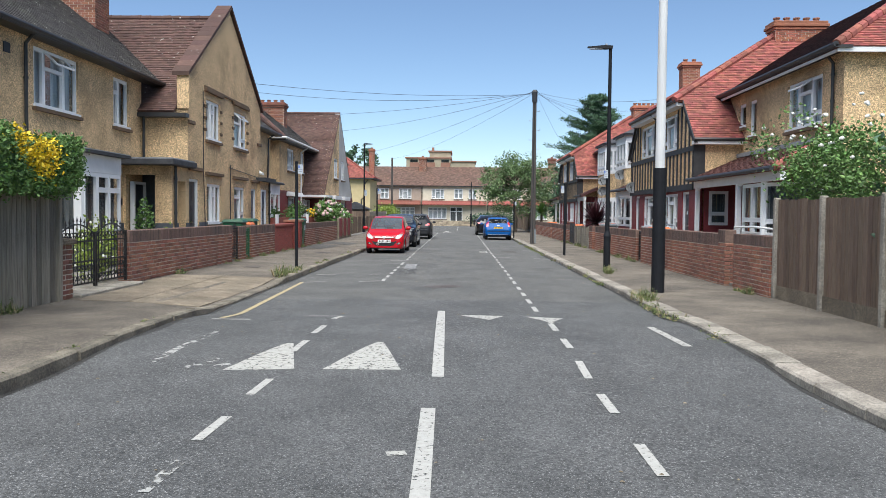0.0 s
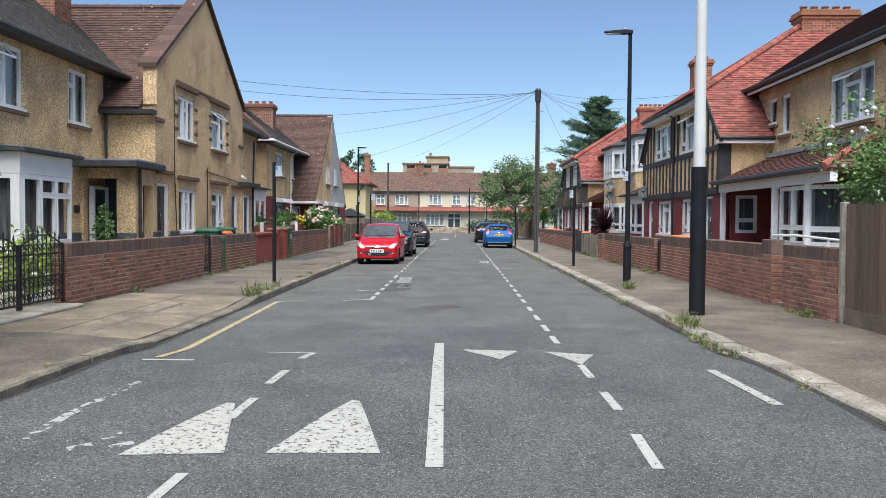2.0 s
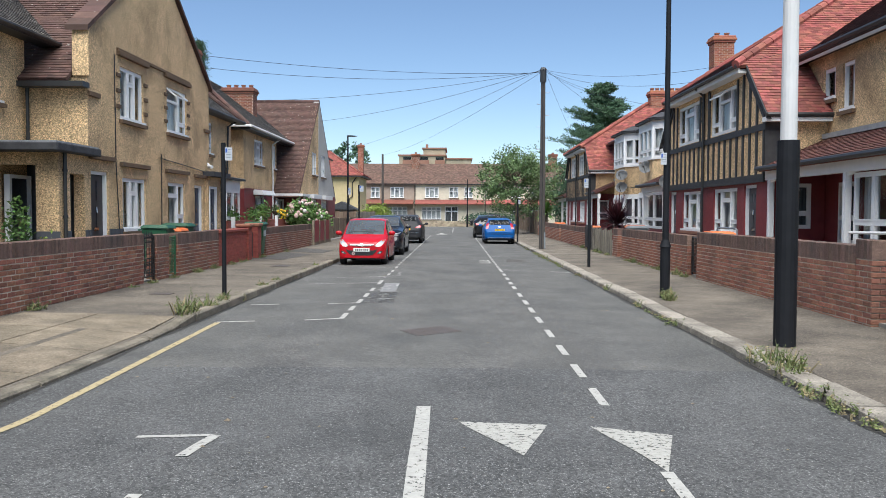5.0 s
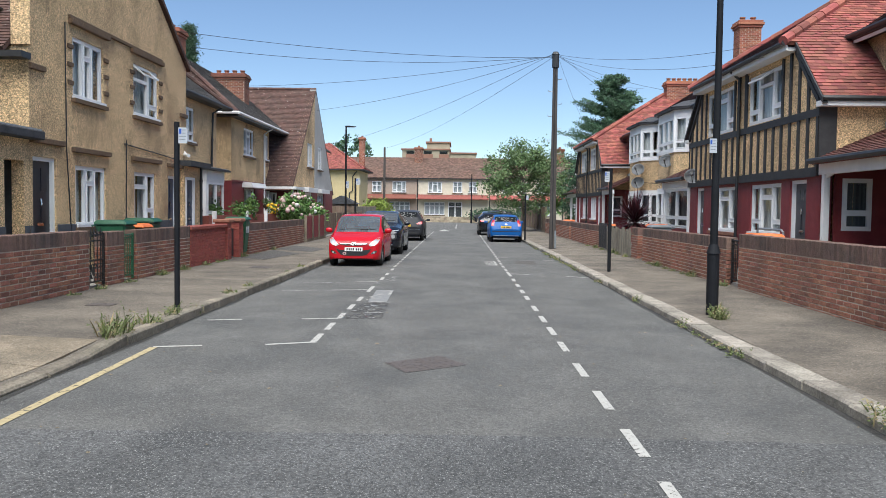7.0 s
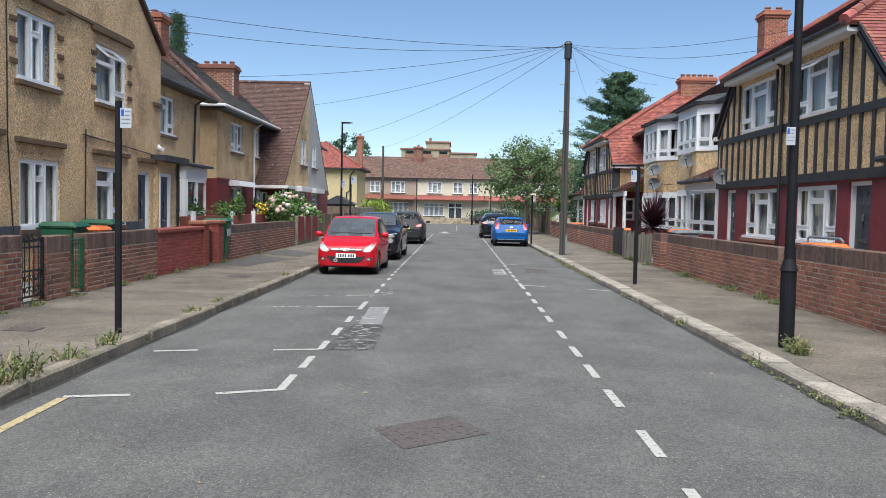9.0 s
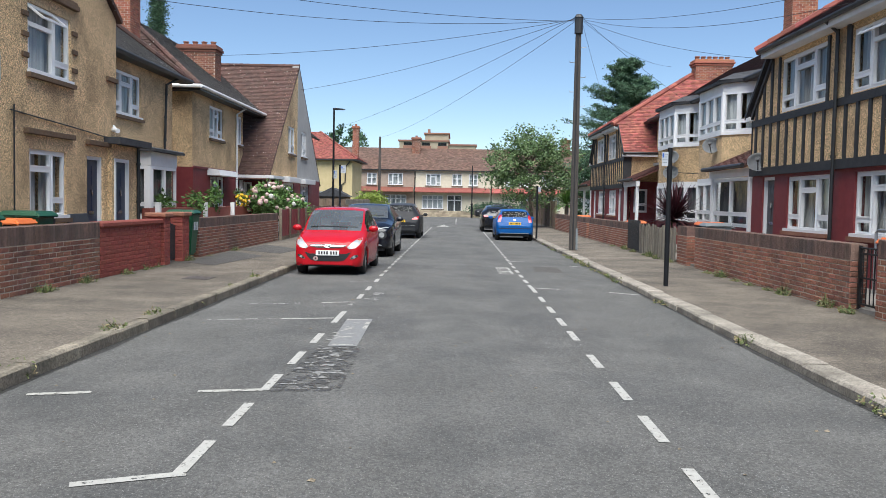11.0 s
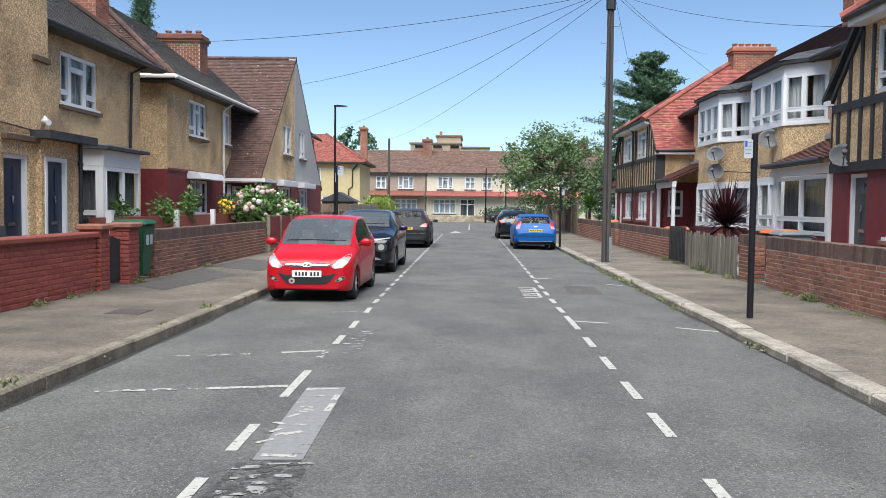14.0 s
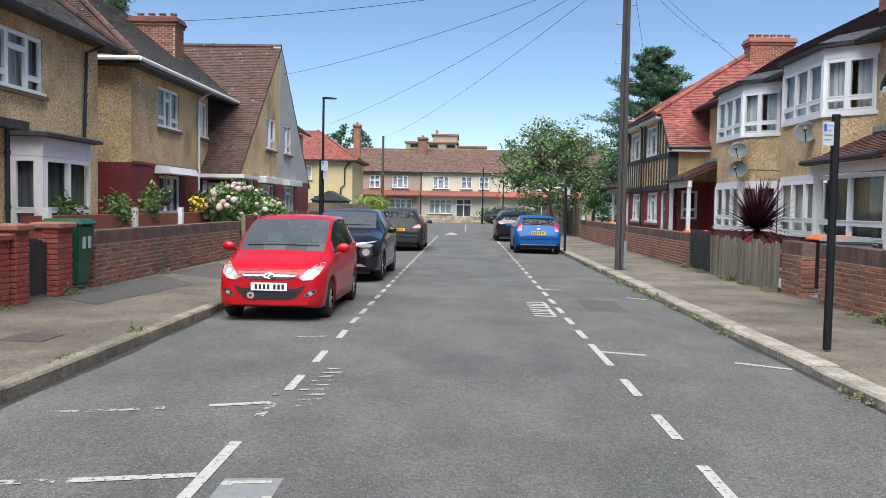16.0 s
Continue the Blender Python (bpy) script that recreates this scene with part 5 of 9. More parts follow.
h4 = thing("house", (-7.7, 54.5, 0), "house pair with a catslide gable, half tan and half grey", "house", "terrace west")
GY, GZ = 54.6, 7.62
g0, g1, ge = 48.5, 60.7, 2.45
wins = [(52.2, 53.7, 3.5, 4.7), (55.25, 56.6, 3.5, 4.7)]
rake = lambda z: (z - ge) / (GZ - ge)
wall("wall", h4, pl7, [(ge, g0, 54.3), (GZ - 0.28, 54.26, 54.3)], wins[:1], M["pebble"], 0.3)
wall("wall", h4, facing_x(FG + 0.01, 1), [(ge, 54.302, g1), (GZ, 54.302 + 0.2, 54.62)], wins[1:], M["grey_render"], 0.3)
wall("wall", h4, pl7, [(0, 50.4, g1), (ge, 50.4, g1)], [(51.2, 53.6, 1.05, 2.2), (55.2, 57.4, 1.05, 2.2)], M["maroon"], 0.3)
window(h4, pl7, *wins[0], [(0.5, []), (0.5, [0.3])])
window(h4, facing_x(FG + 0.01, 1), *wins[1], [(0.5, []), (0.5, [0.3])])
window(h4, pl7, 51.2, 53.6, 1.05, 2.2, THREE)
window(h4, pl7, 55.2, 57.4, 1.05, 2.2, THREE)
for a in (51.0, 55.0):
    bar(h4, "window_canopy", pl7, a, a + 2.7, 0, 0.3, 2.22, 2.45, M["white_paint"])
tiled(h4, (-13.6, g0 - 0.25, ge - 0.2), (FG + 0.02, g0 - 0.25, ge - 0.2), (FG + 0.02, GY, GZ), (-13.6, GY, GZ), M["tile_brown"])
tiled(h4, (FG + 0.02, g1 + 0.3, ge - 0.2), (-13.6, g1 + 0.3, ge - 0.2), (-13.6, GY, GZ), (FG + 0.02, GY, GZ), M["tile_brown"])
ridge(h4, (FG + 0.02, GY, GZ + 0.01), (-13.6, GY, GZ + 0.01), M["tile_brown"])
shell(h4, -15, FG - 0.3, 50.4, g1, 2.4, M["maroon"], "bns")
# white porch
for y, x in ((48.6, -7.75), (50.2, -7.75), (48.6, -8.85)):
    b = bmesh.new()
    box(b, x - 0.06, x + 0.06, y - 0.06, y + 0.06, 0.1, 2.3)
    part("porch_post", b, M["white_paint"], h4)
b = bmesh.new()
box(b, -9.0, -7.5, 48.3, 50.45, 2.3, 2.42)
part("porch_roof", b, M["white_paint"], h4)
door(h4, facing_x(-8.9, 1), 49.0, 49.9, 0.15, 2.15, M["door_black"], "dark front door under a white porch", set_in=-0.1)
# next house along
h5 = thing("house", (-9, 65, 0), "pebbledashed terraced house beyond the gable", "house", "terrace west")
wall("wall", h5, pl9, [(0, g1, 66), (5.1, g1, 66)], [(62.5, 64.2, 3.6, 4.74)], M["pebble"])
window(h5, pl9, 62.5, 64.2, 3.6, 4.74)
tiled(h5, (-8.62, 58.5, R3Z), (-8.62, 66.4, R3Z), (-12.6, 66.4, R3Z + 3), (-12.6, 56.0, R3Z + 3), M["tile_dark"])
shell(h5, -15, -9.25, g1, 66, 5.1, M["pebble"], "bs")

# ---------------------------------------------------------------- houses, east side
FT, FR = 6.8, 8.15
pt, pr = facing_x(FT, -1), facing_x(FR, -1)


def tudor(y0, y1, label, far=False):
    """A half-timbered house pair with clipped corners, hipped tiled roof and maroon ground floor."""
    h = thing("house", (FT, (y0 + y1) / 2, 0), label, "house", "terrace east")
    s = (y1 - y0) / 9.3
    w_up = [(y0 + 2.0 * s, y0 + 4.2 * s, 3.58, 4.72), (y0 + 5.2 * s, y0 + 7.6 * s, 3.58, 4.74)]
    w_dn = [(y0 + 2.0 * s, y0 + 3.95 * s, 1.03, 2.17), (y0 + 5.0 * s, y0 + 7.1 * s, 1.03, 2.17)]
    d_dn = [(y0 + 0.65 * s, y0 + 1.5 * s, 0.2, 2.2), (y0 + 7.85 * s, y0 + 8.6 * s, 0.2, 2.2)]
    wall("upper_wall", h, pt, [(2.3, y0, y1), (3.72, y0, y1), (4.92, y0 + 1.25, y1 - 1.25)], w_up, M["pebble"], 0.25, "tan pebbledash infill")
    wall("ground_wall", h, facing_x(FT + 0.03, -1), [(0, y0, y1), (2.3, y0, y1)], w_dn + d_dn, M["maroon"], 0.25, "maroon painted wall")
    for i, q in enumerate(w_up):
        window(h, pt, *q, [(0.27, [0.26]), (0.43, [0.74]), (0.3, [0.26])], sill=False, open_light=3 if i == 0 and not far else None)
    for q in w_dn:
        window(h, facing_x(FT + 0.03, -1), *q, [(0.28, [0.26]), (0.42, [0.74]), (0.3, [0.26])], sill_mat=M["terracotta"], curtain="split")
    for q in d_dn:
        door(h, facing_x(FT + 0.03, -1), *q, M["door_grey"], "dark grey door with a fan light", fan=True)
    tm = M["black_timber"]

    def beam(u0, u1, z0, z1, d=0.035):
        b = bmesh.new()
        pt.box(b, u0, u1, 0.001, d, z0, z1)
        part("timber", b, tm, h)

    beam(y0, y1, 2.24, 2.42, 0.06)
    beam(y0, y1, 3.4, 3.55, 0.04)
    k = 0
    u = y0 + 0.05
    while u < y1:
        beam(u, u + 0.1, 2.42, 3.4)
        if not any(a - 0.12 < u + 0.05 < b + 0.12 for a, b, _, _ in w_up):
            top = 4.9 if y0 + 1.3 < u < y1 - 1.4 else (3.72 + (min(u - y0, y1 - u - 0.1)) * 0.92)
            if top > 3.7:
                beam(u, u + 0.1, 3.55, top)
        u += 0.47
    for q in w_up:
        beam(q[0] - 0.1, q[0] - 0.004, 3.55, 4.8)
        beam(q[1] + 0.004, q[1] + 0.1, 3.55, 4.8)
    for a, b_ in ((y0, y0 + 1.25), (y1, y1 - 1.25)):
        b = bmesh.new()
        lo, hi = V((FT, a, 3.72)), V((FT, b_, 4.92))
        e = V((0, 0, -0.13))
        prism(b, [lo + e, lo, hi, hi + e], [p + V((-0.06, 0, 0)) for p in (lo + e, lo, hi, hi + e)])
        part("barge_timber", b, tm, h)
    # end walls
    for y, sg in ((y0, -1), (y1, 1)):
        b = bmesh.new()
        box(b, FT + 0.25, FR + 0.1, min(y, y - sg * 0.25), max(y, y - sg * 0.25), 0, 3.7)
        part("end_wall", b, M["pebble"], h, "tan pebbledash")
        b = bmesh.new()
        box(b, FT - 0.03, FT + 0.3, y - 0.02 if sg < 0 else y + 0.002, y - 0.002 if sg < 0 else y + 0.02, 2.3, 3.7)
        part("corner_timber", b, tm, h)
        b = bmesh.new()
        box(b, FT - 0.1, FR + 0.2, min(y, y + sg * 0.26), max(y, y + sg * 0.26), 3.56, 3.66)
        part("end_soffit", b, M["white_paint"], h)
        b = bmesh.new()
        tube(b, [(FT - 0.1, y + sg * 0.28, 3.7), (FR + 0.1, y + sg * 0.28, 3.7)], 0.055, sides=8)
        part("gutter", b, M["gutter_black"], h)
    b = bmesh.new()
    box(b, FT - 0.24, FT, y0 + 1.2, y1 - 1.2, 4.84, 4.92)
    part("soffit", b, M["white_paint"], h)
    b = bmesh.new()
    box(b, FT - 0.28, FT - 0.24, y0 + 1.15, y1 - 1.15, 4.84, 4.99)
    part("fascia", b, M["white_paint"], h)
    b = bmesh.new()
    tube(b, [(FT - 0.33, y0 + 1.1, 4.99), (FT - 0.33, y1 - 1.1, 4.99)], 0.055, sides=8)
    part("gutter", b, M["gutter_black"], h)
    ym = (y0 + y1) / 2
    for yy in (ym, ):
        pipe(h, [(FT - 0.3, yy, 4.95), (FT - 0.08, yy, 4.75), (FT - 0.08, yy, 0.2)])
    # roofs: a hipped front slope and two side slopes under a cross ridge
    zr, z0, lo = 7.7, 5.0, 3.72
    xe, xa, xv = FT - 0.36, 10.7, FT - 0.09
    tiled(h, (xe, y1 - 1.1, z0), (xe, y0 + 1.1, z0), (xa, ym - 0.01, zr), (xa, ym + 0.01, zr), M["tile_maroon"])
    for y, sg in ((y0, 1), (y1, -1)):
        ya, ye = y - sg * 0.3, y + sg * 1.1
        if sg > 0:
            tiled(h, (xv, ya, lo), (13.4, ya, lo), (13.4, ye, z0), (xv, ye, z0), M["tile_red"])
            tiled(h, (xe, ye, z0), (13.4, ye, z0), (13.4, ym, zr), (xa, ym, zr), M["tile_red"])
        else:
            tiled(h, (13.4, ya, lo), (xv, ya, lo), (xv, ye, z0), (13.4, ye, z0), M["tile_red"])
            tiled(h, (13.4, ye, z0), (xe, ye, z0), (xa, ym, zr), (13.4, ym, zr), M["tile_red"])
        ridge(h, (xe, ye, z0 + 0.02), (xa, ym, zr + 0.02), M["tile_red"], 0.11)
        for nm, xa_, xb_, da, db in (("barge_board", xv - 0.025, xv + 0.004, -0.11, 0.0), ("verge_soffit", xv + 0.004, FT, -0.125, -0.108)):
            b = bmesh.new()
            x_lo = 0.0
            prism(b, [(xa_ + x_lo, ya, lo + da), (xb_ + x_lo, ya, lo + da), (xb_, ye, z0 + da), (xa_, ye, z0 + da)], [(xa_ + x_lo, ya, lo + db), (xb_ + x_lo, ya, lo + db), (xb_, ye, z0 + db), (xa_, ye, z0 + db)])
            part(nm, b, tm, h)
    ridge(h, (xa, ym, zr), (13.4, ym, zr), M["tile_red"])
    b = bmesh.new()
    box(b, 13.2, 13.4, y0, y1, 0, 5)
    part("back_wall", b, M["pebble"], h)
    # unseen floor slab in the same dim room colour
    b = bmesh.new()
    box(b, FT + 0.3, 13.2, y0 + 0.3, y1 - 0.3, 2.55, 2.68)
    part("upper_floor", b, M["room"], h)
    return h


t1 = tudor(26.1, 35.4, "half-timbered house pair with red hipped roof and maroon ground floor")
t2 = tudor(51.3, 60.3, "half-timbered house pair further along with a red hipped roof", True)


def lean_to(h, y0, y1, open_from, open_to, posts, hip_y=None):
    """A tiled lean-to along the ground floor with a white beam and posts."""
    xe, ze, zt = 6.62, 2.52, 3.2
    if hip_y:
        tiled(h, (xe, y1, ze), (xe, hip_y, ze), (FR, hip_y + 1.2, zt), (FR, y1, zt), M["tile_lean"], "lean_to_roof")
        tiled(h, (xe, hip_y, ze), (FR, hip_y, ze), (FR, hip_y + 1.2, zt), (FR - 0.02, hip_y + 1.2, zt), M["tile_lean"], "lean_to_roof")
        ridge(h, (xe, hip_y, ze + 0.02), (FR, hip_y + 1.2, zt + 0.02), M["tile_red"], 0.09)
    else:
        tiled(h, (xe, y1, ze), (xe, y0, ze), (FR, y0, zt), (FR, y1, zt), M["tile_lean"], "lean_to_roof")
    b = bmesh.new()
    box(b, FR - 0.14, FR - 0.002, y0 + (1.3 if hip_y else 0), y1, zt - 0.02, zt + 0.09)
    part("flashing", b, M["lead"], h)
    b = bmesh.new()
    tube(b, [(xe - 0.04, y0, ze), (xe - 0.04, y1, ze)], 0.055, sides=8)
    part("gutter", b, M["gutter_black"], h)
    b = bmesh.new()
    box(b, 6.78, 6.92, y0 + 0.05, y1, 2.27, 2.47)
    part("porch_beam", b, M["white_paint"], h)
    for p in posts:
        b = bmesh.new()
        box(b, 6.79, 6.91, p - 0.06, p + 0.06, 0.1, 2.27)
        bmesh.ops.bevel(b, geom=b.edges, offset=0.008, segments=1, affect="EDGES")
        part("porch_post", b, M["white_paint"], h)
        b = bmesh.new()
        prism(b, [(6.83, p - 0.06, 2.27), (6.87, p - 0.06, 2.27), (6.87, p - 0.35, 2.27), (6.83, p - 0.35, 2.27)], [(6.83, p - 0.06, 1.9), (6.87, p - 0.06, 1.9), (6.87, p - 0.07, 2.2), (6.83, p - 0.07, 2.2)])
        part("bracket", b, M["white_paint"], h)


# near house
r1 = thing("house", (FR, 22, 0), "pebbledashed house with a tiled lean-to porch and white bay", "house", "terrace east")
E_Z = 5.15
wins = [(20.5, 22.55, 3.6, 4.76), (24.85, 25.4, 3.72, 4.74), (25.75, 26.35, 4.05, 4.74)]
wall("wall", r1, pr, [(0, 19.4, 27.5), (E_Z, 19.4, 27.5)], wins + [(22.7, 23.6, 0.2, 2.2), (24.4, 25.4, 0.9, 2.2)], M["pebble"])
window(r1, pr, *wins[0], [(0.3, [0.26]), (0.4, [0.74]), (0.3, [])], open_light=3)
window(r1, pr, *wins[1], [(1.0, [])])
window(r1, pr, *wins[2], [(1.0, [])], curtain="dark")
wall("porch_back_wall", r1, facing_x(FR - 0.04, -1), [(0.1, 22.0, 26.1), (2.5, 22.0, 26.1)], [(22.7, 23.6, 0.2, 2.2), (24.4, 25.4, 0.9, 2.2)], M["maroon"], 0.036)
window(r1, pr, 24.4, 25.4, 0.9, 2.2, [(1.0, [0.42])], set_in=-0.02, sill=False, curtain="dark")
door(r1, pr, 22.7, 23.6, 0.2, 2.2, M["door_grey"], "grey door within the porch", set_in=-0.03)
shell(r1, FR + 0.25, 13.8, 19.4, 27.0, E_Z, M["pebble"], "n")
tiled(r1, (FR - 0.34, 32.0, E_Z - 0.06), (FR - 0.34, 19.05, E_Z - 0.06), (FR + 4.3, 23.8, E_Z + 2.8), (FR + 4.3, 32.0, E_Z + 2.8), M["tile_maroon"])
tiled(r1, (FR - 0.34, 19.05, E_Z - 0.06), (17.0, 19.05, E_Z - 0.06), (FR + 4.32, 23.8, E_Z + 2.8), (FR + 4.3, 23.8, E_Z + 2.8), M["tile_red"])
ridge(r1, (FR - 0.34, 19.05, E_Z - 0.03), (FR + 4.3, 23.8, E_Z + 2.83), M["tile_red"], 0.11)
eaves(r1, FR, FR - 0.36, 19.0, 27.6, E_Z, M["black_timber"], M["gutter_black"])
b = bmesh.new()
box(b, FR - 0.3, FR - 0.27, 19.1, 27.5, E_Z - 0.18, E_Z - 0.06)
part("fascia", b, M["white_paint"], r1)
b = bmesh.new()
box(b, FR - 0.3, 13.5, 19.06, 19.12, E_Z - 0.18, E_Z - 0.06)
part("fascia", b, M["white_paint"], r1)
pipe(r1, [(FR - 0.3, 19.75, 5.1), (FR - 0.07, 19.8, 4.85), (FR - 0.07, 19.8, 3.2)])
chimney(r1, 10.6, 12.3, 30.4, 31.2, 6.4, 8.2, 5, M["brick_orange"])
lean_to(r1, 19.2, 26.08, 22.3, 25.9, (25.9, 22.2), hip_y=19.2)
# white bay under the lean-to
bayf = facing_x(6.92, -1)
window(r1, bayf, 20.6, 22.05, 1.02, 2.25, [(0.5, [0.3]), (0.5, [0.3])], set_in=0.0, sill=False, curtain="split")
cant = Plane((6.92, 20.6, 0), (0.6, -0.8, 0), (-0.8, -0.6, 0))
window(r1, cant, 0.0, 1.5, 1.02, 2.25, [(1.0, [0.28])], set_in=0.0, sill=False, curtain="dark")
for pl_, a, b_ in ((bayf, 20.62, 22.05), (cant, 0.03, 1.5)):
    bm = bmesh.new()
    pl_.box(bm, a, b_, -0.2, -0.03, 0.1, 1.0)
    part("bay_wall", bm, M["maroon"], r1)
    bm = bmesh.new()
    pl_.box(bm, a - 0.03, b_, -0.1, 0.03, 0.93, 1.015)
    part("bay_sill", bm, M["white_paint"], r1)
bm = bmesh.new()
tube(bm, [(6.92, 20.6, 1.0), (6.92, 20.6, 2.27)], 0.07, sides=6)
part("corner_post", bm, M["white"], r1)
bm = bmesh.new()
box(bm, 6.95, FR, 22.05, 22.14, 0.1, 2.3)
part("porch_side", bm, M["maroon"], r1)

wall("porch_end_wall", r1, facing_y(26.03, -1), [(0.1, 7.08, FR - 0.05), (2.5, 7.08, FR - 0.05)], [(7.22, 7.78, 1.2, 2.2)], M["maroon"], 0.06)
window(r1, facing_y(26.03, -1), 7.22, 7.78, 1.2, 2.2, [(1.0, [0.34])], set_in=0.0, sill=False, curtain="dark", depth=0.015)

# the bay-fronted pair between the two half-timbered houses
r2 = thing("house", (FR, 43, 0), "pebbledashed house pair with two-storey white bay windows", "house", "terrace east")
wall("wall", r2, pr, [(0, 35.41, 51.29), (E_Z, 35.41, 51.29)], [(49.0, 49.6, 3.8, 4.7), (36.0, 37.6, 0.95, 2.2), (49.4, 50.4, 0.95, 2.2)], M["pebble"])
window(r2, pr, 49.0, 49.6, 3.8, 4.7, [(1.0, [])])
window(r2, pr, 36.0, 37.6, 0.95, 2.2, [(0.5, [0.25]), (0.5, [0.25])], curtain="dark")
window(r2, pr, 49.4, 50.4, 0.95, 2.2, [(1.0, [0.42])], curtain="dark")
shell(r2, FR + 0.25, 13.8, 35.41, 51.29, E_Z, M["pebble"], "")
tiled(r2, (FR - 0.34, 56.0, E_Z - 0.06), (FR - 0.34, 31.0, E_Z - 0.06), (FR + 4.3, 31.0, E_Z + 2.8), (FR + 4.3, 56.0, E_Z + 2.8), M["tile_maroon"])
eaves(r2, FR, FR - 0.36, 35.2, 51.5, E_Z, M["black_timber"], M["gutter_black"])
chimney(r2, 11.1, 11.95, 44.6, 45.4, 6.4, 9.3, 2, M["brick_orange"])
chimney(r2, 10.8, 12.5, 55.4, 56.2, 6.4, 8.45, 6, M["brick_orange"])


def canted_bay(h, ya, yb, xf, ground_front, ground_side):
    """A two-storey bay with angled sides, white windows on each floor and a low felt roof."""
    c = FR - xf
    run = 0.88
    pts = [(FR, ya - run), (xf, ya), (xf, yb), (FR, yb + run)]

    def slabs(name, z0, z1, out, material):
        b = bmesh.new()
        ring = [(FR, pts[0][1] - out), (xf - out, ya - out * 0.4), (xf - out, yb + out * 0.4), (FR, pts[3][1] + out)]
        prism(b, [(x, y, z0) for x, y in ring], [(x, y, z1) for x, y in ring])
        part(name, b, material, h)

    slabs("bay_wall", 2.36, 3.58, 0.0, M["pebble"])
    slabs("bay_wall", 0.1, 0.95, 0.0, M["maroon"])
    slabs("bay_sill", 3.58, 3.66, 0.05, M["white_paint"])
    slabs("bay_sill", 0.95, 1.01, 0.05, M["white_paint"])
    slabs("bay_head", 4.82, 5.06, 0.03, M["white_paint"])
    slabs("bay_head", 2.24, 2.36, 0.02, M["white_paint"])
    slabs("bay_eave", 5.06, 5.15, 0.18, M["black_timber"])
    b = bmesh.new()
    ring = [(FR + 0.1, pts[0][1] - 0.2), (xf - 0.2, ya - 0.1), (xf - 0.2, yb + 0.1), (FR + 0.1, pts[3][1] + 0.2)]
    prism(b, [(x, y, 5.15) for x, y in ring], [(FR + 0.1, pts[0][1] + 0.3, 5.42), (xf + 0.35, ya + 0.25, 5.4), (xf + 0.35, yb - 0.25, 5.4), (FR + 0.1, pts[3][1] - 0.3, 5.42)])
    part("bay_roof", b, M["felt"], h)
    d = V((xf - FR, run, 0))
    L = d.length
    near = Plane((FR, ya - run, 0), d / L, V((-run, xf - FR, 0)) / L)
    far_ = Plane((xf, yb, 0), V((FR - xf, run, 0)) / L, V((-run, FR - xf, 0)) / L)
    front = facing_x(xf, -1)
    for z0, z1 in ((3.66, 4.82), (1.01, 2.24)):
        window(h, near, 0.02, L - 0.02, z0, z1, [(0.55, [0.26]), (0.45, [0.26])], set_in=0.0, sill=False, curtain="split" if z0 > 3 else "dark")
        window(h, front, ya + 0.02, yb - 0.02, z0, z1, [(0.33, [0.26]), (0.34, [0.26]), (0.33, [0.26])], set_in=0.0, sill=False)
        window(h, far_, 0.02, L - 0.02, z0, z1, [(0.5, [0.26]), (0.5, [0.26])], set_in=0.0, sill=False)
        for y in (ya, yb):
            b = bmesh.new()
            tube(b, [(xf + 0.01, y, z0), (xf + 0.01, y, z1)], 0.06, sides=6)
            part("corner_post", b, M["white"], h)


canted_bay(r2, 39.8, 42.15, 7.4, None, None)
canted_bay(r2, 45.3, 47.6, 7.4, None, None)
lean_to(r2, 35.42, 38.8, 0, 0, (35.55, 38.6))
lean_to(r2, 48.6, 51.28, 0, 0, (48.75, 51.1))
b = bmesh.new()
box(b, 6.86, 6.9, 35.62, 38.5, 0.12, 1.0)
part("porch_panel", b, M["maroon"], r2)
window(r2, facing_x(6.86, -1), 35.65, 38.5, 1.0, 2.25, [(0.5, [0.26]), (0.5, [0.26])], set_in=0.0, sill=False, curtain="dark")
pipe(r2, [(FR - 0.3, 43.75, 5.05), (FR - 0.08, 43.75, 4.8), (FR - 0.08, 43.75, 2.4)])
pipe(r2, [(FR - 0.02, 44.0, 2.6), (7.38, 45.4, 2.7), (7.38, 46.6, 2.72)], 0.012, name="cable")
bm = bmesh.new()
box(bm, FR - 0.05, FR, 43.05, 44.35, 0.1, 2.36)
part("ground_wall", bm, M["maroon"], r2)

wall("porch_back_wall", r2, facing_x(FR - 0.04, -1), [(0.1, 48.6, 51.25), (2.5, 48.6, 51.25)], [(49.4, 50.4, 0.95, 2.2)], M["maroon"], 0.036)
wall("porch_end_wall", r2, facing_y(51.22, -1), [(0.1, 7.08, FR - 0.05), (2.5, 7.08, FR - 0.05)], [(7.22, 7.78, 1.2, 2.2)], M["maroon"], 0.06)
window(r2, facing_y(51.22, -1), 7.22, 7.78, 1.2, 2.2, [(1.0, [0.34])], set_in=0.0, sill=False, curtain="dark", depth=0.015)

r4 = thing("house", (FR, 64, 0), "pebbledashed house beyond the half-timbered pair with lean-to", "house", "terrace east")
wall("wall", r4, pr, [(0, 60.31, 68), (E_Z, 60.31, 68)], [(63, 65, 3.6, 4.76)], M["pebble"])
window(r4, pr, 63, 65, 3.6, 4.76)
lean_to(r4, 60.35, 66, 0, 0, (60.5, 63))
shell(r4, FR + 0.25, 13.8, 60.31, 68, E_Z, M["pebble"], "s")
tiled(r4, (FR - 0.34, 68.4, E_Z - 0.06), (FR - 0.34, 56.0, E_Z - 0.06), (FR + 4.3, 56.0, E_Z + 2.8), (FR + 4.3, 66.0, E_Z + 2.8), M["tile_maroon"])
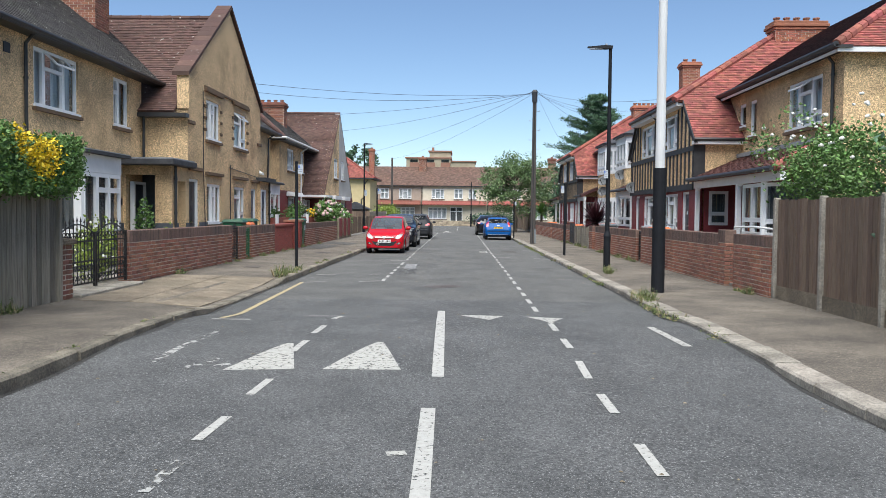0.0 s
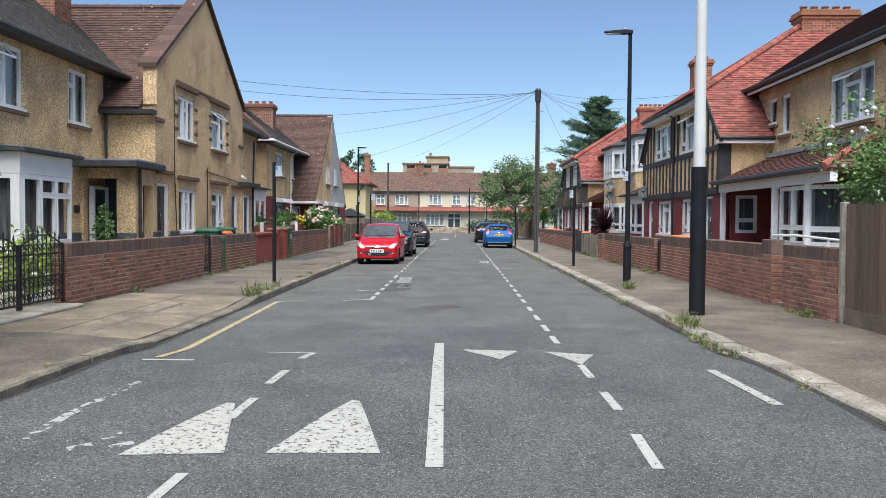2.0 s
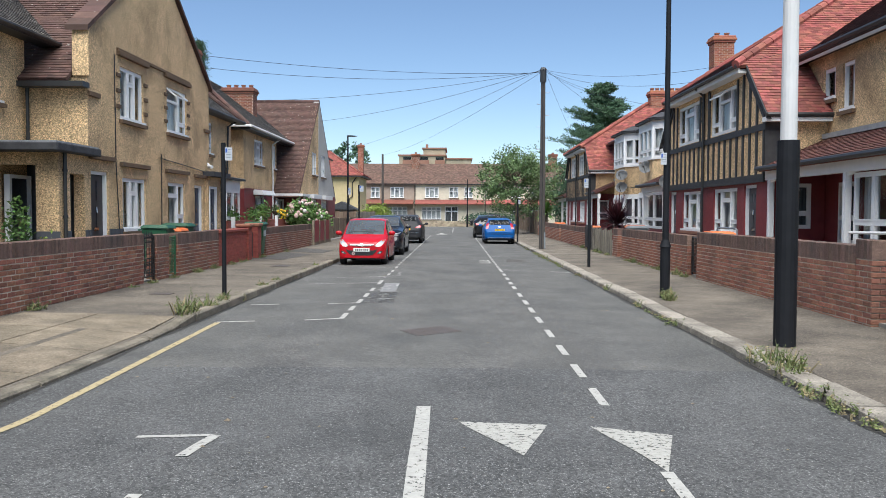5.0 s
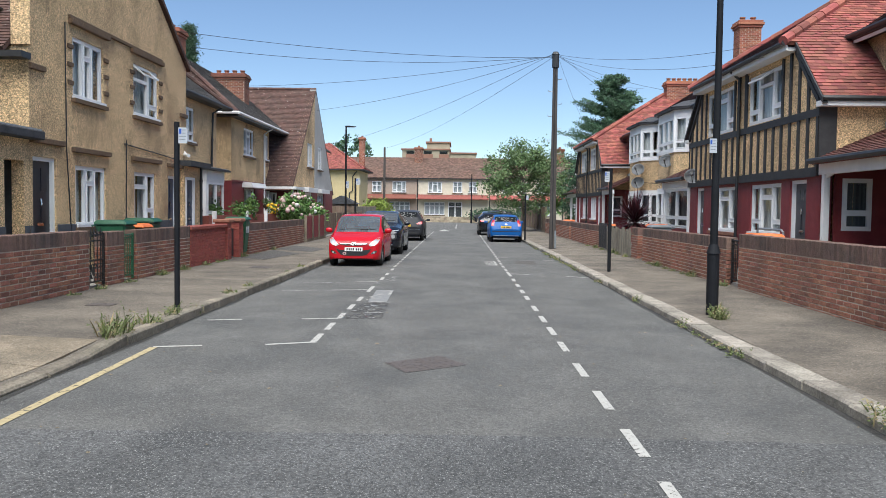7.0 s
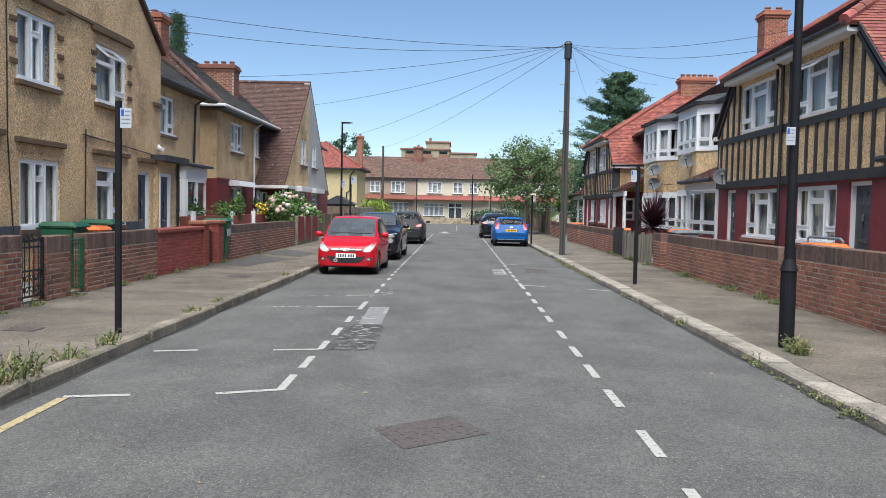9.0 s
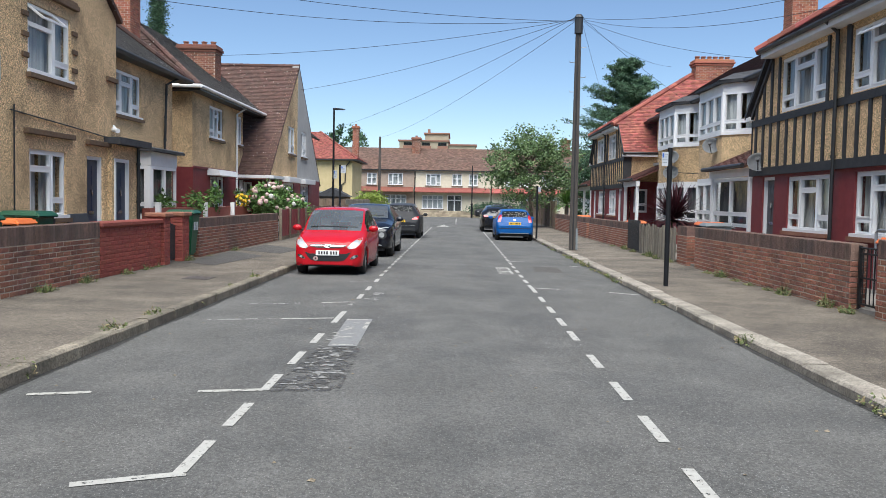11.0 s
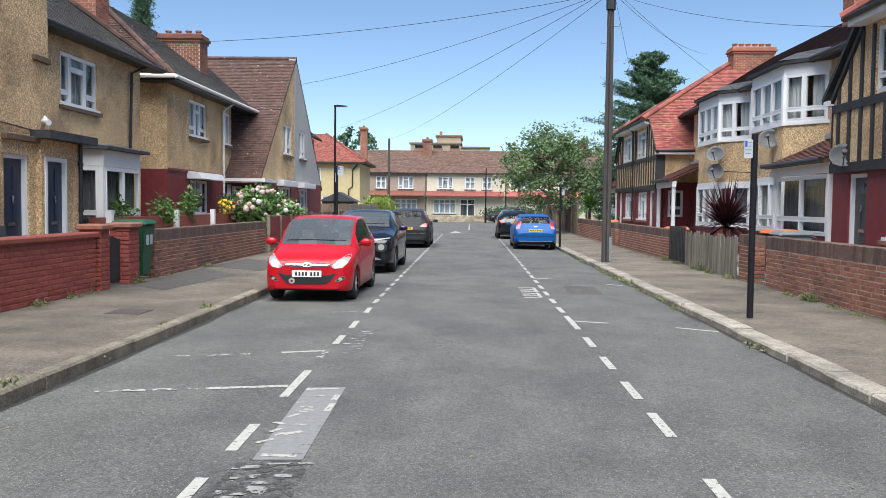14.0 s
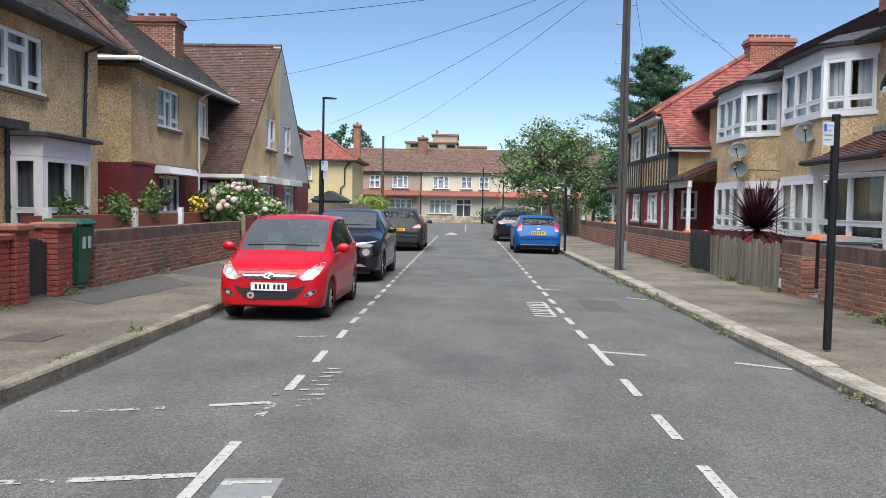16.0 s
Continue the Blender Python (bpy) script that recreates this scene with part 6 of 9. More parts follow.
chimney(r4, 9.9, 10.7, 62.0, 62.9, 6.0, 7.35, 2, M["brick_orange"])

# unseen walls and floors, added to block daylight behind the windows
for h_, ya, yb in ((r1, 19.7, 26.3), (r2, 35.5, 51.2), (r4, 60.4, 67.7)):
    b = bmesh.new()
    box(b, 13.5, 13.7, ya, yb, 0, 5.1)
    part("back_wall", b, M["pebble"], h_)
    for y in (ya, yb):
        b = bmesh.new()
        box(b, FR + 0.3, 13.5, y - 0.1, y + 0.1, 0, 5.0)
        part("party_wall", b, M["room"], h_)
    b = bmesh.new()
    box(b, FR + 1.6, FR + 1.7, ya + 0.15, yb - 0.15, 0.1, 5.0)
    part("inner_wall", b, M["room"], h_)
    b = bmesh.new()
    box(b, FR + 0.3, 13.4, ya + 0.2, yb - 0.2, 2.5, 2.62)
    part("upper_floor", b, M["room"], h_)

# ---------------------------------------------------------------- the far end
YF = 103.0
pf = facing_y(YF, -1)
far_x = [-20.5, -12.6, -4.75, 3.1, 11.0, 19.0]
far_m = [M["cream2"], M["pinkish"], M["cream2"], M["cream2"], M["pinkish"]]
for i, m_ in enumerate(far_m):
    x0, x1 = far_x[i], far_x[i + 1]
    hf = thing("house", ((x0 + x1) / 2, YF, 0), ("pale cream" if m_ is not M["pinkish"] else "taupe beige") + " rendered terraced house across the end road", "house", "terrace at the end")
    flip = i % 2 == 0
    q = lambda a, b: (x0 + a, x0 + b) if flip else (x1 - b, x1 - a)
    up = [(*q(1.2, 2.7), 3.15, 4.35), (*q(3.9, 4.9), 3.15, 4.35), (*q(5.6, 6.5), 3.15, 4.35)]
    dn = [(*q(0.8, 3.0), 0.75, 2.15), (*q(3.4, 4.9), 0.05, 2.2)]
    wall("wall", hf, pf, [(-0.2, x0, x1 - 0.01), (4.75, x0, x1 - 0.01)], up + dn, m_, 0.25)
    for w_ in up:
        window(hf, pf, *w_, [(0.5, [0.6]), (0.5, [0.6])] if w_[1] - w_[0] < 1.2 else THREE)
    window(hf, pf, *dn[0], [(0.25, [0.7])] * 4)
    window(hf, pf, *dn[1], [(0.5, [0.75]), (0.5, [0.75])], sill=False, curtain="dark")
    b = bmesh.new()
    prism(b, [(x0 + 0.1, YF - 0.9, 2.42), (x1 - 0.1, YF - 0.9, 2.42), (x1 - 0.1, YF, 2.42), (x0 + 0.1, YF, 2.42)], [(x0 + 0.1, YF - 0.9, 2.5), (x1 - 0.1, YF - 0.9, 2.5), (x1 - 0.1, YF, 2.95), (x0 + 0.1, YF, 2.95)])
    part("canopy", b, M["tile_red"], hf)
    b = bmesh.new()
    box(b, x0, x1 - 0.02, YF - 0.35, YF - 0.28, 4.62, 4.74)
    part("gutter", b, M["gutter_black"], hf)
    b = bmesh.new()
    box(b, x0, x1 - 0.02, YF - 0.28, YF, 4.66, 4.72)
    part("soffit", b, M["black_timber"], hf)
    tiled(hf, (x0, YF - 0.35, 4.72), (x1 - 0.01, YF - 0.35, 4.72), (x1 - 0.01, YF + 3.6, 7.15), (x0, YF + 3.6, 7.15), M["tile_far"], gauge=0.16, width=0.25)
    pipe(hf, [(x0 + 0.06, YF - 0.06, 4.6), (x0 + 0.06, YF - 0.06, 0)], 0.05)
    b = bmesh.new()
    box(b, x0, x1 - 0.02, YF + 7, YF + 7.2, 0, 4.7)
    part("back_wall", b, m_, hf)
    if i in (1, 3):
        chimney(hf, x1 - 0.45, x1 + 0.45, YF + 2.6, YF + 3.6, 6.0, 8.3, 4, M["brick"])
    # low stone front wall with separate stones
    fw = thing("garden_wall", ((x0 + x1) / 2, YF - 2.6, 0), "low crazed stone garden wall", "garden wall")
    b = bmesh.new()
    box(b, x0, x1 - 1.2, YF - 2.75, YF - 2.5, -0.1, 0.6)
    part("wall_core", b, M["mortar"], fw)
    verts, faces = [], []
    rr = random.Random(i)
    for row in range(4):
        xx = x0
        while xx < x1 - 1.3:
            w_ = rr.uniform(0.2, 0.45)
            k = len(verts)
            for dx, dz in ((0.01, 0.01), (w_ - 0.01, 0.015), (w_ - 0.02, 0.16), (0.015, 0.155)):
                verts.append((min(xx + dx, x1 - 1.2), YF - 2.775, -0.1 + row * 0.175 + dz))
            for dx, dz in ((0, 0), (w_, 0), (w_, 0.175), (0, 0.175)):
                verts.append((min(xx + dx, x1 - 1.2), YF - 2.75, -0.1 + row * 0.175 + dz))
            faces += [(k, k + 1, k + 2, k + 3), (k, k + 4, k + 5, k + 1), (k + 1, k + 5, k + 6, k + 2), (k + 2, k + 6, k + 7, k + 3), (k + 3, k + 7, k + 4, k)]
            xx += w_
    mesh_ob("stones", verts, faces, M["stone"], fw, kind="stuff")

# yellow house at the corner
hy = thing("house", (-11, 90, 0), "yellow rendered corner house with a red hipped roof", "house")
x0, x1, y0, y1 = -17.0, -9.3, 88.0, 95.0
wall("wall", hy, facing_y(y0, -1), [(0, x0, x1), (4.85, x0, x1)], [(-13.6, -12.5, 3.4, 4.5), (-12.4, -10.9, 1.0, 2.2)], M["yellow"])
wall("wall", hy, facing_x(x1, 1), [(0, y0 + 0.25, y1), (4.85, y0 + 0.25, y1)], [], M["yellow"])
window(hy, facing_y(y0, -1), -13.6, -12.5, 3.4, 4.5, TWO)
window(hy, facing_y(y0, -1), -12.4, -10.9, 1.0, 2.2, THREE)
b = bmesh.new()
box(b, x0 - 0.4, x1 + 0.5, y0 - 0.5, y1 + 0.4, 4.85, 4.97)
part("eave_board", b, M["black_timber"], hy)
tiled(hy, (x0 - 0.4, y0 - 0.5, 4.97), (x1 + 0.5, y0 - 0.5, 4.97), (-12.6, 91.2, 7.5), (-14.0, 91.2, 7.5), M["tile_red"])
tiled(hy, (x1 + 0.5, y0 - 0.5, 4.97), (x1 + 0.5, y1 + 0.4, 4.97), (-12.6, 91.6, 7.5), (-12.6, 91.2, 7.5), M["tile_red"])
ridge(hy, (x1 + 0.5, y0 - 0.5, 5.0), (-12.6, 91.2, 7.52), M["tile_red"])
chimney(hy, -10.2, -9.65, 95.2, 95.9, 0, 8.5, 1, M["brick_orange"])
pipe(hy, [(-9.5, 87.9, 4.8), (-9.9, 87.93, 4.3), (-9.9, 87.93, 3.0), (-10.2, 87.93, 2.8), (-10.2, 87.93, 0.2)], 0.05)
wf = thing("side_fence", (-9, 80, 0), "weathered grey timber panel fence", "fence")
for i in range(30):
    b = bmesh.new()
    box(b, -14.5 + i * 0.25, -14.26 + i * 0.25, 79.98, 80.02, -0.06, 1.55 + 0.03 * (i % 3))
    part("board", b, M["fence_brown"], wf)
for i in range(56):
    b = bmesh.new()
    box(b, -7.02, -6.98, 66.2 + i * 0.25, 66.44 + i * 0.25, -0.06, 1.5 + 0.03 * (i % 3))
    part("board", b, M["fence_grey"], wf)
sh = thing("shed", (-10, 82, 0), "small dark timber garden shed", "shed")
b = bmesh.new()
box(b, -11.2, -8.8, 81, 83, 0, 1.75)
part("body", b, M["fence_brown"], sh)
b = bmesh.new()
prism(b, [(-11.4, 80.8, 1.75), (-8.6, 80.8, 1.75), (-10, 80.8, 2.45)], [(-11.4, 83.2, 1.75), (-8.6, 83.2, 1.75), (-10, 83.2, 2.45)])
part("roof", b, M["felt"], sh)

# block of flats behind
fb = thing("apartment_block", (-5, 150, 0), "tall yellow and red brick block of flats far off", "apartment block")
for a, b_, z, dz in ((-9.6, -1.9, 10.9, 0), (-1.85, 2.4, 10.35, 0.3), (-5.6, -1.9, 12.1, 0.6)):
    b = bmesh.new()
    box(b, a, b_, 150 + dz, 160, 0, z)
    part("wall", b, M["flats"], fb)
    b = bmesh.new()
    box(b, a - 0.2, b_ + 0.2, 149.8 + dz, 160.2, z, z + 0.22)
    part("roof_edge", b, M["flats_dark"], fb)
for i, a in enumerate((-9.0, -6.2, -3.6)):
    b = bmesh.new()
    box(b, a, a + 1.6, 149.7, 149.99, 9.4, 10.2)
    part("balcony", b, M["flats_dark"], fb)
    b = bmesh.new()
    box(b, a + 0.1, a + 1.4, 149.9, 149.985, 10.25, 10.7)
    part("window", b, M["car_glass"], fb)
b = bmesh.new()
box(b, -5.2, -4.8, 151, 152, 12.1, 12.9)
part("vent", b, M["flats_dark"], fb)

# ---------------------------------------------------------------- garden walls, fences, gates
def brick_mesh(name, length, material, seed):
    r = random.Random(seed)
    b = bmesh.new()
    c, h, d = 0.005, 0.061, 0.05
    j = lambda: r.uniform(-0.002, 0.002)
    back = [(0, 0, 0), (length, 0, 0), (length, 0, h), (0, 0, h)]
    mid = [(0 + j(), d - c, 0 + j()), (length + j(), d - c, j()), (length + j(), d - c, h + j()), (j(), d - c, h + j())]
    front = [(c, d, c), (length - c, d + j(), c), (length - c, d, h - c), (c, d + j(), h - c)]
    rings = [[b.verts.new(p) for p in q] for q in (back, mid, front)]
    for p, q in zip(rings, rings[1:]):
        for k in range(4):
            b.faces.new((p[k], p[(k + 1) % 4], q[(k + 1) % 4], q[k]))
    b.faces.new(rings[2])
    bmesh.ops.recalc_face_normals(b, faces=b.faces)
    me = bpy.data.meshes.new(name)
    b.to_mesh(me)
    b.free()
    me.materials.append(material)
    return me


BRICKS = {}


def bricks_for(material):
    if material.name not in BRICKS:
        BRICKS[material.name] = ([brick_mesh("brick", 0.21, material, s) for s in range(4)], [brick_mesh("brick", 0.1025, material, s + 9) for s in range(3)])
    return BRICKS[material.name]


def brick_wall(name, label, x, sign, y0, y1, z0, z1, material, loose=300, coping="edge", thick=0.22, end=True, mortar=None, category="garden wall", coping_mat=None):
    """A brick garden wall whose street face lies at x and looks towards sign; its nearest bricks are single parts."""
    w = thing(name, (x, y0, z0), label, category, "garden walls")
    xb = x - sign * thick
    b = bmesh.new()
    box(b, min(x - sign * 0.001, xb), max(x - sign * 0.001, xb), y0 + 0.012, y1 - 0.012, z0 - 0.12, z1 - 0.11)
    part("wall_core", b, mortar or M["mortar"], w)
    full, half = bricks_for(material)
    rr = random.Random(int(y0 * 10))
    turn = Matrix.Rotation(radians(-90 * sign), 4, "Z") if sign > 0 else Matrix.Rotation(radians(90), 4, "Z")
    cap = 0.222 if coping == "edge" else 0.11
    rows = int(round((z1 - cap - z0) / 0.075))
    rest_v, rest_f, count = [], [], 0

    def lay(me, m):
        nonlocal count
        if count < loose:
            ob = new("brick", me)
            ob.parent = w
            ob.matrix_basis = m
            count += 1
        else:
            k = len(rest_v)
            rest_v.extend([m @ v.co for v in me.vertices])
            rest_f.extend([tuple(k + i for i in p.vertices) for p in me.polygons])

    places = []
    for r in range(-1, rows):
        z = r * 0.075 + 0.004
        s = y0 + (0.0 if r % 2 else -0.1125)
        while s < y1 - 0.05:
            e = min(s + 0.215, y1)
            st = max(s, y0)
            kind = full if e - st > 0.2 else half
            if e - st > 0.03:
                places.append((st, z, kind, e - st - (0.0 if kind is full else 0.008), 1.0 if kind is full else (e - st - 0.008) / 0.1025))
            s += 0.225
    for st, z, kind, ln, grow in sorted(places, key=lambda q: q[0]):
        me = rr.choice(kind)
        jx = rr.uniform(-0.003, 0.003)
        # mesh x runs along the wall, mesh y is its outward depth
        if sign > 0:
            m = Matrix.Translation((-0.044 + jx, st - y0 + ln, z)) @ Matrix.Rotation(radians(-90), 4, "Z") @ Matrix.Diagonal((grow, 1, 1, 1))
        else:
            m = Matrix.Translation((0.044 + jx, st - y0, z)) @ Matrix.Rotation(radians(90), 4, "Z") @ Matrix.Diagonal((grow, 1, 1, 1))
        lay(me, m)
    if end:
        lo = min(0, -sign * thick)
        for r in range(-1, rows):
            off = 0.0
            for k in range(2 if r % 2 else 1):
                me = half[r % 3] if r % 2 else full[r % 4]
                lay(me, Matrix.Translation((lo + thick - 0.002 - k * 0.1125, 0.044, r * 0.075 + 0.004)) @ Matrix.Rotation(radians(180), 4, "Z"))
    if rest_v:
        mesh_ob("brickwork", [v + V((x, y0, z0)) for v in rest_v], rest_f, material, w, kind="stuff")
    if coping == "edge":
        verts, faces = [], []
        s = y0
        cm = coping_mat or M["coping"]
        cx0, cx1 = min(x + sign * 0.004, xb), max(x + sign * 0.004, xb)
        while s < y1 - 0.02:
            e = min(s + 0.066, y1)
            h = z1 + rr.uniform(-0.004, 0.004)
            k = len(verts)
            c = 0.008
            for zz, i in ((z0 + rows * 0.075 + 0.006, 0), (h - c, 0), (h, c)):
                verts += [(cx0 + i, s + i * 0.5, zz), (cx1 - i, s + i * 0.5, zz), (cx1 - i, e - i * 0.5, zz), (cx0 + i, e - i * 0.5, zz)]
            for q in (0, 4):
                faces += [tuple(k + q + a for a in f) for f in ((0, 1, 5, 4), (1, 2, 6, 5), (2, 3, 7, 6), (3, 0, 4, 7))]
            faces.append((k + 8, k + 9, k + 10, k + 11))
            s += 0.075
        mesh_ob("coping", verts, faces, cm, w, kind="stuff")
    elif coping == "slab":
        b = bmesh.new()
        box(b, min(x + sign * 0.05, xb - sign * 0.05), max(x + sign * 0.05, xb - sign * 0.05), y0 - 0.05, y1 + 0.05, z1 - 0.11, z1 - 0.02)
        bmesh.ops.bevel(b, geom=b.edges, offset=0.02, segments=1, affect="EDGES")
        part("coping", b, coping_mat or M["concrete"], w)
    return w


ZP = 0.13
brick_wall("gate_pier", "red-brown brick gate pier beside the timber fence", WL + 0.2, 1, 13.2, 13.55, ZP, 1.06, M["brick"], 60, "slab", 0.34)
brick_wall("garden_wall", "weathered red-brown brick garden wall with brick-on-edge coping", WL, 1, 16.3, 23.42, ZP, 1.1, M["brick"], 300)
brick_wall("gate_pier", "brick gate pier between two iron gates", WL, 1, 24.12, 24.88, ZP, 1.06, M["brick"], 80)
brick_wall("garden_wall", "low red-brown brick garden wall in front of the bins", WL, 1, 25.46, 28.68, ZP, 1.06, M["brick"], 250)
brick_wall("garden_wall", "brick garden wall painted brick red", WL, 1, 28.71, 31.6, ZP, 1.08, M["brick_red"], 250, "slab", mortar=M["brick_red"], coping_mat=M["brick_red"])
brick_wall("gate_pier", "painted red brick gate pier with a flat cap", WL + 0.06, 1, 31.63, 31.98, ZP, 1.2, M["brick_red"], 70, "slab", 0.34, mortar=M["brick_red"], coping_mat=M["terracotta"])
brick_wall("gate_pier", "painted red brick gate pier with a flat cap", WL + 0.06, 1, 32.76, 33.22, ZP, 1.2, M["brick_red"], 90, "slab", 0.34, mortar=M["brick_red"], coping_mat=M["terracotta"])
brick_wall("garden_wall", "long weathered brick garden wall", WL, 1, 34.1, 42.8, ZP, 1.03, M["brick"], 300)
brick_wall("garden_wall", "low brick garden wall beside the pale timber fence", WR, -1, 15.3, 17.27, 0.12, 1.14, M["brick_east"], 150)
brick_wall("gate_pier", "orange brick gate pier at the end of the wall", WR, -1, 17.8, 18.24, 0.12, 1.2, M["brick_east"], 80)
brick_wall("garden_wall", "long orange-brown brick garden wall", WR, -1, 18.25, 25.75, 0.12, 1.12, M["brick_east"], 300, end=False)
brick_wall("garden_wall", "long dark red brick garden wall", WR, -1, 26.5, 34.3, 0.12, 1.03, M["brick_east"], 300)
brick_wall("gate_pier", "brick gate pier beside the pale picket fence", WR, -1, 34.98, 35.88, 0.12, 1.02, M["brick_east"], 80)
brick_wall("garden_wall", "brick garden wall further along the street", WR, -1, 42.1, 50.2, 0.12, 0.95, M["brick_east"], 0)
brick_wall("garden_wall", "brick garden wall further along the street", WR, -1, 50.9, 62.5, 0.12, 0.95, M["brick_east"], 0)


def board_fence(name, label, x, y0, y1, z0, z1, material, posts, post_mat, sign, gravel=0.0, width=0.14):
    f = thing(name, (x, y0, z0), label, "fence")
    rr = random.Random(int(y0 * 7))
    y = y0
    while y < y1 - 0.02:
        e = min(y + width, y1)
        b = bmesh.new()
        jz = rr.uniform(-0.015, 0.015)
        prism(b, [(x, y + 0.003, z0 + gravel), (x + sign * 0.018, y + 0.003, z0 + gravel), (x + sign * 0.01, e, z0 + gravel), (x - sign * 0.004, e, z0 + gravel)],
              [(x, y + 0.003, z1 + jz), (x + sign * 0.018, y + 0.003, z1 + jz), (x + sign * 0.01, e, z1 + jz), (x - sign * 0.004, e, z1 + jz)])
        part("board", b, material, f)
        y += width - 0.008
    for k in range(posts):
        yy = y0 + (y1 - y0) * k / max(posts - 1, 1)
        b = bmesh.new()
        box(b, x - 0.05, x + 0.05 + 0.0, yy - 0.05, yy + 0.05, z0 - 0.1, z1 + 0.04)
        bmesh.ops.translate(b, verts=b.verts, vec=(sign * 0.02, 0, 0))
        bmesh.ops.bevel(b, geom=b.edges, offset=0.012, segments=1, affect="EDGES")
        part("post", b, post_mat, f)
    if gravel:
        b = bmesh.new()
        box(b, x - 0.03, x + 0.03, y0, y1, z0 - 0.1, z0 + gravel)
        part("gravel_board", b, M["concrete"], f)
    return f


board_fence("timber_fence", "tall weathered grey vertical board fence under the hedge", -5.98, 6.0, 13.1, ZP, 1.9, M["fence_grey"], 5, M["fence_grey"], 1)
board_fence("timber_fence", "brown vertical board fence with concrete posts and gravel boards", 5.28, 5.9, 15.2, 0.12, 1.75, M["fence_brown"], 6, M["kerb"], -1, 0.2)
board_fence("timber_fence", "tall dark brown board fence", 5.3, 63.0, 84.0, 0.1, 1.65, M["fence_brown"], 9, M["concrete"], -1, 0.1, 0.3)
board_fence("panel_fence", "maroon painted panel fence between white concrete posts", -6.12, 42.95, 47.6, ZP, 1.15, M["maroon"], 4, M["concrete"], 1, 0.12, 0.3)
board_fence("side_fence", "weathered timber fence along the pavement", -6.6, 50.0, 66.0, 0.1, 1.2, M["fence_brown"], 8, M["concrete"], 1, 0.1, 0.3)
# pale picket fence
pk = thing("picket_fence", (WR, 38, 0.12), "low weathered grey timber palisade fence", "fence")
rr = random.Random(5)
y = 36.0
while y < 40.1:
    b = bmesh.new()
    h = 0.95 + rr.uniform(-0.06, 0.04)
    lean = rr.uniform(-0.02, 0.02)
    prism(b, [(WR, y, 0.1), (WR - 0.02, y, 0.1), (WR - 0.02, y + 0.09, 0.1), (WR, y + 0.09, 0.1)], [(WR + lean, y + lean, h), (WR - 0.02 + lean, y + lean, h), (WR - 0.02 + lean, y + 0.09 + lean, h + rr.uniform(-0.02, 0.02)), (WR + lean, y + 0.09 + lean, h)])
    part("pale", b, M["fence_grey"], pk)
    y += 0.105
for z in (0.35, 0.78):
    b = bmesh.new()
    box(b, WR + 0.004, WR + 0.05, 36, 40.1, z, z + 0.07)
    part("rail", b, M["fence_grey"], pk)
dk = thing("slat_panel", (WR, 41, 0.12), "dark openwork slatted timber panel", "fence panel")
for i in range(12):
    b = bmesh.new()
    box(b, WR - 0.015, WR + 0.015, 40.25 + i * 0.15, 40.33 + i * 0.15, 0.15, 1.05)
    part("slat", b, M["black_timber"], dk)
for z in (0.3, 0.6, 0.9):
    b = bmesh.new()
    box(b, WR + 0.016, WR + 0.04, 40.2, 42.0, z, z + 0.06)
    part("rail", b, M["black_timber"], dk)


def scroll(b, pl, u, z, r, flip=1):
    pts = [pl.at(u + flip * (r * (1 - t / 16)) * math.cos(t * 0.55), 0, z + (r * (1 - t / 16)) * math.sin(t * 0.55)) for t in range(13)]
    tube(b, pts, 0.008, sides=4)


def iron_gate(name, label, pl, u0, u1, z0, z1, arch=0.0, n=8, finials=True, material=None, scrolls=True):
    g = thing(name, pl.at((u0 + u1) / 2, 0, z0), label, "gate")
    m_ = material or M["iron"]
    top = lambda u: z1 + arch * math.sin(math.pi * (u - u0) / (u1 - u0))
    for u in (u0 + 0.02, u1 - 0.02):
        b = bmesh.new()
        pl.box(b, u - 0.02, u + 0.02, -0.02, 0.02, z0, z1 + 0.03)
        part("stile", b, m_, g)
    for z in (z0 + 0.06, z0 + 0.42, z0 + 0.75):
        b = bmesh.new()
        pl.box(b, u0, u1, -0.012, 0.012, z, z + 0.025)
        part("rail", b, m_, g)
    b = bmesh.new()
    tube(b, [pl.at(u0 + (u1 - u0) * k / 12, 0, top(u0 + (u1 - u0) * k / 12)) for k in range(13)], 0.013, sides=6)
    part("top_rail", b, m_, g)
    for k in range(1, n):
        u = u0 + (u1 - u0) * k / n
        b = bmesh.new()
        tube(b, [pl.at(u, 0, z0 + 0.06), pl.at(u, 0, top(u) + (0.06 if finials else 0))], 0.009, sides=6)
        if finials:
            tube(b, [pl.at(u, 0, top(u) + 0.05), pl.at(u, 0, top(u) + 0.08), pl.at(u, 0, top(u) + 0.13)], 0.02, 0.002, sides=6)
        part("bar", b, m_, g)
    if scrolls:
        for k in range(n):
            u = u0 + (u1 - u0) * (k + 0.5) / n
            for z in (z0 + 0.16, z0 + 0.32, z0 + 0.86):
                b = bmesh.new()
                scroll(b, pl, u, z, 0.06, 1 if k % 2 else -1)
                part("scroll", b, m_, g)
    return g


gw = facing_x(WL - 0.05, 1)
iron_gate("iron_gate", "black wrought iron drive gate with scrolls and an arched top", gw, 13.6, 14.92, 0.2, 1.08, 0.16, 10)
iron_gate("iron_gate", "black wrought iron drive gate with scrolls and an arched top", gw, 14.94, 16.26, 0.2, 1.08, 0.16, 10)
iron_gate("iron_gate", "black wrought iron garden gate with spear finials", gw, 23.45, 24.1, 0.16, 1.02, 0.0, 5)
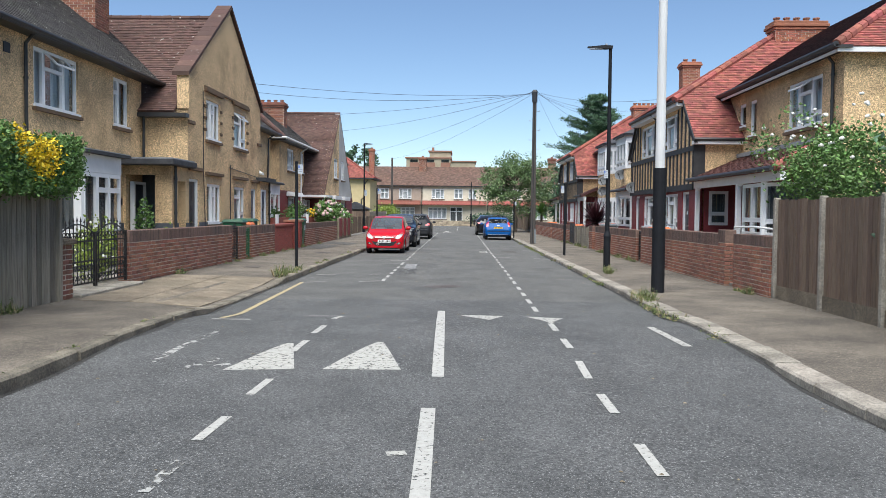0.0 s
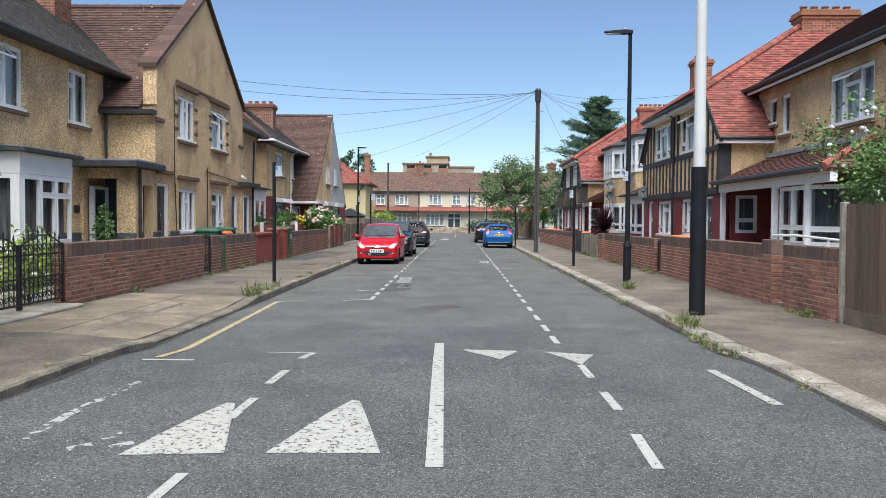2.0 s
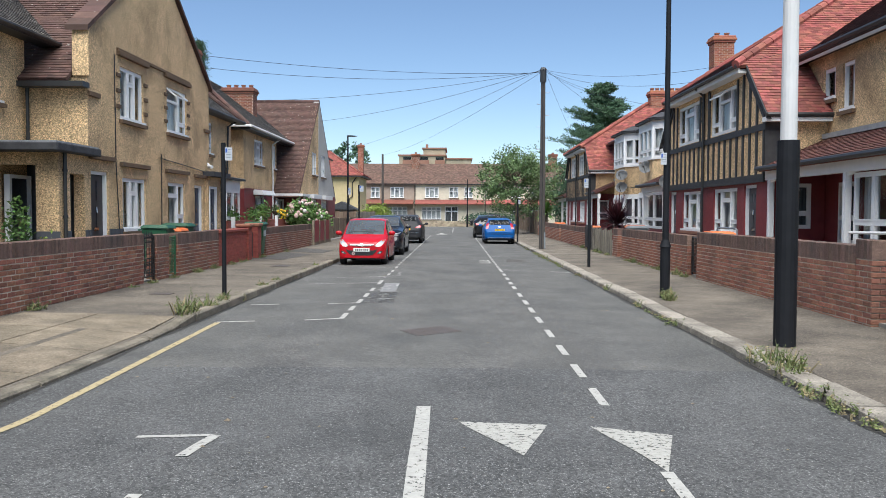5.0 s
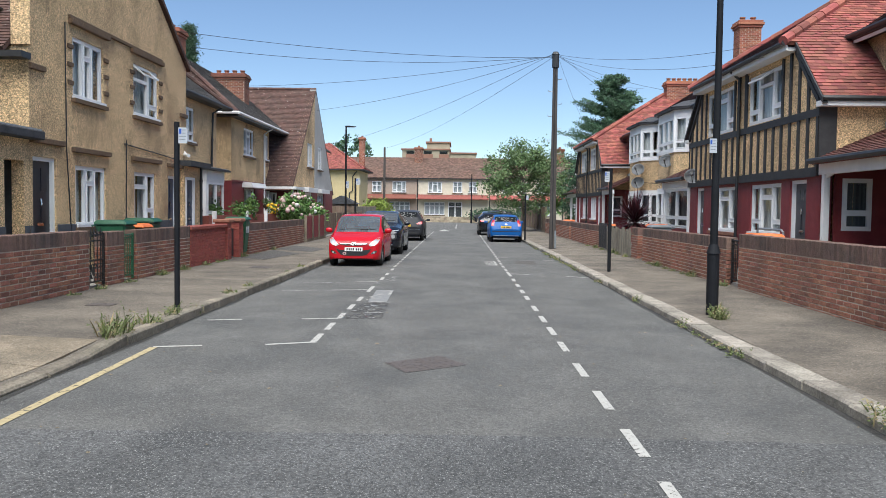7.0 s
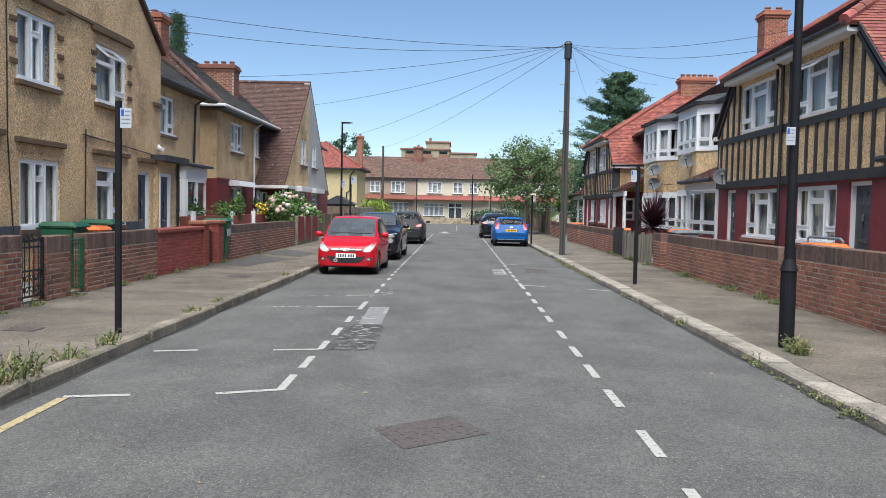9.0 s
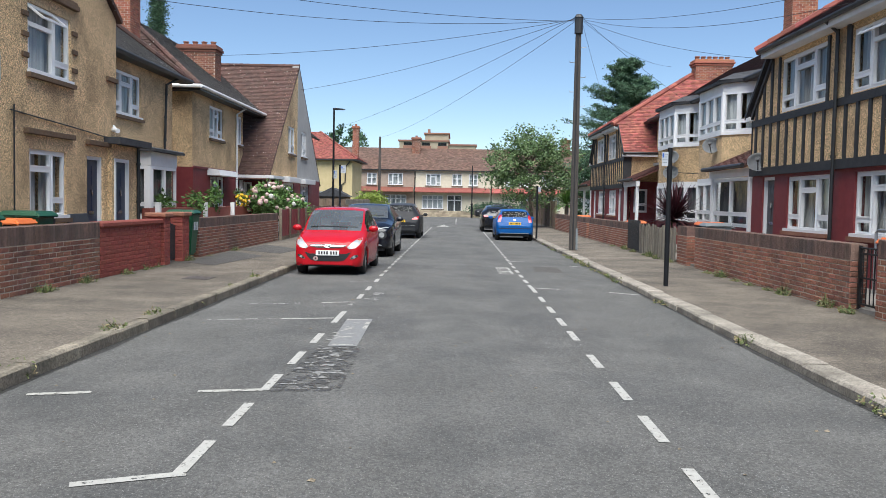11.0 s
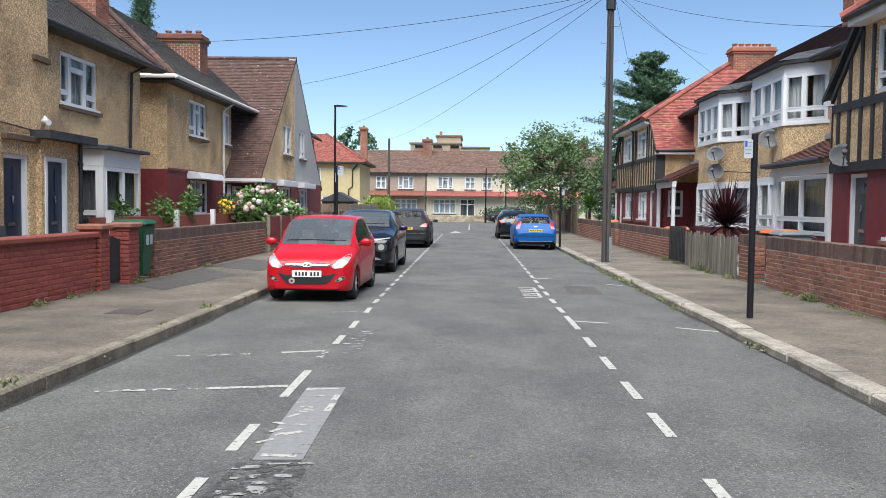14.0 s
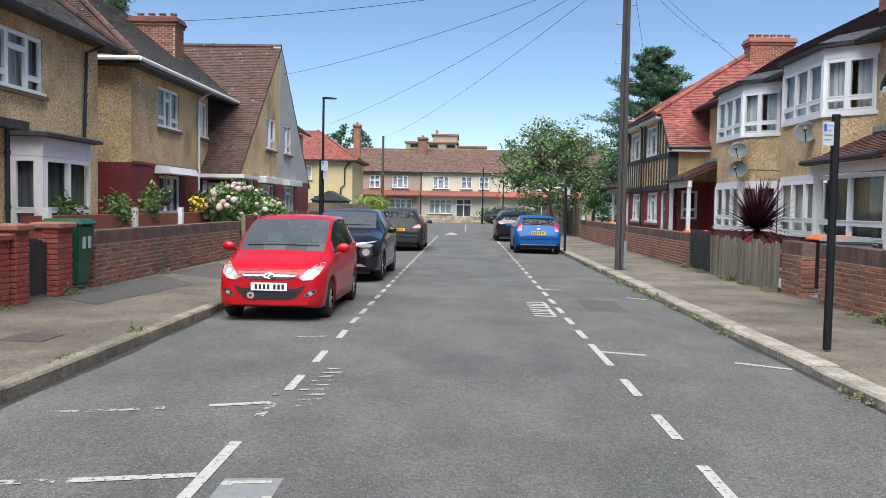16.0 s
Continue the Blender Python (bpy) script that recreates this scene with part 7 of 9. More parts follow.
iron_gate("iron_gate", "green iron bar gate in front of a bin", gw, 24.92, 25.42, 0.16, 0.98, 0.0, 6, False, M["bin_green"], False)
iron_gate("iron_gate", "dark iron garden gate", facing_x(WR + 0.1, -1), 25.8, 26.45, 0.14, 0.98, 0.0, 6, False, None, False)
tg = thing("timber_gate", (WL, 32.3, ZP), "low dark stained timber garden gate", "gate")
for i in range(6):
    b = bmesh.new()
    box(b, WL - 0.12, WL - 0.09, 32.0 + i * 0.125, 32.115 + i * 0.125, 0.18, 0.98 - 0.03 * abs(2.5 - i))
    part("board", b, M["black_timber"], tg)
for z in (0.3, 0.8):
    b = bmesh.new()
    box(b, WL - 0.155, WL - 0.122, 31.99, 32.75, z, z + 0.08)
    part("ledge", b, M["black_timber"], tg)
# white hand rail by the ramp
hr = thing("hand_rail", (6.2, 18, 0.15), "white painted tubular hand rail by the front path", "hand rail")
for pts in ([(6.5, 16.4, 1.1), (6.5, 17.0, 1.16), (6.5, 20.0, 1.24), (6.5, 21.3, 1.22), (6.5, 21.4, 0.9)], [(6.5, 16.6, 0.7), (6.5, 17.6, 0.72)], [(6.5, 16.6, 0.42), (6.5, 17.6, 0.42)], [(6.5, 16.6, 0.12), (6.5, 16.6, 1.1)], [(6.5, 18.6, 0.12), (6.5, 18.6, 1.2)]):
    b = bmesh.new()
    tube(b, pts, 0.024, sides=8)
    part("rail", b, M["white_paint"], hr)
hr2 = thing("hand_rail", (6.6, 27, 0.15), "grey tubular hand rail beside the front door", "hand rail")
b = bmesh.new()
tube(b, [(6.45, 26.9, 0.15), (6.45, 26.9, 1.14), (6.45, 27.0, 1.18), (6.45, 28.3, 1.18), (6.45, 28.4, 1.14), (6.45, 28.4, 0.15)], 0.024, sides=8)
part("rail", b, M["galv"], hr2)

# ---------------------------------------------------------------- posts, lamps and cables
def post(name, label, cat, x, y, segs, sides=16):
    """An upright post from (z0, z1, r0, r1, material) pieces."""
    p = thing(name, (x, y, 0.1), label, cat)
    for i, (z0, z1, r0, r1, m_) in enumerate(segs):
        b = bmesh.new()
        tube(b, [(x, y, z0), (x, y, z1)], r0, r1, sides)
        part("shaft" if i else "base", b, m_, p, smooth=False)
    return p


PB, PWH = M["pole_black"], M["pole_white"]
post("painted_pole", "tall steel pole, black below and white above", "pole", 3.54, 16.3, [(0.08, 2.33, 0.12, 0.118, PB), (2.33, 9.5, 0.088, 0.06, PWH)])
lamp = post("street_lamp", "black street lamp with a flat lantern head", "street lamp", 3.52, 21.66, [(0.08, 0.95, 0.085, 0.085, PB), (0.95, 1.08, 0.1, 0.06, PB), (1.08, 5.5, 0.055, 0.04, PB)])


def lantern(p, x, y, z, dx):
    b = bmesh.new()
    prism(b, [(x + 0.05 * dx, y - 0.06, z - 0.03), (x - 0.12 * dx, y - 0.08, z - 0.04), (x - 0.55 * dx, y - 0.06, z - 0.01), (x - 0.55 * dx, y + 0.06, z - 0.01), (x - 0.12 * dx, y + 0.08, z - 0.04), (x + 0.05 * dx, y + 0.06, z - 0.03)],
          [(x + 0.05 * dx, y - 0.05, z + 0.04), (x - 0.12 * dx, y - 0.07, z + 0.05), (x - 0.55 * dx, y - 0.05, z + 0.015), (x - 0.55 * dx, y + 0.05, z + 0.015), (x - 0.12 * dx, y + 0.07, z + 0.05), (x + 0.05 * dx, y + 0.05, z + 0.04)])
    head = part("lantern", b, PB, p)
    b = bmesh.new()
    box(b, x - abs(0.5), x - 0.2, y - 0.05, y + 0.05, z - 0.045, z - 0.03) if dx > 0 else box(b, x + 0.2, x + 0.5, y - 0.05, y + 0.05, z - 0.045, z - 0.03)
    part("diffuser", b, M["sign_white"], head)
    b = bmesh.new()
    tube(b, [(x - 0.1 * dx, y, z + 0.05), (x - 0.1 * dx, y, z + 0.09)], 0.03, sides=8)
    part("photocell", b, M["sign_white"], head)


lantern(lamp, 3.52, 21.66, 5.52, 1)


def sign_plate(p, x0, x1, y, z0, z1):
    b = bmesh.new()
    box(b, x0, x1, y - 0.006, y, z0, z1)
    s = part("sign_plate", b, M["sign_white"], p)
    w, h = x1 - x0, z1 - z0
    b = bmesh.new()
    box(b, x0 + w * 0.08, x0 + w * 0.34, y - 0.009, y - 0.0065, z0 + h * 0.6, z0 + h * 0.92)
    part("blue_panel", b, M["sign_blue"], s)
    for i in range(4):
        b = bmesh.new()
        box(b, x0 + w * (0.42 if i < 2 else 0.12), x0 + w * (0.9 - 0.1 * (i % 2)), y - 0.009, y - 0.0065, z0 + h * (0.82 - i * 0.2), z0 + h * (0.86 - i * 0.2))
        part("text_bar", b, M["bin_grey"], s)


sign_plate(lamp, 3.4, 3.5, 21.57, 2.36, 2.56)
sp = post("sign_post", "slim black sign post with a white parking plate", "sign post", -4.05, 21.45, [(0.09, 2.7, 0.038, 0.038, PB)], 12)
sign_plate(sp, -4.01, -3.885, 21.4, 2.4, 2.62)
sp2 = post("sign_post", "slim black sign post with a white parking plate", "sign post", 3.46, 29.75, [(0.09, 2.52, 0.042, 0.042, PB)], 12)
sign_plate(sp2, 3.31, 3.42, 29.7, 2.2, 2.44)
sp3 = post("sign_post", "slim black sign post with a small plate", "sign post", 2.95, 49.2, [(0.09, 2.2, 0.04, 0.04, PB)], 12)
sign_plate(sp3, 2.98, 3.08, 49.15, 1.95, 2.15)
lamp2 = post("street_lamp", "black street lamp with a flat lantern head", "street lamp", -6.41, 57.0, [(0.05, 1.1, 0.1, 0.09, PB), (1.1, 5.93, 0.06, 0.045, PB)])
lantern(lamp2, -6.41, 57.0, 5.95, -1)
sign_plate(lamp2, -6.38, -6.22, 56.9, 2.55, 2.95)
sp4 = post("sign_post", "slim black sign post with a white parking plate", "sign post", -4.3, 44.1, [(0.09, 2.7, 0.04, 0.04, PB)], 12)
sign_plate(sp4, -4.27, -4.1, 44.05, 2.42, 2.68)
post("street_lamp", "distant black street lamp", "street lamp", 1.1, 97.0, [(-0.05, 1.4, 0.1, 0.09, PB), (1.4, 5.0, 0.06, 0.05, PB)])
fp = post("telegraph_pole", "distant timber telegraph pole", "telegraph pole", -7.8, 97.0, [(-0.05, 7.6, 0.14, 0.1, M["pole_wood"])])

TX, TY, TZ = 3.36, 41.3, 7.3
tp = post("telegraph_pole", "dark timber telegraph pole with a cable box at its top", "telegraph pole", TX, TY, [(0.05, TZ, 0.125, 0.085, M["pole_wood"])])
b = bmesh.new()
tube(b, [(TX, TY - 0.02, 6.72), (TX, TY - 0.02, 7.2)], 0.13, 0.13, sides=10)
tube(b, [(TX, TY - 0.02, 7.2), (TX, TY - 0.02, 7.28)], 0.15, 0.1, sides=10)
part("cable_box", b, M["bin_dark"], tp)
b = bmesh.new()
tube(b, [(TX - 0.02, TY - 0.12, 0.1), (TX - 0.02, TY - 0.1, 6.7)], 0.02, sides=6)
part("conduit", b, M["cable"], tp)
b = bmesh.new()
box(b, TX + 0.05, TX + 0.13, TY - 0.1, TY + 0.06, 0.1, 0.75)
part("guard_plate", b, M["bin_grey"], tp)
for i in range(7):
    z = 3.6 + i * 0.45
    b = bmesh.new()
    s = -1 if i % 2 else 1
    tube(b, [(TX + s * 0.08, TY, z), (TX + s * 0.24, TY, z), (TX + s * 0.24, TY, z + 0.05)], 0.011, sides=6)
    part("step", b, M["galv"], tp)

for k, (ex, ey, ez, sag) in enumerate(((-10.6, 31.0, 6.35, 0.35), (-10.2, 33.7, 6.3, 0.45), (-10.2, 44.0, 6.3, 0.3), (-7.7, 55.0, 6.6, 0.25), (-8.2, 70.0, 6.1, 0.3), (-7.8, 97.0, 7.5, 0.5),
                                        (FT - 0.2, 34.5, 4.9, 0.2), (FT - 0.2, 28.2, 4.9, 0.4), (8.0, 24.0, 5.1, 0.5), (7.5, 44.0, 5.0, 0.1), (FT - 0.2, 53.0, 4.9, 0.2), (9.0, 52.8, 7.6, 0.3))):
    c = thing("overhead_cable", (TX, TY, TZ), "thin black overhead telephone cable", "cable", "overhead cables")
    a, e = V((TX + 0.1 * (1 if ex > 0 else -1), TY, 7.1 + 0.03 * (k % 5))), V((ex, ey, ez))
    b = bmesh.new()
    tube(b, [a.lerp(e, t / 16) - V((0, 0, sag * 4 * (t / 16) * (1 - t / 16))) for t in range(17)], 0.007 if k < 6 else 0.005, sides=5)
    part("cable", b, M["cable"], c)

# ---------------------------------------------------------------- bins and small house fittings
def wheelie_bin(x, y, z, body, lid, label, turn=0, h=0.95):
    w = thing("wheelie_bin", (0, 0, 0), label, "wheelie bin", "wheelie bins")
    b = bmesh.new()
    prism(b, [(-0.2, -0.2, 0.06), (0.2, -0.2, 0.06), (0.2, 0.24, 0.06), (-0.2, 0.24, 0.06)], [(-0.28, -0.28, h), (0.28, -0.28, h), (0.28, 0.3, h), (-0.28, 0.3, h)])
    bmesh.ops.bevel(b, geom=b.edges, offset=0.03, segments=2, affect="EDGES")
    part("body", b, body, w)
    b = bmesh.new()
    prism(b, [(-0.31, -0.33, h), (0.31, -0.33, h), (0.31, 0.33, h), (-0.31, 0.33, h)], [(-0.27, -0.26, h + 0.09), (0.27, -0.26, h + 0.09), (0.27, 0.3, h + 0.09), (-0.27, 0.3, h + 0.09)])
    bmesh.ops.bevel(b, geom=b.edges, offset=0.025, segments=2, affect="EDGES")
    part("lid", b, lid, w)
    b = bmesh.new()
    tube(b, [(-0.25, 0.36, h - 0.02), (0.25, 0.36, h - 0.02)], 0.018, sides=6)
    part("handle", b, body, w)
    for s in (-0.24, 0.24):
        b = bmesh.new()
        tube(b, [(s - 0.025, 0.28, 0.1), (s + 0.025, 0.28, 0.1)], 0.1, sides=12)
        part("wheel", b, M["tyre"], w)
    w.matrix_basis = pose(x, y, z, 0, 0, turn)
    return w


GB = M["bin_green"]
wheelie_bin(-6.75, 26.0, 0.16, GB, GB, "green wheelie bin behind the garden wall", 90, 0.98)
wheelie_bin(-6.8, 27.6, 0.16, GB, GB, "green wheelie bin behind the garden wall", 90, 1.0)
wheelie_bin(-6.75, 26.9, 0.16, M["bin_dark"], M["bin_orange"], "dark wheelie bin with an orange lid", 90, 0.9)
wheelie_bin(-7.1, 28.3, 0.16, M["bin_dark"], GB, "dark wheelie bin with a green lid", 90, 0.98)
nb = wheelie_bin(-6.35, 33.68, 0.15, GB, GB, "green wheelie bin with painted white digits", 90, 0.98)
for s in (-0.09, 0.09):
    b = bmesh.new()
    box(b, s - 0.045, s + 0.045, -0.275, -0.262, 0.62, 0.8)
    ob = part("painted_bar", b, M["sign_white"])
    ob.parent = nb
wheelie_bin(5.75, 34.6, 0.14, M["bin_grey"], M["bin_grey"], "grey wheelie bin in the gap of the wall", -90, 0.9)
wheelie_bin(5.9, 35.6, 0.14, M["bin_dark"], M["bin_orange"], "dark wheelie bin with an orange lid", -90, 0.9)
wheelie_bin(5.75, 26.05, 0.14, GB, M["bin_orange"], "green wheelie bin with an orange lid", -90, 0.9)
for y in (43.6, 55.5):
    wheelie_bin(5.75, y, 0.14, M["bin_dark"], M["bin_orange"], "dark wheelie bin with an orange lid", -90, 0.76)


def dish(x, y, z, r, turn, tilt=20):
    d = thing("satellite_dish", (0, 0, 0), "grey satellite dish bracketed to the house wall", "satellite dish", "satellite dishes")
    b = bmesh.new()
    rings = []
    for i in range(6):
        q = r * i / 5
        rings.append([b.verts.new((q * math.cos(a) * 1.08, 0.12 * (q / r) ** 2 - 0.12, q * math.sin(a))) for a in [2 * math.pi * k / 24 for k in range(24)]] if i else [b.verts.new((0, -0.12, 0))])
    for k in range(24):
        b.faces.new((rings[0][0], rings[1][k], rings[1][(k + 1) % 24]))
        for p, q in zip(rings[1:], rings[2:]):
            b.faces.new((p[k], q[k], q[(k + 1) % 24], p[(k + 1) % 24]))
    bmesh.ops.solidify(b, geom=b.faces[:], thickness=0.012)
    bmesh.ops.rotate(b, verts=b.verts, cent=(0, 0, 0), matrix=Matrix.Rotation(math.pi, 3, "Z"))
    part("reflector", b, M["dish"], d, smooth=True)
    b = bmesh.new()
    tube(b, [(0, 0.1, -r * 0.9), (0, -0.35, -r * 0.5)], 0.012, sides=6)
    part("arm", b, M["iron"], d)
    b = bmesh.new()
    tube(b, [(0, -0.32, -r * 0.5), (0, -0.42, -r * 0.42)], 0.035, 0.045, sides=8)
    part("receiver", b, M["bin_dark"], d)
    b = bmesh.new()
    tube(b, [(0, 0.12, 0), (0, 0.3, -0.05), (0.1, 0.45, -0.05)], 0.02, sides=6)
    part("bracket", b, M["iron"], d)
    d.matrix_basis = pose(x, y, z, -tilt, 0, turn)


dish(7.22, 45.0, 3.22, 0.25, -28)
dish(7.22, 45.0, 2.68, 0.25, -28)
dish(7.25, 40.3, 3.32, 0.25, -25)
dish(6.68, 34.62, 2.56, 0.23, -20)

cc = thing("security_camera", (-7.6, 33.2, 2.9), "small white security camera on the house corner", "security camera")
b = bmesh.new()
tube(b, [(-7.66, 33.0, 2.92), (-7.5, 32.85, 2.88)], 0.05, sides=10)
part("body", b, M["white"], cc)
b = bmesh.new()
tube(b, [(-7.7, 33.1, 3.0), (-7.62, 33.02, 2.93)], 0.03, sides=8)
part("bracket", b, M["white"], cc)
np_ = thing("wall_plaque", (-8.98, 22.9, 1.7), "small dark plaque on the wall beside the porch", "plaque")
b = bmesh.new()
box(b, -9.0, -8.97, 22.85, 23.1, 1.6, 1.78)
part("plate", b, M["ink"], np_)

# ---------------------------------------------------------------- parked cars
from mathutils.bvhtree import BVHTree


def lerp_rows(rows, y):
    for a, b in zip(rows, rows[1:]):
        if a[0] <= y <= b[0]:
            f = (y - a[0]) / max(b[0] - a[0], 1e-6)
            return [p + (q - p) * f for p, q in zip(a, b)]
    return list(rows[-1])


def smooth_rows(rows, y, r=0.05):
    q = [lerp_rows(rows, min(max(y + d * r, rows[0][0]), rows[-1][0])) for d in (-1, -0.5, 0, 0.5, 1)]
    return [sum(c) / 5 for c in zip(*q)]


def car(label, rows, length, wheels, wheel_r, paint, glazed, screen, back, pillars, group="parked cars"):
    """A car with its nose at y = 0, pointing to -y. rows: y, sill, shoulder height, top height, half width, roof half width."""
    c = thing("car", (0, 0, 0), label, "car", group)
    ys = sorted(set([round(0.012 * i * i, 4) for i in range(4)] + [round(0.15 + 0.045 * i, 4) for i in range(int((length - 0.3) / 0.045))] + [round(length - 0.012 * i * i, 4) for i in range(4)]))
    grid = []
    for y in ys:
        _, zl, zb, zt, wb, wr = smooth_rows(rows, y) if 0.1 < y < length - 0.1 else lerp_rows(rows, y)
        arch = 0.0
        for wy in wheels:
            if abs(y - wy) < wheel_r + 0.055:
                arch = max(arch, wheel_r + math.sqrt((wheel_r + 0.055) ** 2 - (y - wy) ** 2))
        lo = max(zl, arch)
        mid = max(zl + (zb - zl) * 0.5, lo + 0.02)
        low_w = wb * 0.985
        ze = zb + (zt - zb) * 0.9
        ring = [(wb * 0.9, lo - 0.005), (low_w, lo + 0.012), (wb * 1.0, min(max(zl + (zb - zl) * 0.28, lo + 0.016), zb - 0.05)), (wb * 1.005, min(max(mid, lo + 0.02), zb - 0.04)), (wb * 0.985, zb - 0.035), (wb * 0.955, zb),
                (wr + 0.012, ze - 0.02), (wr - 0.03, ze + (zt - ze) * 0.5), (wr * 0.6, zt - 0.006), (wr * 0.25, zt), (0, zt)]
        grid.append([V((x, y, z)) for x, z in ring])
    groups = {"body": [], "windscreen": [], "rear_window": [], "side_window": [], "b_pillar": []}
    n = len(grid[0])
    for i in range(len(grid) - 1):
        ym = (ys[i] + ys[i + 1]) / 2
        for j in range(n - 1):
            key = "body"
            if j == 5 and glazed[0] < ym < glazed[1]:
                key = "b_pillar" if any(abs(ym - p) < 0.045 for p in pillars) else "side_window"
            elif j >= 7 and screen[0] < ym < screen[1]:
                key = "windscreen"
            elif j >= 7 and back[0] < ym < back[1]:
                key = "rear_window"
            groups[key].append((i, j))
    tree_v, tree_f = [], []

    def emit(name, cells, material, shift=0.0, lab="", mirror=(1, -1), smooth=True):
        bm = bmesh.new()
        for s in mirror:
            vs = {}
            for i, j in cells:
                q = []
                for a, b in ((i, j), (i + 1, j), (i + 1, j + 1), (i, j + 1)):
                    if (a, b) not in vs:
                        p = grid[a][b]
                        vs[(a, b)] = bm.verts.new((p.x * s, p.y, p.z))
                    q.append(vs[(a, b)])
                try:
                    bm.faces.new(q)
                except ValueError:
                    pass
        bmesh.ops.remove_doubles(bm, verts=bm.verts, dist=0.0005)
        ob = part(name, bm, material, c, lab, smooth=smooth)
        mid = V((0, length * 0.5, 0.7))
        if sum((f.center - mid).dot(f.normal) * f.area for f in ob.data.polygons) < 0:
            ob.data.flip_normals()
        return ob

    body = emit("body", groups["body"], paint)
    # nose and tail caps
    for k, nm in ((0, "nose"), (-1, "tail")):
        bm = bmesh.new()
        ring = [(p.x, p.y, p.z) for p in grid[k]] + [(-p.x, p.y, p.z) for p in grid[k][::-1][1:]]
        bm.faces.new([bm.verts.new(p) for p in ring])
        part(nm, bm, paint, c)
    for s, nm in ((1, "side_window"), (-1, "side_window")):
        cells = groups["side_window"]
        runs, prev = [], None
        for i, j in sorted(cells):
            if prev is None or i > prev + 1:
                runs.append([])
            runs[-1].append((i, j))
            prev = i
        for r_ in runs:
            emit("side_window", r_, M["car_glass"], mirror=(s,))
        runs, prev = [], None
        for i, j in sorted(groups["b_pillar"]):
            if prev is None or i > prev + 1:
                runs.append([])
            runs[-1].append((i, j))
            prev = i
        for r_ in runs:
            emit("pillar", r_, M["trim"], mirror=(s,))
    emit("windscreen", groups["windscreen"], M["screen_glass"])
    emit("rear_window", groups["rear_window"], M["car_glass"])
    # floor, cabin
    bm = bmesh.new()
    w0 = max(r[4] for r in rows)
    box(bm, -w0 * 0.74, w0 * 0.74, 0.12, length - 0.12, 0.2, 0.5)
    part("underbody", bm, M["trim"], c)
    bm = bmesh.new()
    box(bm, -w0 * 0.86, w0 * 0.86, screen[0] + 0.12, screen[0] + 0.5, 0.5, rows[0][2] * 0 + lerp_rows(rows, screen[0])[2] - 0.02)
    part("dashboard", bm, M["trim"], c)
    for sy in (screen[1] + 0.1, screen[1] + 1.0):
        for sx in (-0.36, 0.36):
            bm = bmesh.new()
            zt = lerp_rows(rows, sy)[3]
            prism(bm, [(sx - 0.24, sy, 0.5), (sx + 0.24, sy, 0.5), (sx + 0.24, sy + 0.14, 0.5), (sx - 0.24, sy + 0.14, 0.5)], [(sx - 0.17, sy + 0.16, zt - 0.42), (sx + 0.17, sy + 0.16, zt - 0.42), (sx + 0.17, sy + 0.26, zt - 0.42), (sx - 0.17, sy + 0.26, zt - 0.42)])
            box(bm, sx - 0.11, sx + 0.11, sy + 0.18, sy + 0.26, zt - 0.4, zt - 0.24)
            part("car_seat", bm, M["seat"], c)
    # wheels
    for wy in wheels:
        for s in (-1, 1):
            xo = lerp_rows(rows, wy)[4] * s * 0.985
            bm = bmesh.new()
            prof = [(0.0, 0.6), (0.0, 0.86), (0.02, 0.97), (0.06, 1.0), (0.14, 1.0), (0.19, 0.95), (0.2, 0.6)]
            rings = [[bm.verts.new((xo - s * d, wy + wheel_r * f * math.cos(2 * math.pi * k / 28), wheel_r + wheel_r * f * math.sin(2 * math.pi * k / 28))) for k in range(28)] for d, f in prof]
            for p, q in zip(rings, rings[1:]):
                for k in range(28):
                    bm.faces.new((p[k], p[(k + 1) % 28], q[(k + 1) % 28], q[k]))
            wheel = part("wheel", bm, M["tyre"], c, smooth=True)
            bm = bmesh.new()
            tube(bm, [(xo - s * 0.03, wy, wheel_r), (xo - s * 0.1, wy, wheel_r)], wheel_r * 0.62, sides=28)
            part("rim", bm, M["trim"], wheel)
            bm = bmesh.new()
            for k in range(7):
                a = 2 * math.pi * k / 7
                d1, d2 = V((0, math.cos(a), math.sin(a))), V((0, -math.sin(a), math.cos(a)))
                o = V((xo - s * 0.012, wy, wheel_r))
                lo = [o + d1 * wheel_r * 0.08 + d2 * 0.03, o + d1 * wheel_r * 0.62 + d2 * 0.022, o + d1 * wheel_r * 0.62 - d2 * 0.022, o + d1 * wheel_r * 0.08 - d2 * 0.03]
                prism(bm, lo, [p - V((s * 0.03, 0, 0)) for p in lo])
            tube(bm, [(xo - s * 0.008, wy, wheel_r), (xo - s * 0.05, wy, wheel_r)], wheel_r * 0.16, sides=14)
            part("spokes", bm, M["alloy"], wheel)
            bm = bmesh.new()
            for k in range(28):
                a0, a1 = 2 * math.pi * k / 28, 2 * math.pi * (k + 1) / 28
                q = [(xo - s * 0.004, wy + wheel_r * f * math.cos(a), wheel_r + wheel_r * f * math.sin(a)) for f, a in ((0.6, a0), (0.6, a1), (0.68, a1), (0.68, a0))]
                bm.faces.new([bm.verts.new(p) for p in q])
            bmesh.ops.remove_doubles(bm, verts=bm.verts, dist=0.0005)
            part("rim_edge", bm, M["alloy"], wheel)
    full = [(x, y, z) for g_ in grid for x, y, z in g_]
    tv, tf = [], []
    for s in (1, -1):
        base = len(tv)
        tv += [(p.x * s, p.y, p.z) for g_ in grid for p in g_]
        for i in range(len(grid) - 1):
            for j in range(n - 1):
                a = base + i * n + j
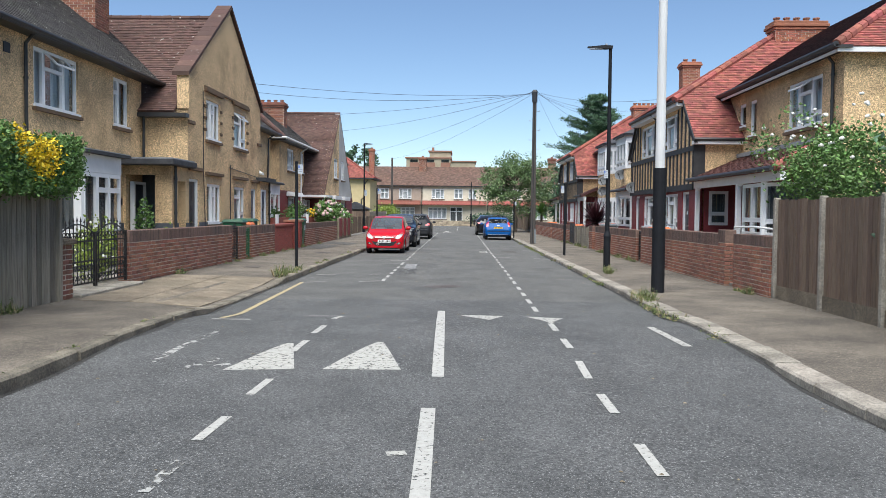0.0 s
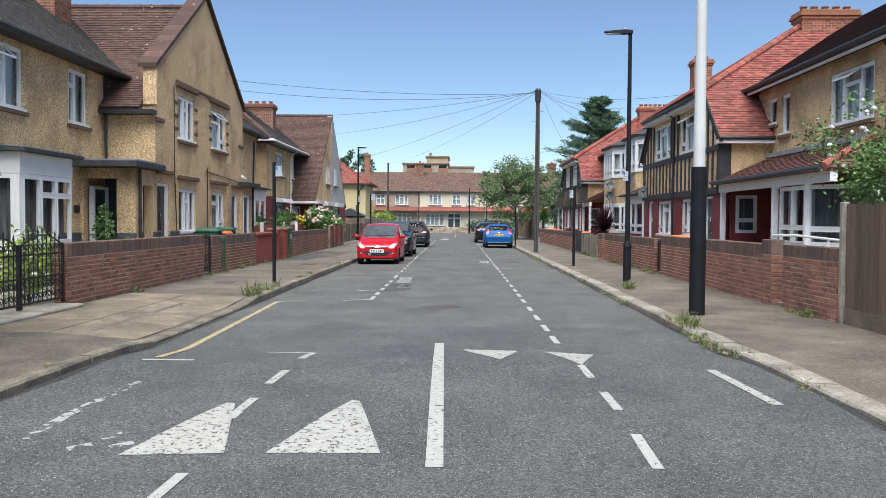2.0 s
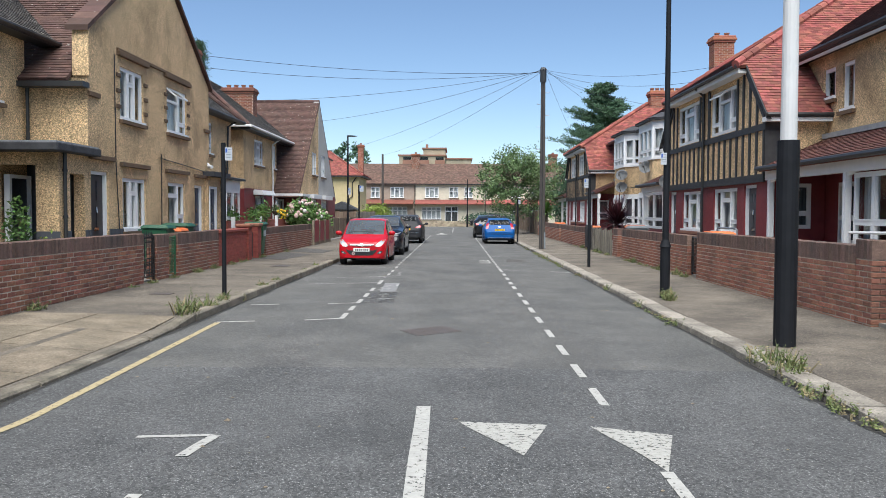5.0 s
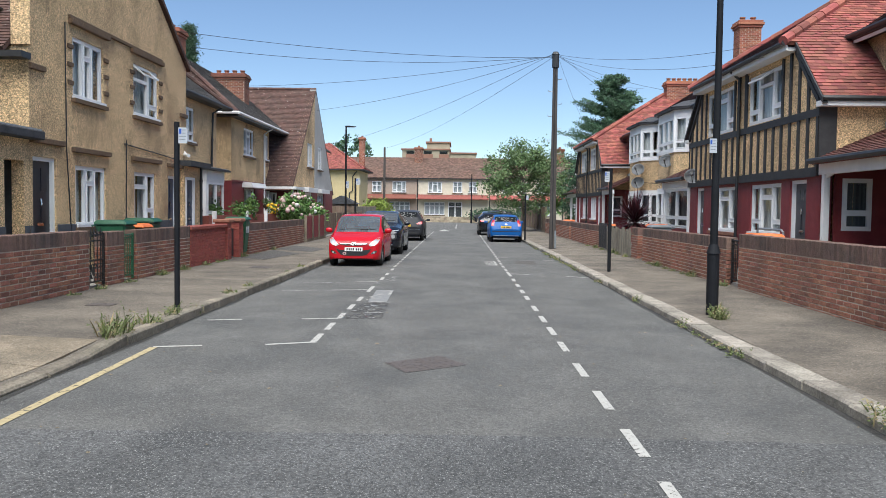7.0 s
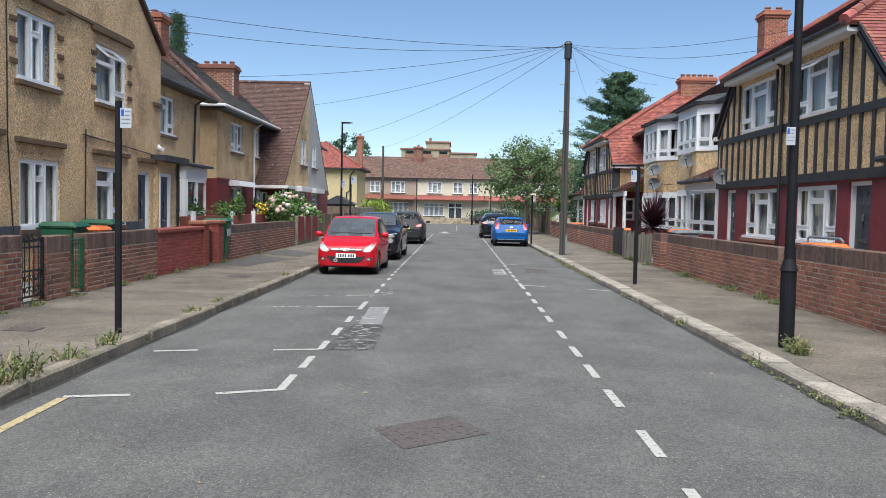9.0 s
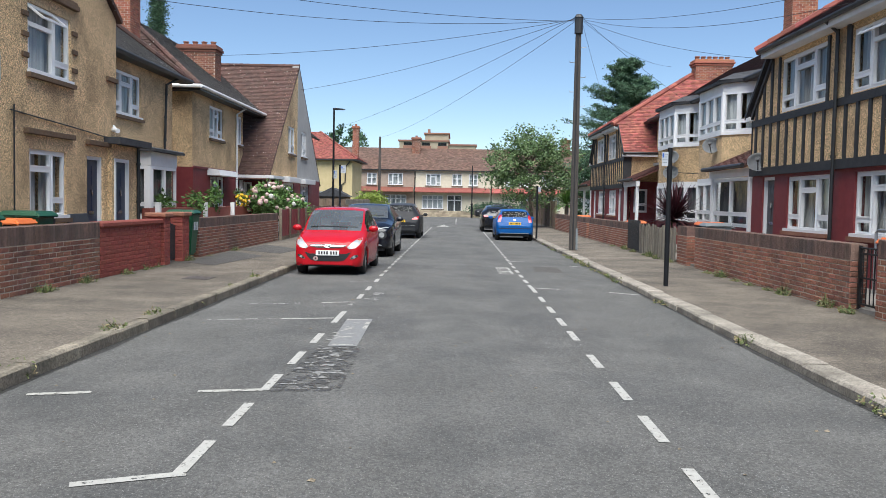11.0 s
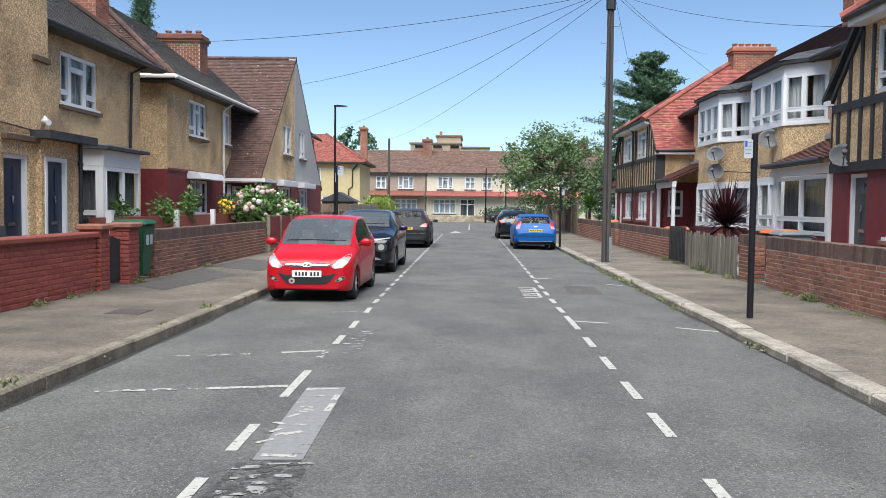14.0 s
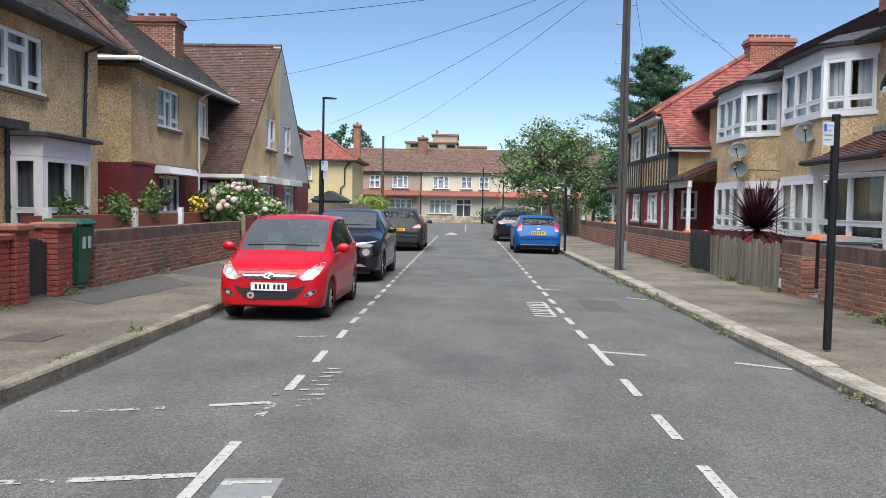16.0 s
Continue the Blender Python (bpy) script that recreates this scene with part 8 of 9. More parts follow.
                tf.append((a, a + n, a + n + 1, a + 1))
    for k in (0, -1):
        base = len(tv)
        ring = [(p.x, p.y, p.z) for p in grid[k]] + [(-p.x, p.y, p.z) for p in grid[k][::-1][1:]]
        tv += ring
        tf.append(tuple(range(base, base + len(ring))))
    tree = BVHTree.FromPolygons([V(p) for p in tv], tf)

    def decal(name, ring, material, front=True, out=0.008, lab="", mirror=False, parent=None):
        """A fitted piece of the front or tail: an outline in x and z laid on the body."""
        obs = []
        for s in ((1, -1) if mirror else (1,)):
            bm = bmesh.new()
            bm.faces.new([bm.verts.new((x * s, 0, z)) for x, z in ring])
            xs, zs = [abs(p[0]) for p in ring], [p[1] for p in ring]
            for axis, lo_, hi_ in ((0, -1.0, 1.0), (2, min(zs), max(zs))):
                for t in np.arange(lo_ + 0.06, hi_, 0.06):
                    co, no = [0, 0, 0], [0, 0, 0]
                    co[axis], no[axis] = t, 1
                    bmesh.ops.bisect_plane(bm, geom=bm.verts[:] + bm.edges[:] + bm.faces[:], plane_co=co, plane_no=no)
            for v in bm.verts:
                d = 1 if front else -1
                hit = tree.ray_cast(V((v.co.x, -2.0 if front else length + 2.0, v.co.z)), V((0, d, 0)))
                v.co.y = (hit[0].y if hit[0] else (0.3 if front else length - 0.3)) - d * out
            obs.append(part(name, bm, material, parent or c, lab))
        return obs

    def mirror_pair(y, z, material):
        for s in (-1, 1):
            bm = bmesh.new()
            bmesh.ops.create_uvsphere(bm, u_segments=14, v_segments=8, radius=1.0)
            for v in bm.verts:
                v.co = V((v.co.x * 0.11, v.co.y * 0.065 * (1 if v.co.y < 0 else 0.4), v.co.z * 0.075))
            bmesh.ops.translate(bm, verts=bm.verts, vec=(s * (w0 + 0.1), y, z))
            wm = part("wing_mirror", bm, material, c, smooth=True)
            bm = bmesh.new()
            tube(bm, [(s * (w0 - 0.06), y + 0.03, z - 0.05), (s * (w0 + 0.06), y, z - 0.03)], 0.025, sides=8)
            part("mirror_arm", bm, M["trim"], wm)

    def plate(z, front, material, w=0.26, bars=7):
        d = -1 if front else 1
        hit = tree.ray_cast(V((0, -2.0 if front else length + 2.0, z)), V((0, -d, 0)))
        y = hit[0].y + d * 0.015
        bm = bmesh.new()
        box(bm, -w, w, min(y, y + d * 0.012), max(y, y + d * 0.012), z - 0.056, z + 0.056)
        pl_ob = part("number_plate", bm, material, c)
        for k in range(bars):
            u = -w * 0.78 + k * w * 1.6 / bars + (0.03 if k > 3 else 0)
            bm = bmesh.new()
            yy = y + d * 0.0135
            box(bm, u, u + 0.034, min(yy, yy + d * 0.003), max(yy, yy + d * 0.003), z - 0.034, z + 0.034)
            part("plate_bar", bm, M["ink"], pl_ob)

    def wipers():
        for x0, x1 in ((-0.55, 0.02), (-0.05, 0.55)):
            bm = bmesh.new()
            pts = []
            for f in (0, 0.5, 1):
                x = x0 + (x1 - x0) * f
                hit = tree.ray_cast(V((x, -2.0, lerp_rows(rows, screen[0] + 0.05)[3] + 0.035 - 0.02 * abs(x))), V((0, 1, 0)))
                if hit[0]:
                    pts.append(hit[0] + V((0, -0.02, 0.005)))
            if len(pts) > 1:
                tube(bm, pts, 0.01, sides=5)
                part("wiper", bm, M["trim"], c)
            else:
                bm.free()

    return c, decal, mirror_pair, plate, wipers


def rounded(x0, x1, z0, z1, k=0.3):
    cx, cz, rx, rz = (x0 + x1) / 2, (z0 + z1) / 2, (x1 - x0) / 2, (z1 - z0) / 2
    return [(cx + rx * math.copysign(abs(math.cos(a)) ** k, math.cos(a)), cz + rz * math.copysign(abs(math.sin(a)) ** k, math.sin(a))) for a in [2 * math.pi * i / 20 for i in range(20)]]


# y, sill, shoulder, top, half width, roof half width
red_rows = [(0.0, 0.24, 0.60, 0.64, 0.56, 0.46), (0.02, 0.22, 0.64, 0.68, 0.66, 0.52), (0.1, 0.2, 0.70, 0.76, 0.735, 0.58), (0.3, 0.2, 0.78, 0.85, 0.775, 0.62), (0.55, 0.2, 0.84, 0.92, 0.79, 0.65), (0.76, 0.2, 0.89, 0.965, 0.797, 0.67),
            (1.1, 0.2, 0.93, 1.22, 0.797, 0.67), (1.45, 0.2, 0.95, 1.42, 0.797, 0.635), (1.72, 0.2, 0.965, 1.49, 0.797, 0.615), (2.2, 0.2, 0.99, 1.51, 0.797, 0.6), (2.9, 0.2, 1.02, 1.49, 0.795, 0.58), (3.2, 0.22, 1.04, 1.47, 0.785, 0.53), (3.4, 0.25, 1.03, 1.2, 0.76, 0.5), (3.53, 0.28, 0.95, 1.0, 0.71, 0.45), (3.57, 0.3, 0.9, 0.93, 0.64, 0.4)]
cr, decal, mirrors, plate, wipers = car("red five-door hatchback parked facing along the kerb", red_rows, 3.57, (0.66, 3.04), 0.285, M["car_red"], (1.1, 3.05), (0.8, 1.53), (3.24, 3.42), (1.98, 2.7))
decal("headlamp", [(0.43, 0.63), (0.49, 0.595), (0.62, 0.62), (0.7, 0.69), (0.735, 0.78), (0.725, 0.835), (0.66, 0.83), (0.54, 0.745)], M["lamp_glass"], mirror=True)
decal("lamp_surround", rounded(0.545, 0.675, 0.655, 0.775, 1.0), M["alloy"], mirror=True, out=0.012)
decal("lamp_bowl", rounded(0.565, 0.655, 0.673, 0.757, 1.0), M["sign_white"], mirror=True, out=0.016)
decal("indicator", rounded(0.67, 0.705, 0.775, 0.81, 1.0), M["lamp_amber"], mirror=True, out=0.015)
g = decal("upper_grille", [(-0.44, 0.675), (-0.38, 0.64), (-0.2, 0.61), (0.2, 0.61), (0.38, 0.64), (0.44, 0.675), (0.3, 0.69), (-0.3, 0.69)], M["trim"])
decal("chrome_bar", [(-0.4, 0.668), (-0.34, 0.652), (0.34, 0.652), (0.4, 0.668), (0.3, 0.675), (-0.3, 0.675)], M["chrome"], out=0.014)
decal("badge", rounded(-0.08, 0.08, 0.622, 0.7, 1.0), M["chrome"], out=0.022)
decal("badge_centre", rounded(-0.058, 0.058, 0.636, 0.686, 1.0), M["trim"], out=0.026)
decal("badge_stroke", [(-0.03, 0.642), (-0.012, 0.642), (0.03, 0.68), (0.012, 0.68)], M["chrome"], out=0.03)
decal("lower_grille", [(-0.52, 0.53), (-0.45, 0.42), (-0.37, 0.345), (-0.26, 0.32), (0.26, 0.32), (0.37, 0.345), (0.45, 0.42), (0.52, 0.53), (0.4, 0.485), (-0.4, 0.485)], M["trim"], out=0.006)
for z in (0.345, 0.375, 0.405, 0.435):
    decal("grille_rib", [(-0.38, z), (0.38, z), (0.38, z + 0.007), (-0.38, z + 0.007)], M["bin_dark"], out=0.014)
decal("fog_lamp_bezel", [(0.5, 0.37), (0.58, 0.375), (0.68, 0.43), (0.67, 0.475), (0.58, 0.455), (0.51, 0.4)], M["chrome"], mirror=True, out=0.006)
decal("fog_lamp_recess", [(0.52, 0.38), (0.58, 0.387), (0.664, 0.433), (0.655, 0.46), (0.58, 0.443), (0.53, 0.402)], M["trim"], mirror=True, out=0.01)
decal("fog_lamp", rounded(0.56, 0.63, 0.392, 0.445, 1.0), M["lamp_glass"], mirror=True, out=0.016)
decal("bumper_lip", [(-0.6, 0.25), (0.6, 0.25), (0.62, 0.222), (-0.62, 0.222)], M["trim"], out=0.012)
decal("bonnet_seam", [(-0.5, 0.722), (0.5, 0.722), (0.5, 0.727), (-0.5, 0.727)], M["trim"], out=0.004)
decal("flower_emblem", rounded(-0.32, -0.21, 0.33, 0.43, 1.0), M["bloom_pink"], out=0.022)
decal("emblem_centre", rounded(-0.285, -0.245, 0.36, 0.4, 1.0), M["trim"], out=0.026)
plate(0.505, True, M["plate_white"])
mirrors(1.05, 1.02, M["car_red"])
wipers()
bm = bmesh.new()
tube(bm, [(0, 1.72, 1.52), (0, 1.8, 1.6)], 0.006, sides=5)
part("aerial", bm, M["trim"], cr)
cr.matrix_basis = pose(-2.82, 31.66, -0.015, 0, 0, -1.0) @ Matrix.Diagonal((0.895, 0.895, 0.905, 1))

navy_rows = [(0.0, 0.34, 0.74, 0.8, 0.6, 0.46), (0.03, 0.3, 0.8, 0.86, 0.74, 0.56), (0.15, 0.27, 0.88, 0.94, 0.83, 0.62), (0.4, 0.26, 0.95, 1.02, 0.88, 0.68), (0.95, 0.26, 1.0, 1.1, 0.9, 0.7), (1.15, 0.26, 1.02, 1.14, 0.9, 0.7),
             (1.5, 0.26, 1.04, 1.38, 0.9, 0.67), (1.85, 0.26, 1.06, 1.53, 0.9, 0.63), (2.1, 0.26, 1.07, 1.58, 0.9, 0.61), (2.6, 0.26, 1.1, 1.59, 0.9, 0.6), (3.4, 0.26, 1.16, 1.52, 0.9, 0.58), (3.8, 0.3, 1.18, 1.4, 0.88, 0.55), (4.05, 0.34, 1.1, 1.2, 0.84, 0.5), (4.18, 0.38, 0.95, 1.0, 0.76, 0.46), (4.21, 0.4, 0.9, 0.94, 0.66, 0.4)]
cn, decal, mirrors, plate, wipers = car("navy-black compact crossover parked behind the red car", navy_rows, 4.21, (0.8, 3.44), 0.33, M["car_navy"], (1.5, 3.5), (1.2, 1.88), (3.82, 4.05), (2.4, 3.1))
decal("lamp_housing", rounded(0.46, 0.74, 0.56, 0.78, 0.8), M["trim"], mirror=True, out=0.006)
decal("headlamp", rounded(0.52, 0.68, 0.6, 0.75, 1.0), M["lamp_glass"], mirror=True, out=0.014)
decal("daylight_strip", [(0.38, 0.83), (0.78, 0.89), (0.8, 0.915), (0.36, 0.86)], M["lamp_glass"], mirror=True)
decal("grille", [(-0.36, 0.82), (-0.26, 0.56), (0.26, 0.56), (0.36, 0.82)], M["trim"])
decal("lower_trim", [(-0.5, 0.42), (0.5, 0.42), (0.62, 0.36), (-0.62, 0.36)], M["alloy"], out=0.012)
plate(0.52, True, M["plate_white"])
mirrors(1.45, 1.12, M["car_navy"])
wipers()
cn.matrix_basis = pose(-2.8, 37.3, -0.015, 0, 0, -0.5) @ Matrix.Diagonal((0.93, 0.93, 0.9, 1))

mpv_rows = [(0.0, 0.3, 0.66, 0.72, 0.58, 0.46), (0.05, 0.26, 0.74, 0.8, 0.74, 0.56), (0.2, 0.24, 0.84, 0.92, 0.84, 0.64), (0.8, 0.24, 0.96, 1.06, 0.9, 0.7), (1.0, 0.24, 1.0, 1.12, 0.91, 0.7), (1.5, 0.24, 1.02, 1.42, 0.91, 0.66), (1.9, 0.24, 1.04, 1.6, 0.91, 0.62), (2.4, 0.24, 1.06, 1.66, 0.91, 0.61),
            (3.6, 0.24, 1.1, 1.64, 0.91, 0.6), (4.1, 0.26, 1.12, 1.58, 0.9, 0.58), (4.3, 0.3, 1.08, 1.3, 0.88, 0.58), (4.38, 0.32, 0.98, 1.06, 0.86, 0.6), (4.46, 0.34, 0.84, 0.9, 0.8, 0.58), (4.5, 0.36, 0.74, 0.78, 0.7, 0.5)]
cg, decal, mirrors, plate, wipers = car("graphite grey people carrier parked with its tail towards the street", mpv_rows, 4.5, (0.85, 3.6), 0.325, M["car_grey"], (1.4, 3.95), (1.05, 1.9), (4.12, 4.34), (2.2, 3.15))
decal("tail_lamp", [(0.52, 0.93), (0.6, 0.9), (0.82, 0.92), (0.84, 1.06), (0.7, 1.04)], M["lamp_red"], False, mirror=True)
decal("tail_trim", [(-0.7, 0.62), (0.7, 0.62), (0.7, 0.65), (-0.7, 0.65)], M["chrome"], False, out=0.012)
decal("lower_bumper", [(-0.6, 0.4), (0.6, 0.4), (0.6, 0.5), (-0.6, 0.5)], M["trim"], False)
plate(0.84, False, M["plate_yellow"])
mirrors(1.35, 1.1, M["car_grey"])
cg.matrix_basis = pose(-2.58, 53.2, -0.015, 0, 0, 180) @ Matrix.Diagonal((0.93, 0.93, 0.86, 1))

blue_rows = [(0.0, 0.26, 0.62, 0.66, 0.54, 0.44), (0.04, 0.22, 0.68, 0.74, 0.68, 0.52), (0.2, 0.21, 0.78, 0.86, 0.77, 0.6), (0.75, 0.21, 0.9, 0.98, 0.83, 0.66), (0.95, 0.21, 0.93, 1.03, 0.835, 0.66), (1.3, 0.21, 0.95, 1.26, 0.835, 0.63), (1.65, 0.21, 0.97, 1.42, 0.835, 0.59), (2.1, 0.21, 0.98, 1.46, 0.835, 0.57),
             (3.2, 0.21, 1.02, 1.43, 0.83, 0.56), (3.5, 0.24, 1.02, 1.37, 0.82, 0.56), (3.68, 0.28, 0.98, 1.16, 0.8, 0.58), (3.76, 0.3, 0.9, 0.96, 0.78, 0.6), (3.86, 0.32, 0.76, 0.8, 0.74, 0.56), (3.9, 0.33, 0.66, 0.7, 0.66, 0.5)]
cb, decal, mirrors, plate, wipers = car("bright blue hatchback parked with its tail towards the street", blue_rows, 3.9, (0.78, 3.26), 0.295, M["car_blue"], (1.25, 3.3), (1.0, 1.66), (3.5, 3.7), (1.95, 2.85))
decal("tail_lamp", [(0.6, 0.86), (0.74, 0.86), (0.7, 1.12), (0.58, 1.22), (0.56, 1.1)], M["lamp_red"], False, mirror=True)
decal("bumper_strip", [(-0.7, 0.56), (0.7, 0.56), (0.7, 0.59), (-0.7, 0.59)], M["trim"], False)
decal("badge", rounded(-0.06, 0.06, 0.94, 0.985, 1.0), M["chrome"], False)
decal("lower_bumper", [(-0.62, 0.34), (0.62, 0.34), (0.62, 0.37), (-0.62, 0.37)], M["chrome"], False)
plate(0.8, False, M["plate_yellow"])
mirrors(1.25, 1.02, M["car_blue"])
cb.matrix_basis = pose(2.06, 52.6, -0.015, 0, 0, 180) @ Matrix.Diagonal((0.93, 0.93, 0.87, 1))

ck, decal, mirrors, plate, wipers = car("black saloon-backed car parked ahead of the blue one", navy_rows, 4.21, (0.8, 3.44), 0.33, M["car_black"], (1.5, 3.5), (1.2, 1.88), (3.82, 4.05), (2.4, 3.1))
decal("tail_lamp", [(0.5, 0.9), (0.74, 0.9), (0.78, 1.02), (0.56, 1.0)], M["lamp_red"], False, mirror=True)
plate(0.86, False, M["plate_yellow"])
mirrors(1.45, 1.12, M["car_black"])
ck.matrix_basis = pose(1.8, 62.4, -0.015, 0, 0, 180) @ Matrix.Diagonal((0.93, 0.93, 0.87, 1))
cs, decal, mirrors, plate, wipers = car("dark grey crossover standing across the far junction", navy_rows, 4.21, (0.8, 3.44), 0.33, M["car_grey"], (1.5, 3.5), (1.2, 1.88), (3.82, 4.05), (2.4, 3.1))
mirrors(1.45, 1.12, M["car_grey"])
cs.matrix_basis = pose(1.4, 97.2, -0.015, 0, 0, -85) @ Matrix.Diagonal((0.93, 0.93, 0.87, 1))


# ---------------------------------------------------------------- planting
def leaves(name, pts, material, parent, size, rng, up=0.3, fold=0.25, label="", aspect=0.55):
    """Many small folded leaves at the given points, in one mesh."""
    verts, faces = [], []
    for p in pts:
        d = V((rng.gauss(0, 1), rng.gauss(0, 1), rng.gauss(0, 1) * 0.7 + up)).normalized()
        s = d.orthogonal().normalized()
        s.rotate(Matrix.Rotation(rng.uniform(0, 6.28), 3, d))
        nn = d.cross(s)
        L = size * rng.uniform(0.6, 1.3)
        k = len(verts)
        c = V(p)
        verts += [c, c + d * L * 0.5 + s * L * aspect * 0.5 + nn * L * fold * 0.3, c + d * L, c + d * L * 0.5 - s * L * aspect * 0.5 + nn * L * fold * 0.3]
        faces += [(k, k + 1, k + 2), (k, k + 2, k + 3)]
    return mesh_ob(name, verts, faces, material, parent, label, kind="stuff")


def twig_tree(name, label, x, y, h, trunk_h, crown_r, crown_z, n_limbs, n_clumps, per, size, material, seed, squash=0.8, droop=0.0):
    """A tree with a tapered trunk, limbs and a crown of leaf clumps."""
    r = random.Random(seed)
    t = thing(name, (x, y, 0), label, "tree")
    bm = bmesh.new()
    top = V((x + r.uniform(-0.2, 0.2), y, h * 0.78))
    tube(bm, [(x, y, 0), (x + 0.05, y, trunk_h * 0.6), (x - 0.03, y + 0.05, trunk_h), top], 0.035 * h ** 0.8, 0.02, sides=8)
    part("trunk", bm, M["bark"], t)
    pts = []
    ends = []
    for i in range(n_limbs):
        a = 2 * math.pi * i / n_limbs * 2.4 + r.uniform(-0.4, 0.4)
        z0 = trunk_h + (h * 0.7 - trunk_h) * (i / n_limbs)
        rr_ = crown_r * (1 - 0.55 * (i / n_limbs)) * r.uniform(0.75, 1.1)
        s = V((x, y, z0))
        e = V((x + math.cos(a) * rr_, y + math.sin(a) * rr_, z0 + rr_ * r.uniform(0.25, 0.7) - droop))
        mid = s.lerp(e, 0.5) + V((0, 0, 0.25))
        bm = bmesh.new()
        tube(bm, [s, mid, e], 0.05, 0.012, sides=6)
        part("limb", bm, M["bark"], t)
        ends += [mid, e, s.lerp(e, 0.75)]
    for i in range(n_clumps):
        if i < len(ends) * 2:
            c = ends[i % len(ends)] + V((r.gauss(0, 0.25), r.gauss(0, 0.25), r.gauss(0, 0.2)))
        else:
            a, q = r.uniform(0, 6.28), crown_r * math.sqrt(r.uniform(0.1, 1))
            zz = r.uniform(-1, 1)
            lim = math.sqrt(max(1 - zz * zz, 0.05))
            c = V((x + math.cos(a) * q * lim, y + math.sin(a) * q * lim, crown_z + zz * crown_r * squash + r.gauss(0, 0.2)))
        cr_ = r.uniform(0.25, 0.6)
        for _ in range(per):
            pts.append(c + V((r.gauss(0, cr_ * 0.5), r.gauss(0, cr_ * 0.5), r.gauss(0, cr_ * 0.4))))
    leaves("crown", pts, material, t, size, r)
    return t


twig_tree("street_tree", "broad green street tree with a loose open crown", 4.1, 66.0, 6.6, 1.7, 3.0, 3.6, 16, 190, 75, 0.17, M["leaf_tree"], 4, 0.72)
twig_tree("distant_tree", "dark rounded tree behind the far roofs", -15.0, 128.0, 10.5, 3, 3.6, 8.3, 10, 120, 45, 0.4, M["leaf_dark"], 7, 0.7)
twig_tree("distant_tree", "dark rounded tree behind the far roofs", -19.0, 130.0, 9.5, 3, 3.2, 7.6, 10, 100, 45, 0.4, M["leaf_dark"], 8, 0.7)
twig_tree("garden_tree", "dark green tree behind the half-timbered house", 9.5, 74.0, 5.6, 1.2, 3.0, 3.0, 12, 140, 60, 0.2, M["leaf_dark"], 11, 0.8)


def conifer(label, x, y, h, radius, seed, tiers=26, per=420, size=0.22):
    r = random.Random(seed)
    t = thing("conifer_tree", (x, y, 0), label, "tree")
    bm = bmesh.new()
    tube(bm, [(x, y, 0), (x, y, h * 0.5), (x, y, h * 0.96)], 0.22, 0.02, sides=8)
    part("trunk", bm, M["bark"], t)
    pts = []
    for i in range(tiers):
        f = i / tiers
        z = h * (0.12 + 0.86 * f)
        R = radius * (1 - f ** 2.4) * r.uniform(0.6, 1.15) * (1.0 if radius < 2 else 1.0) + 0.15 if radius > 2 else radius * (1 - f) ** 0.75 * r.uniform(0.75, 1.15) + 0.12
        nb_ = max(int(8 * (1 - f) + 4), 3)
        for k in range(nb_):
            a = r.uniform(0, 6.28)
            L = R * r.uniform(0.6, 1.12)
            e = V((x + math.cos(a) * L, y + math.sin(a) * L, z + L * 0.18 - 0.1))
            if k % 3 == 0:
                bm = bmesh.new()
                tube(bm, [(x, y, z), V((x, y, z)).lerp(e, 0.6) + V((0, 0, 0.1)), e], 0.035, 0.008, sides=5)
                part("branch", bm, M["bark"], t)
            for _ in range(per // nb_):
                q = r.uniform(0.15, 1)
                pts.append(V((x, y, z)).lerp(e, q) + V((r.gauss(0, 0.16), r.gauss(0, 0.16), r.gauss(0, 0.1 if radius < 2 else 0.07) + (-0.12 * q if radius < 2 else 0.25 * q * q))))
    leaves("foliage", pts, M["leaf_dark"], t, size, r, up=0.1, aspect=0.35)


conifer("large dark blue-green conifer behind the houses", 12.2, 79.0, 12.6, 5.6, 3, 30, 3000, 0.2)
conifer("slender dark conifer behind the terrace", -14.8, 56.0, 11.7, 1.5, 5, 30, 1100, 0.12)
conifer("slender dark conifer behind the terrace", -16.3, 55.0, 10.6, 1.4, 6, 28, 1000, 0.12)

# rose shrub above the brown fence
rs = thing("rose_shrub", (6.4, 14, 0.15), "large rambling rose shrub with white blooms behind the fence", "shrub")
r = random.Random(12)
stems, pts, dark = [], [], []
for i in range(16):
    a = V((6.6 + r.uniform(-0.4, 0.8), 12.5 + r.uniform(-2, 2), 0.15))
    e = V((5.7 + r.uniform(-0.3, 1.6), r.uniform(10.5, 17.0), r.uniform(2.0, 3.2)))
    mid = a.lerp(e, 0.55) + V((0, 0, 0.5))
    bm = bmesh.new()
    tube(bm, [a, mid, e], 0.018, 0.006, sides=5)
    part("stem", bm, M["bark"], rs)
    for _ in range(9):
        c = mid.lerp(e, r.uniform(0, 1.15)) + V((r.gauss(0, 0.2), r.gauss(0, 0.3), r.gauss(0, 0.18)))
        pts += [c + V((r.gauss(0, 0.14), r.gauss(0, 0.2), r.gauss(0, 0.13))) for _ in range(70)]
for i in range(60):
    c = V((5.9 + r.uniform(-0.2, 1.2), r.uniform(12.6, 16.3), r.uniform(1.75, 2.75)))
    pts += [c + V((r.gauss(0, 0.14), r.gauss(0, 0.16), r.gauss(0, 0.13))) for _ in range(75)]
leaves("foliage", pts, M["leaf"], rs, 0.075, r, aspect=0.6)
r = random.Random(31)
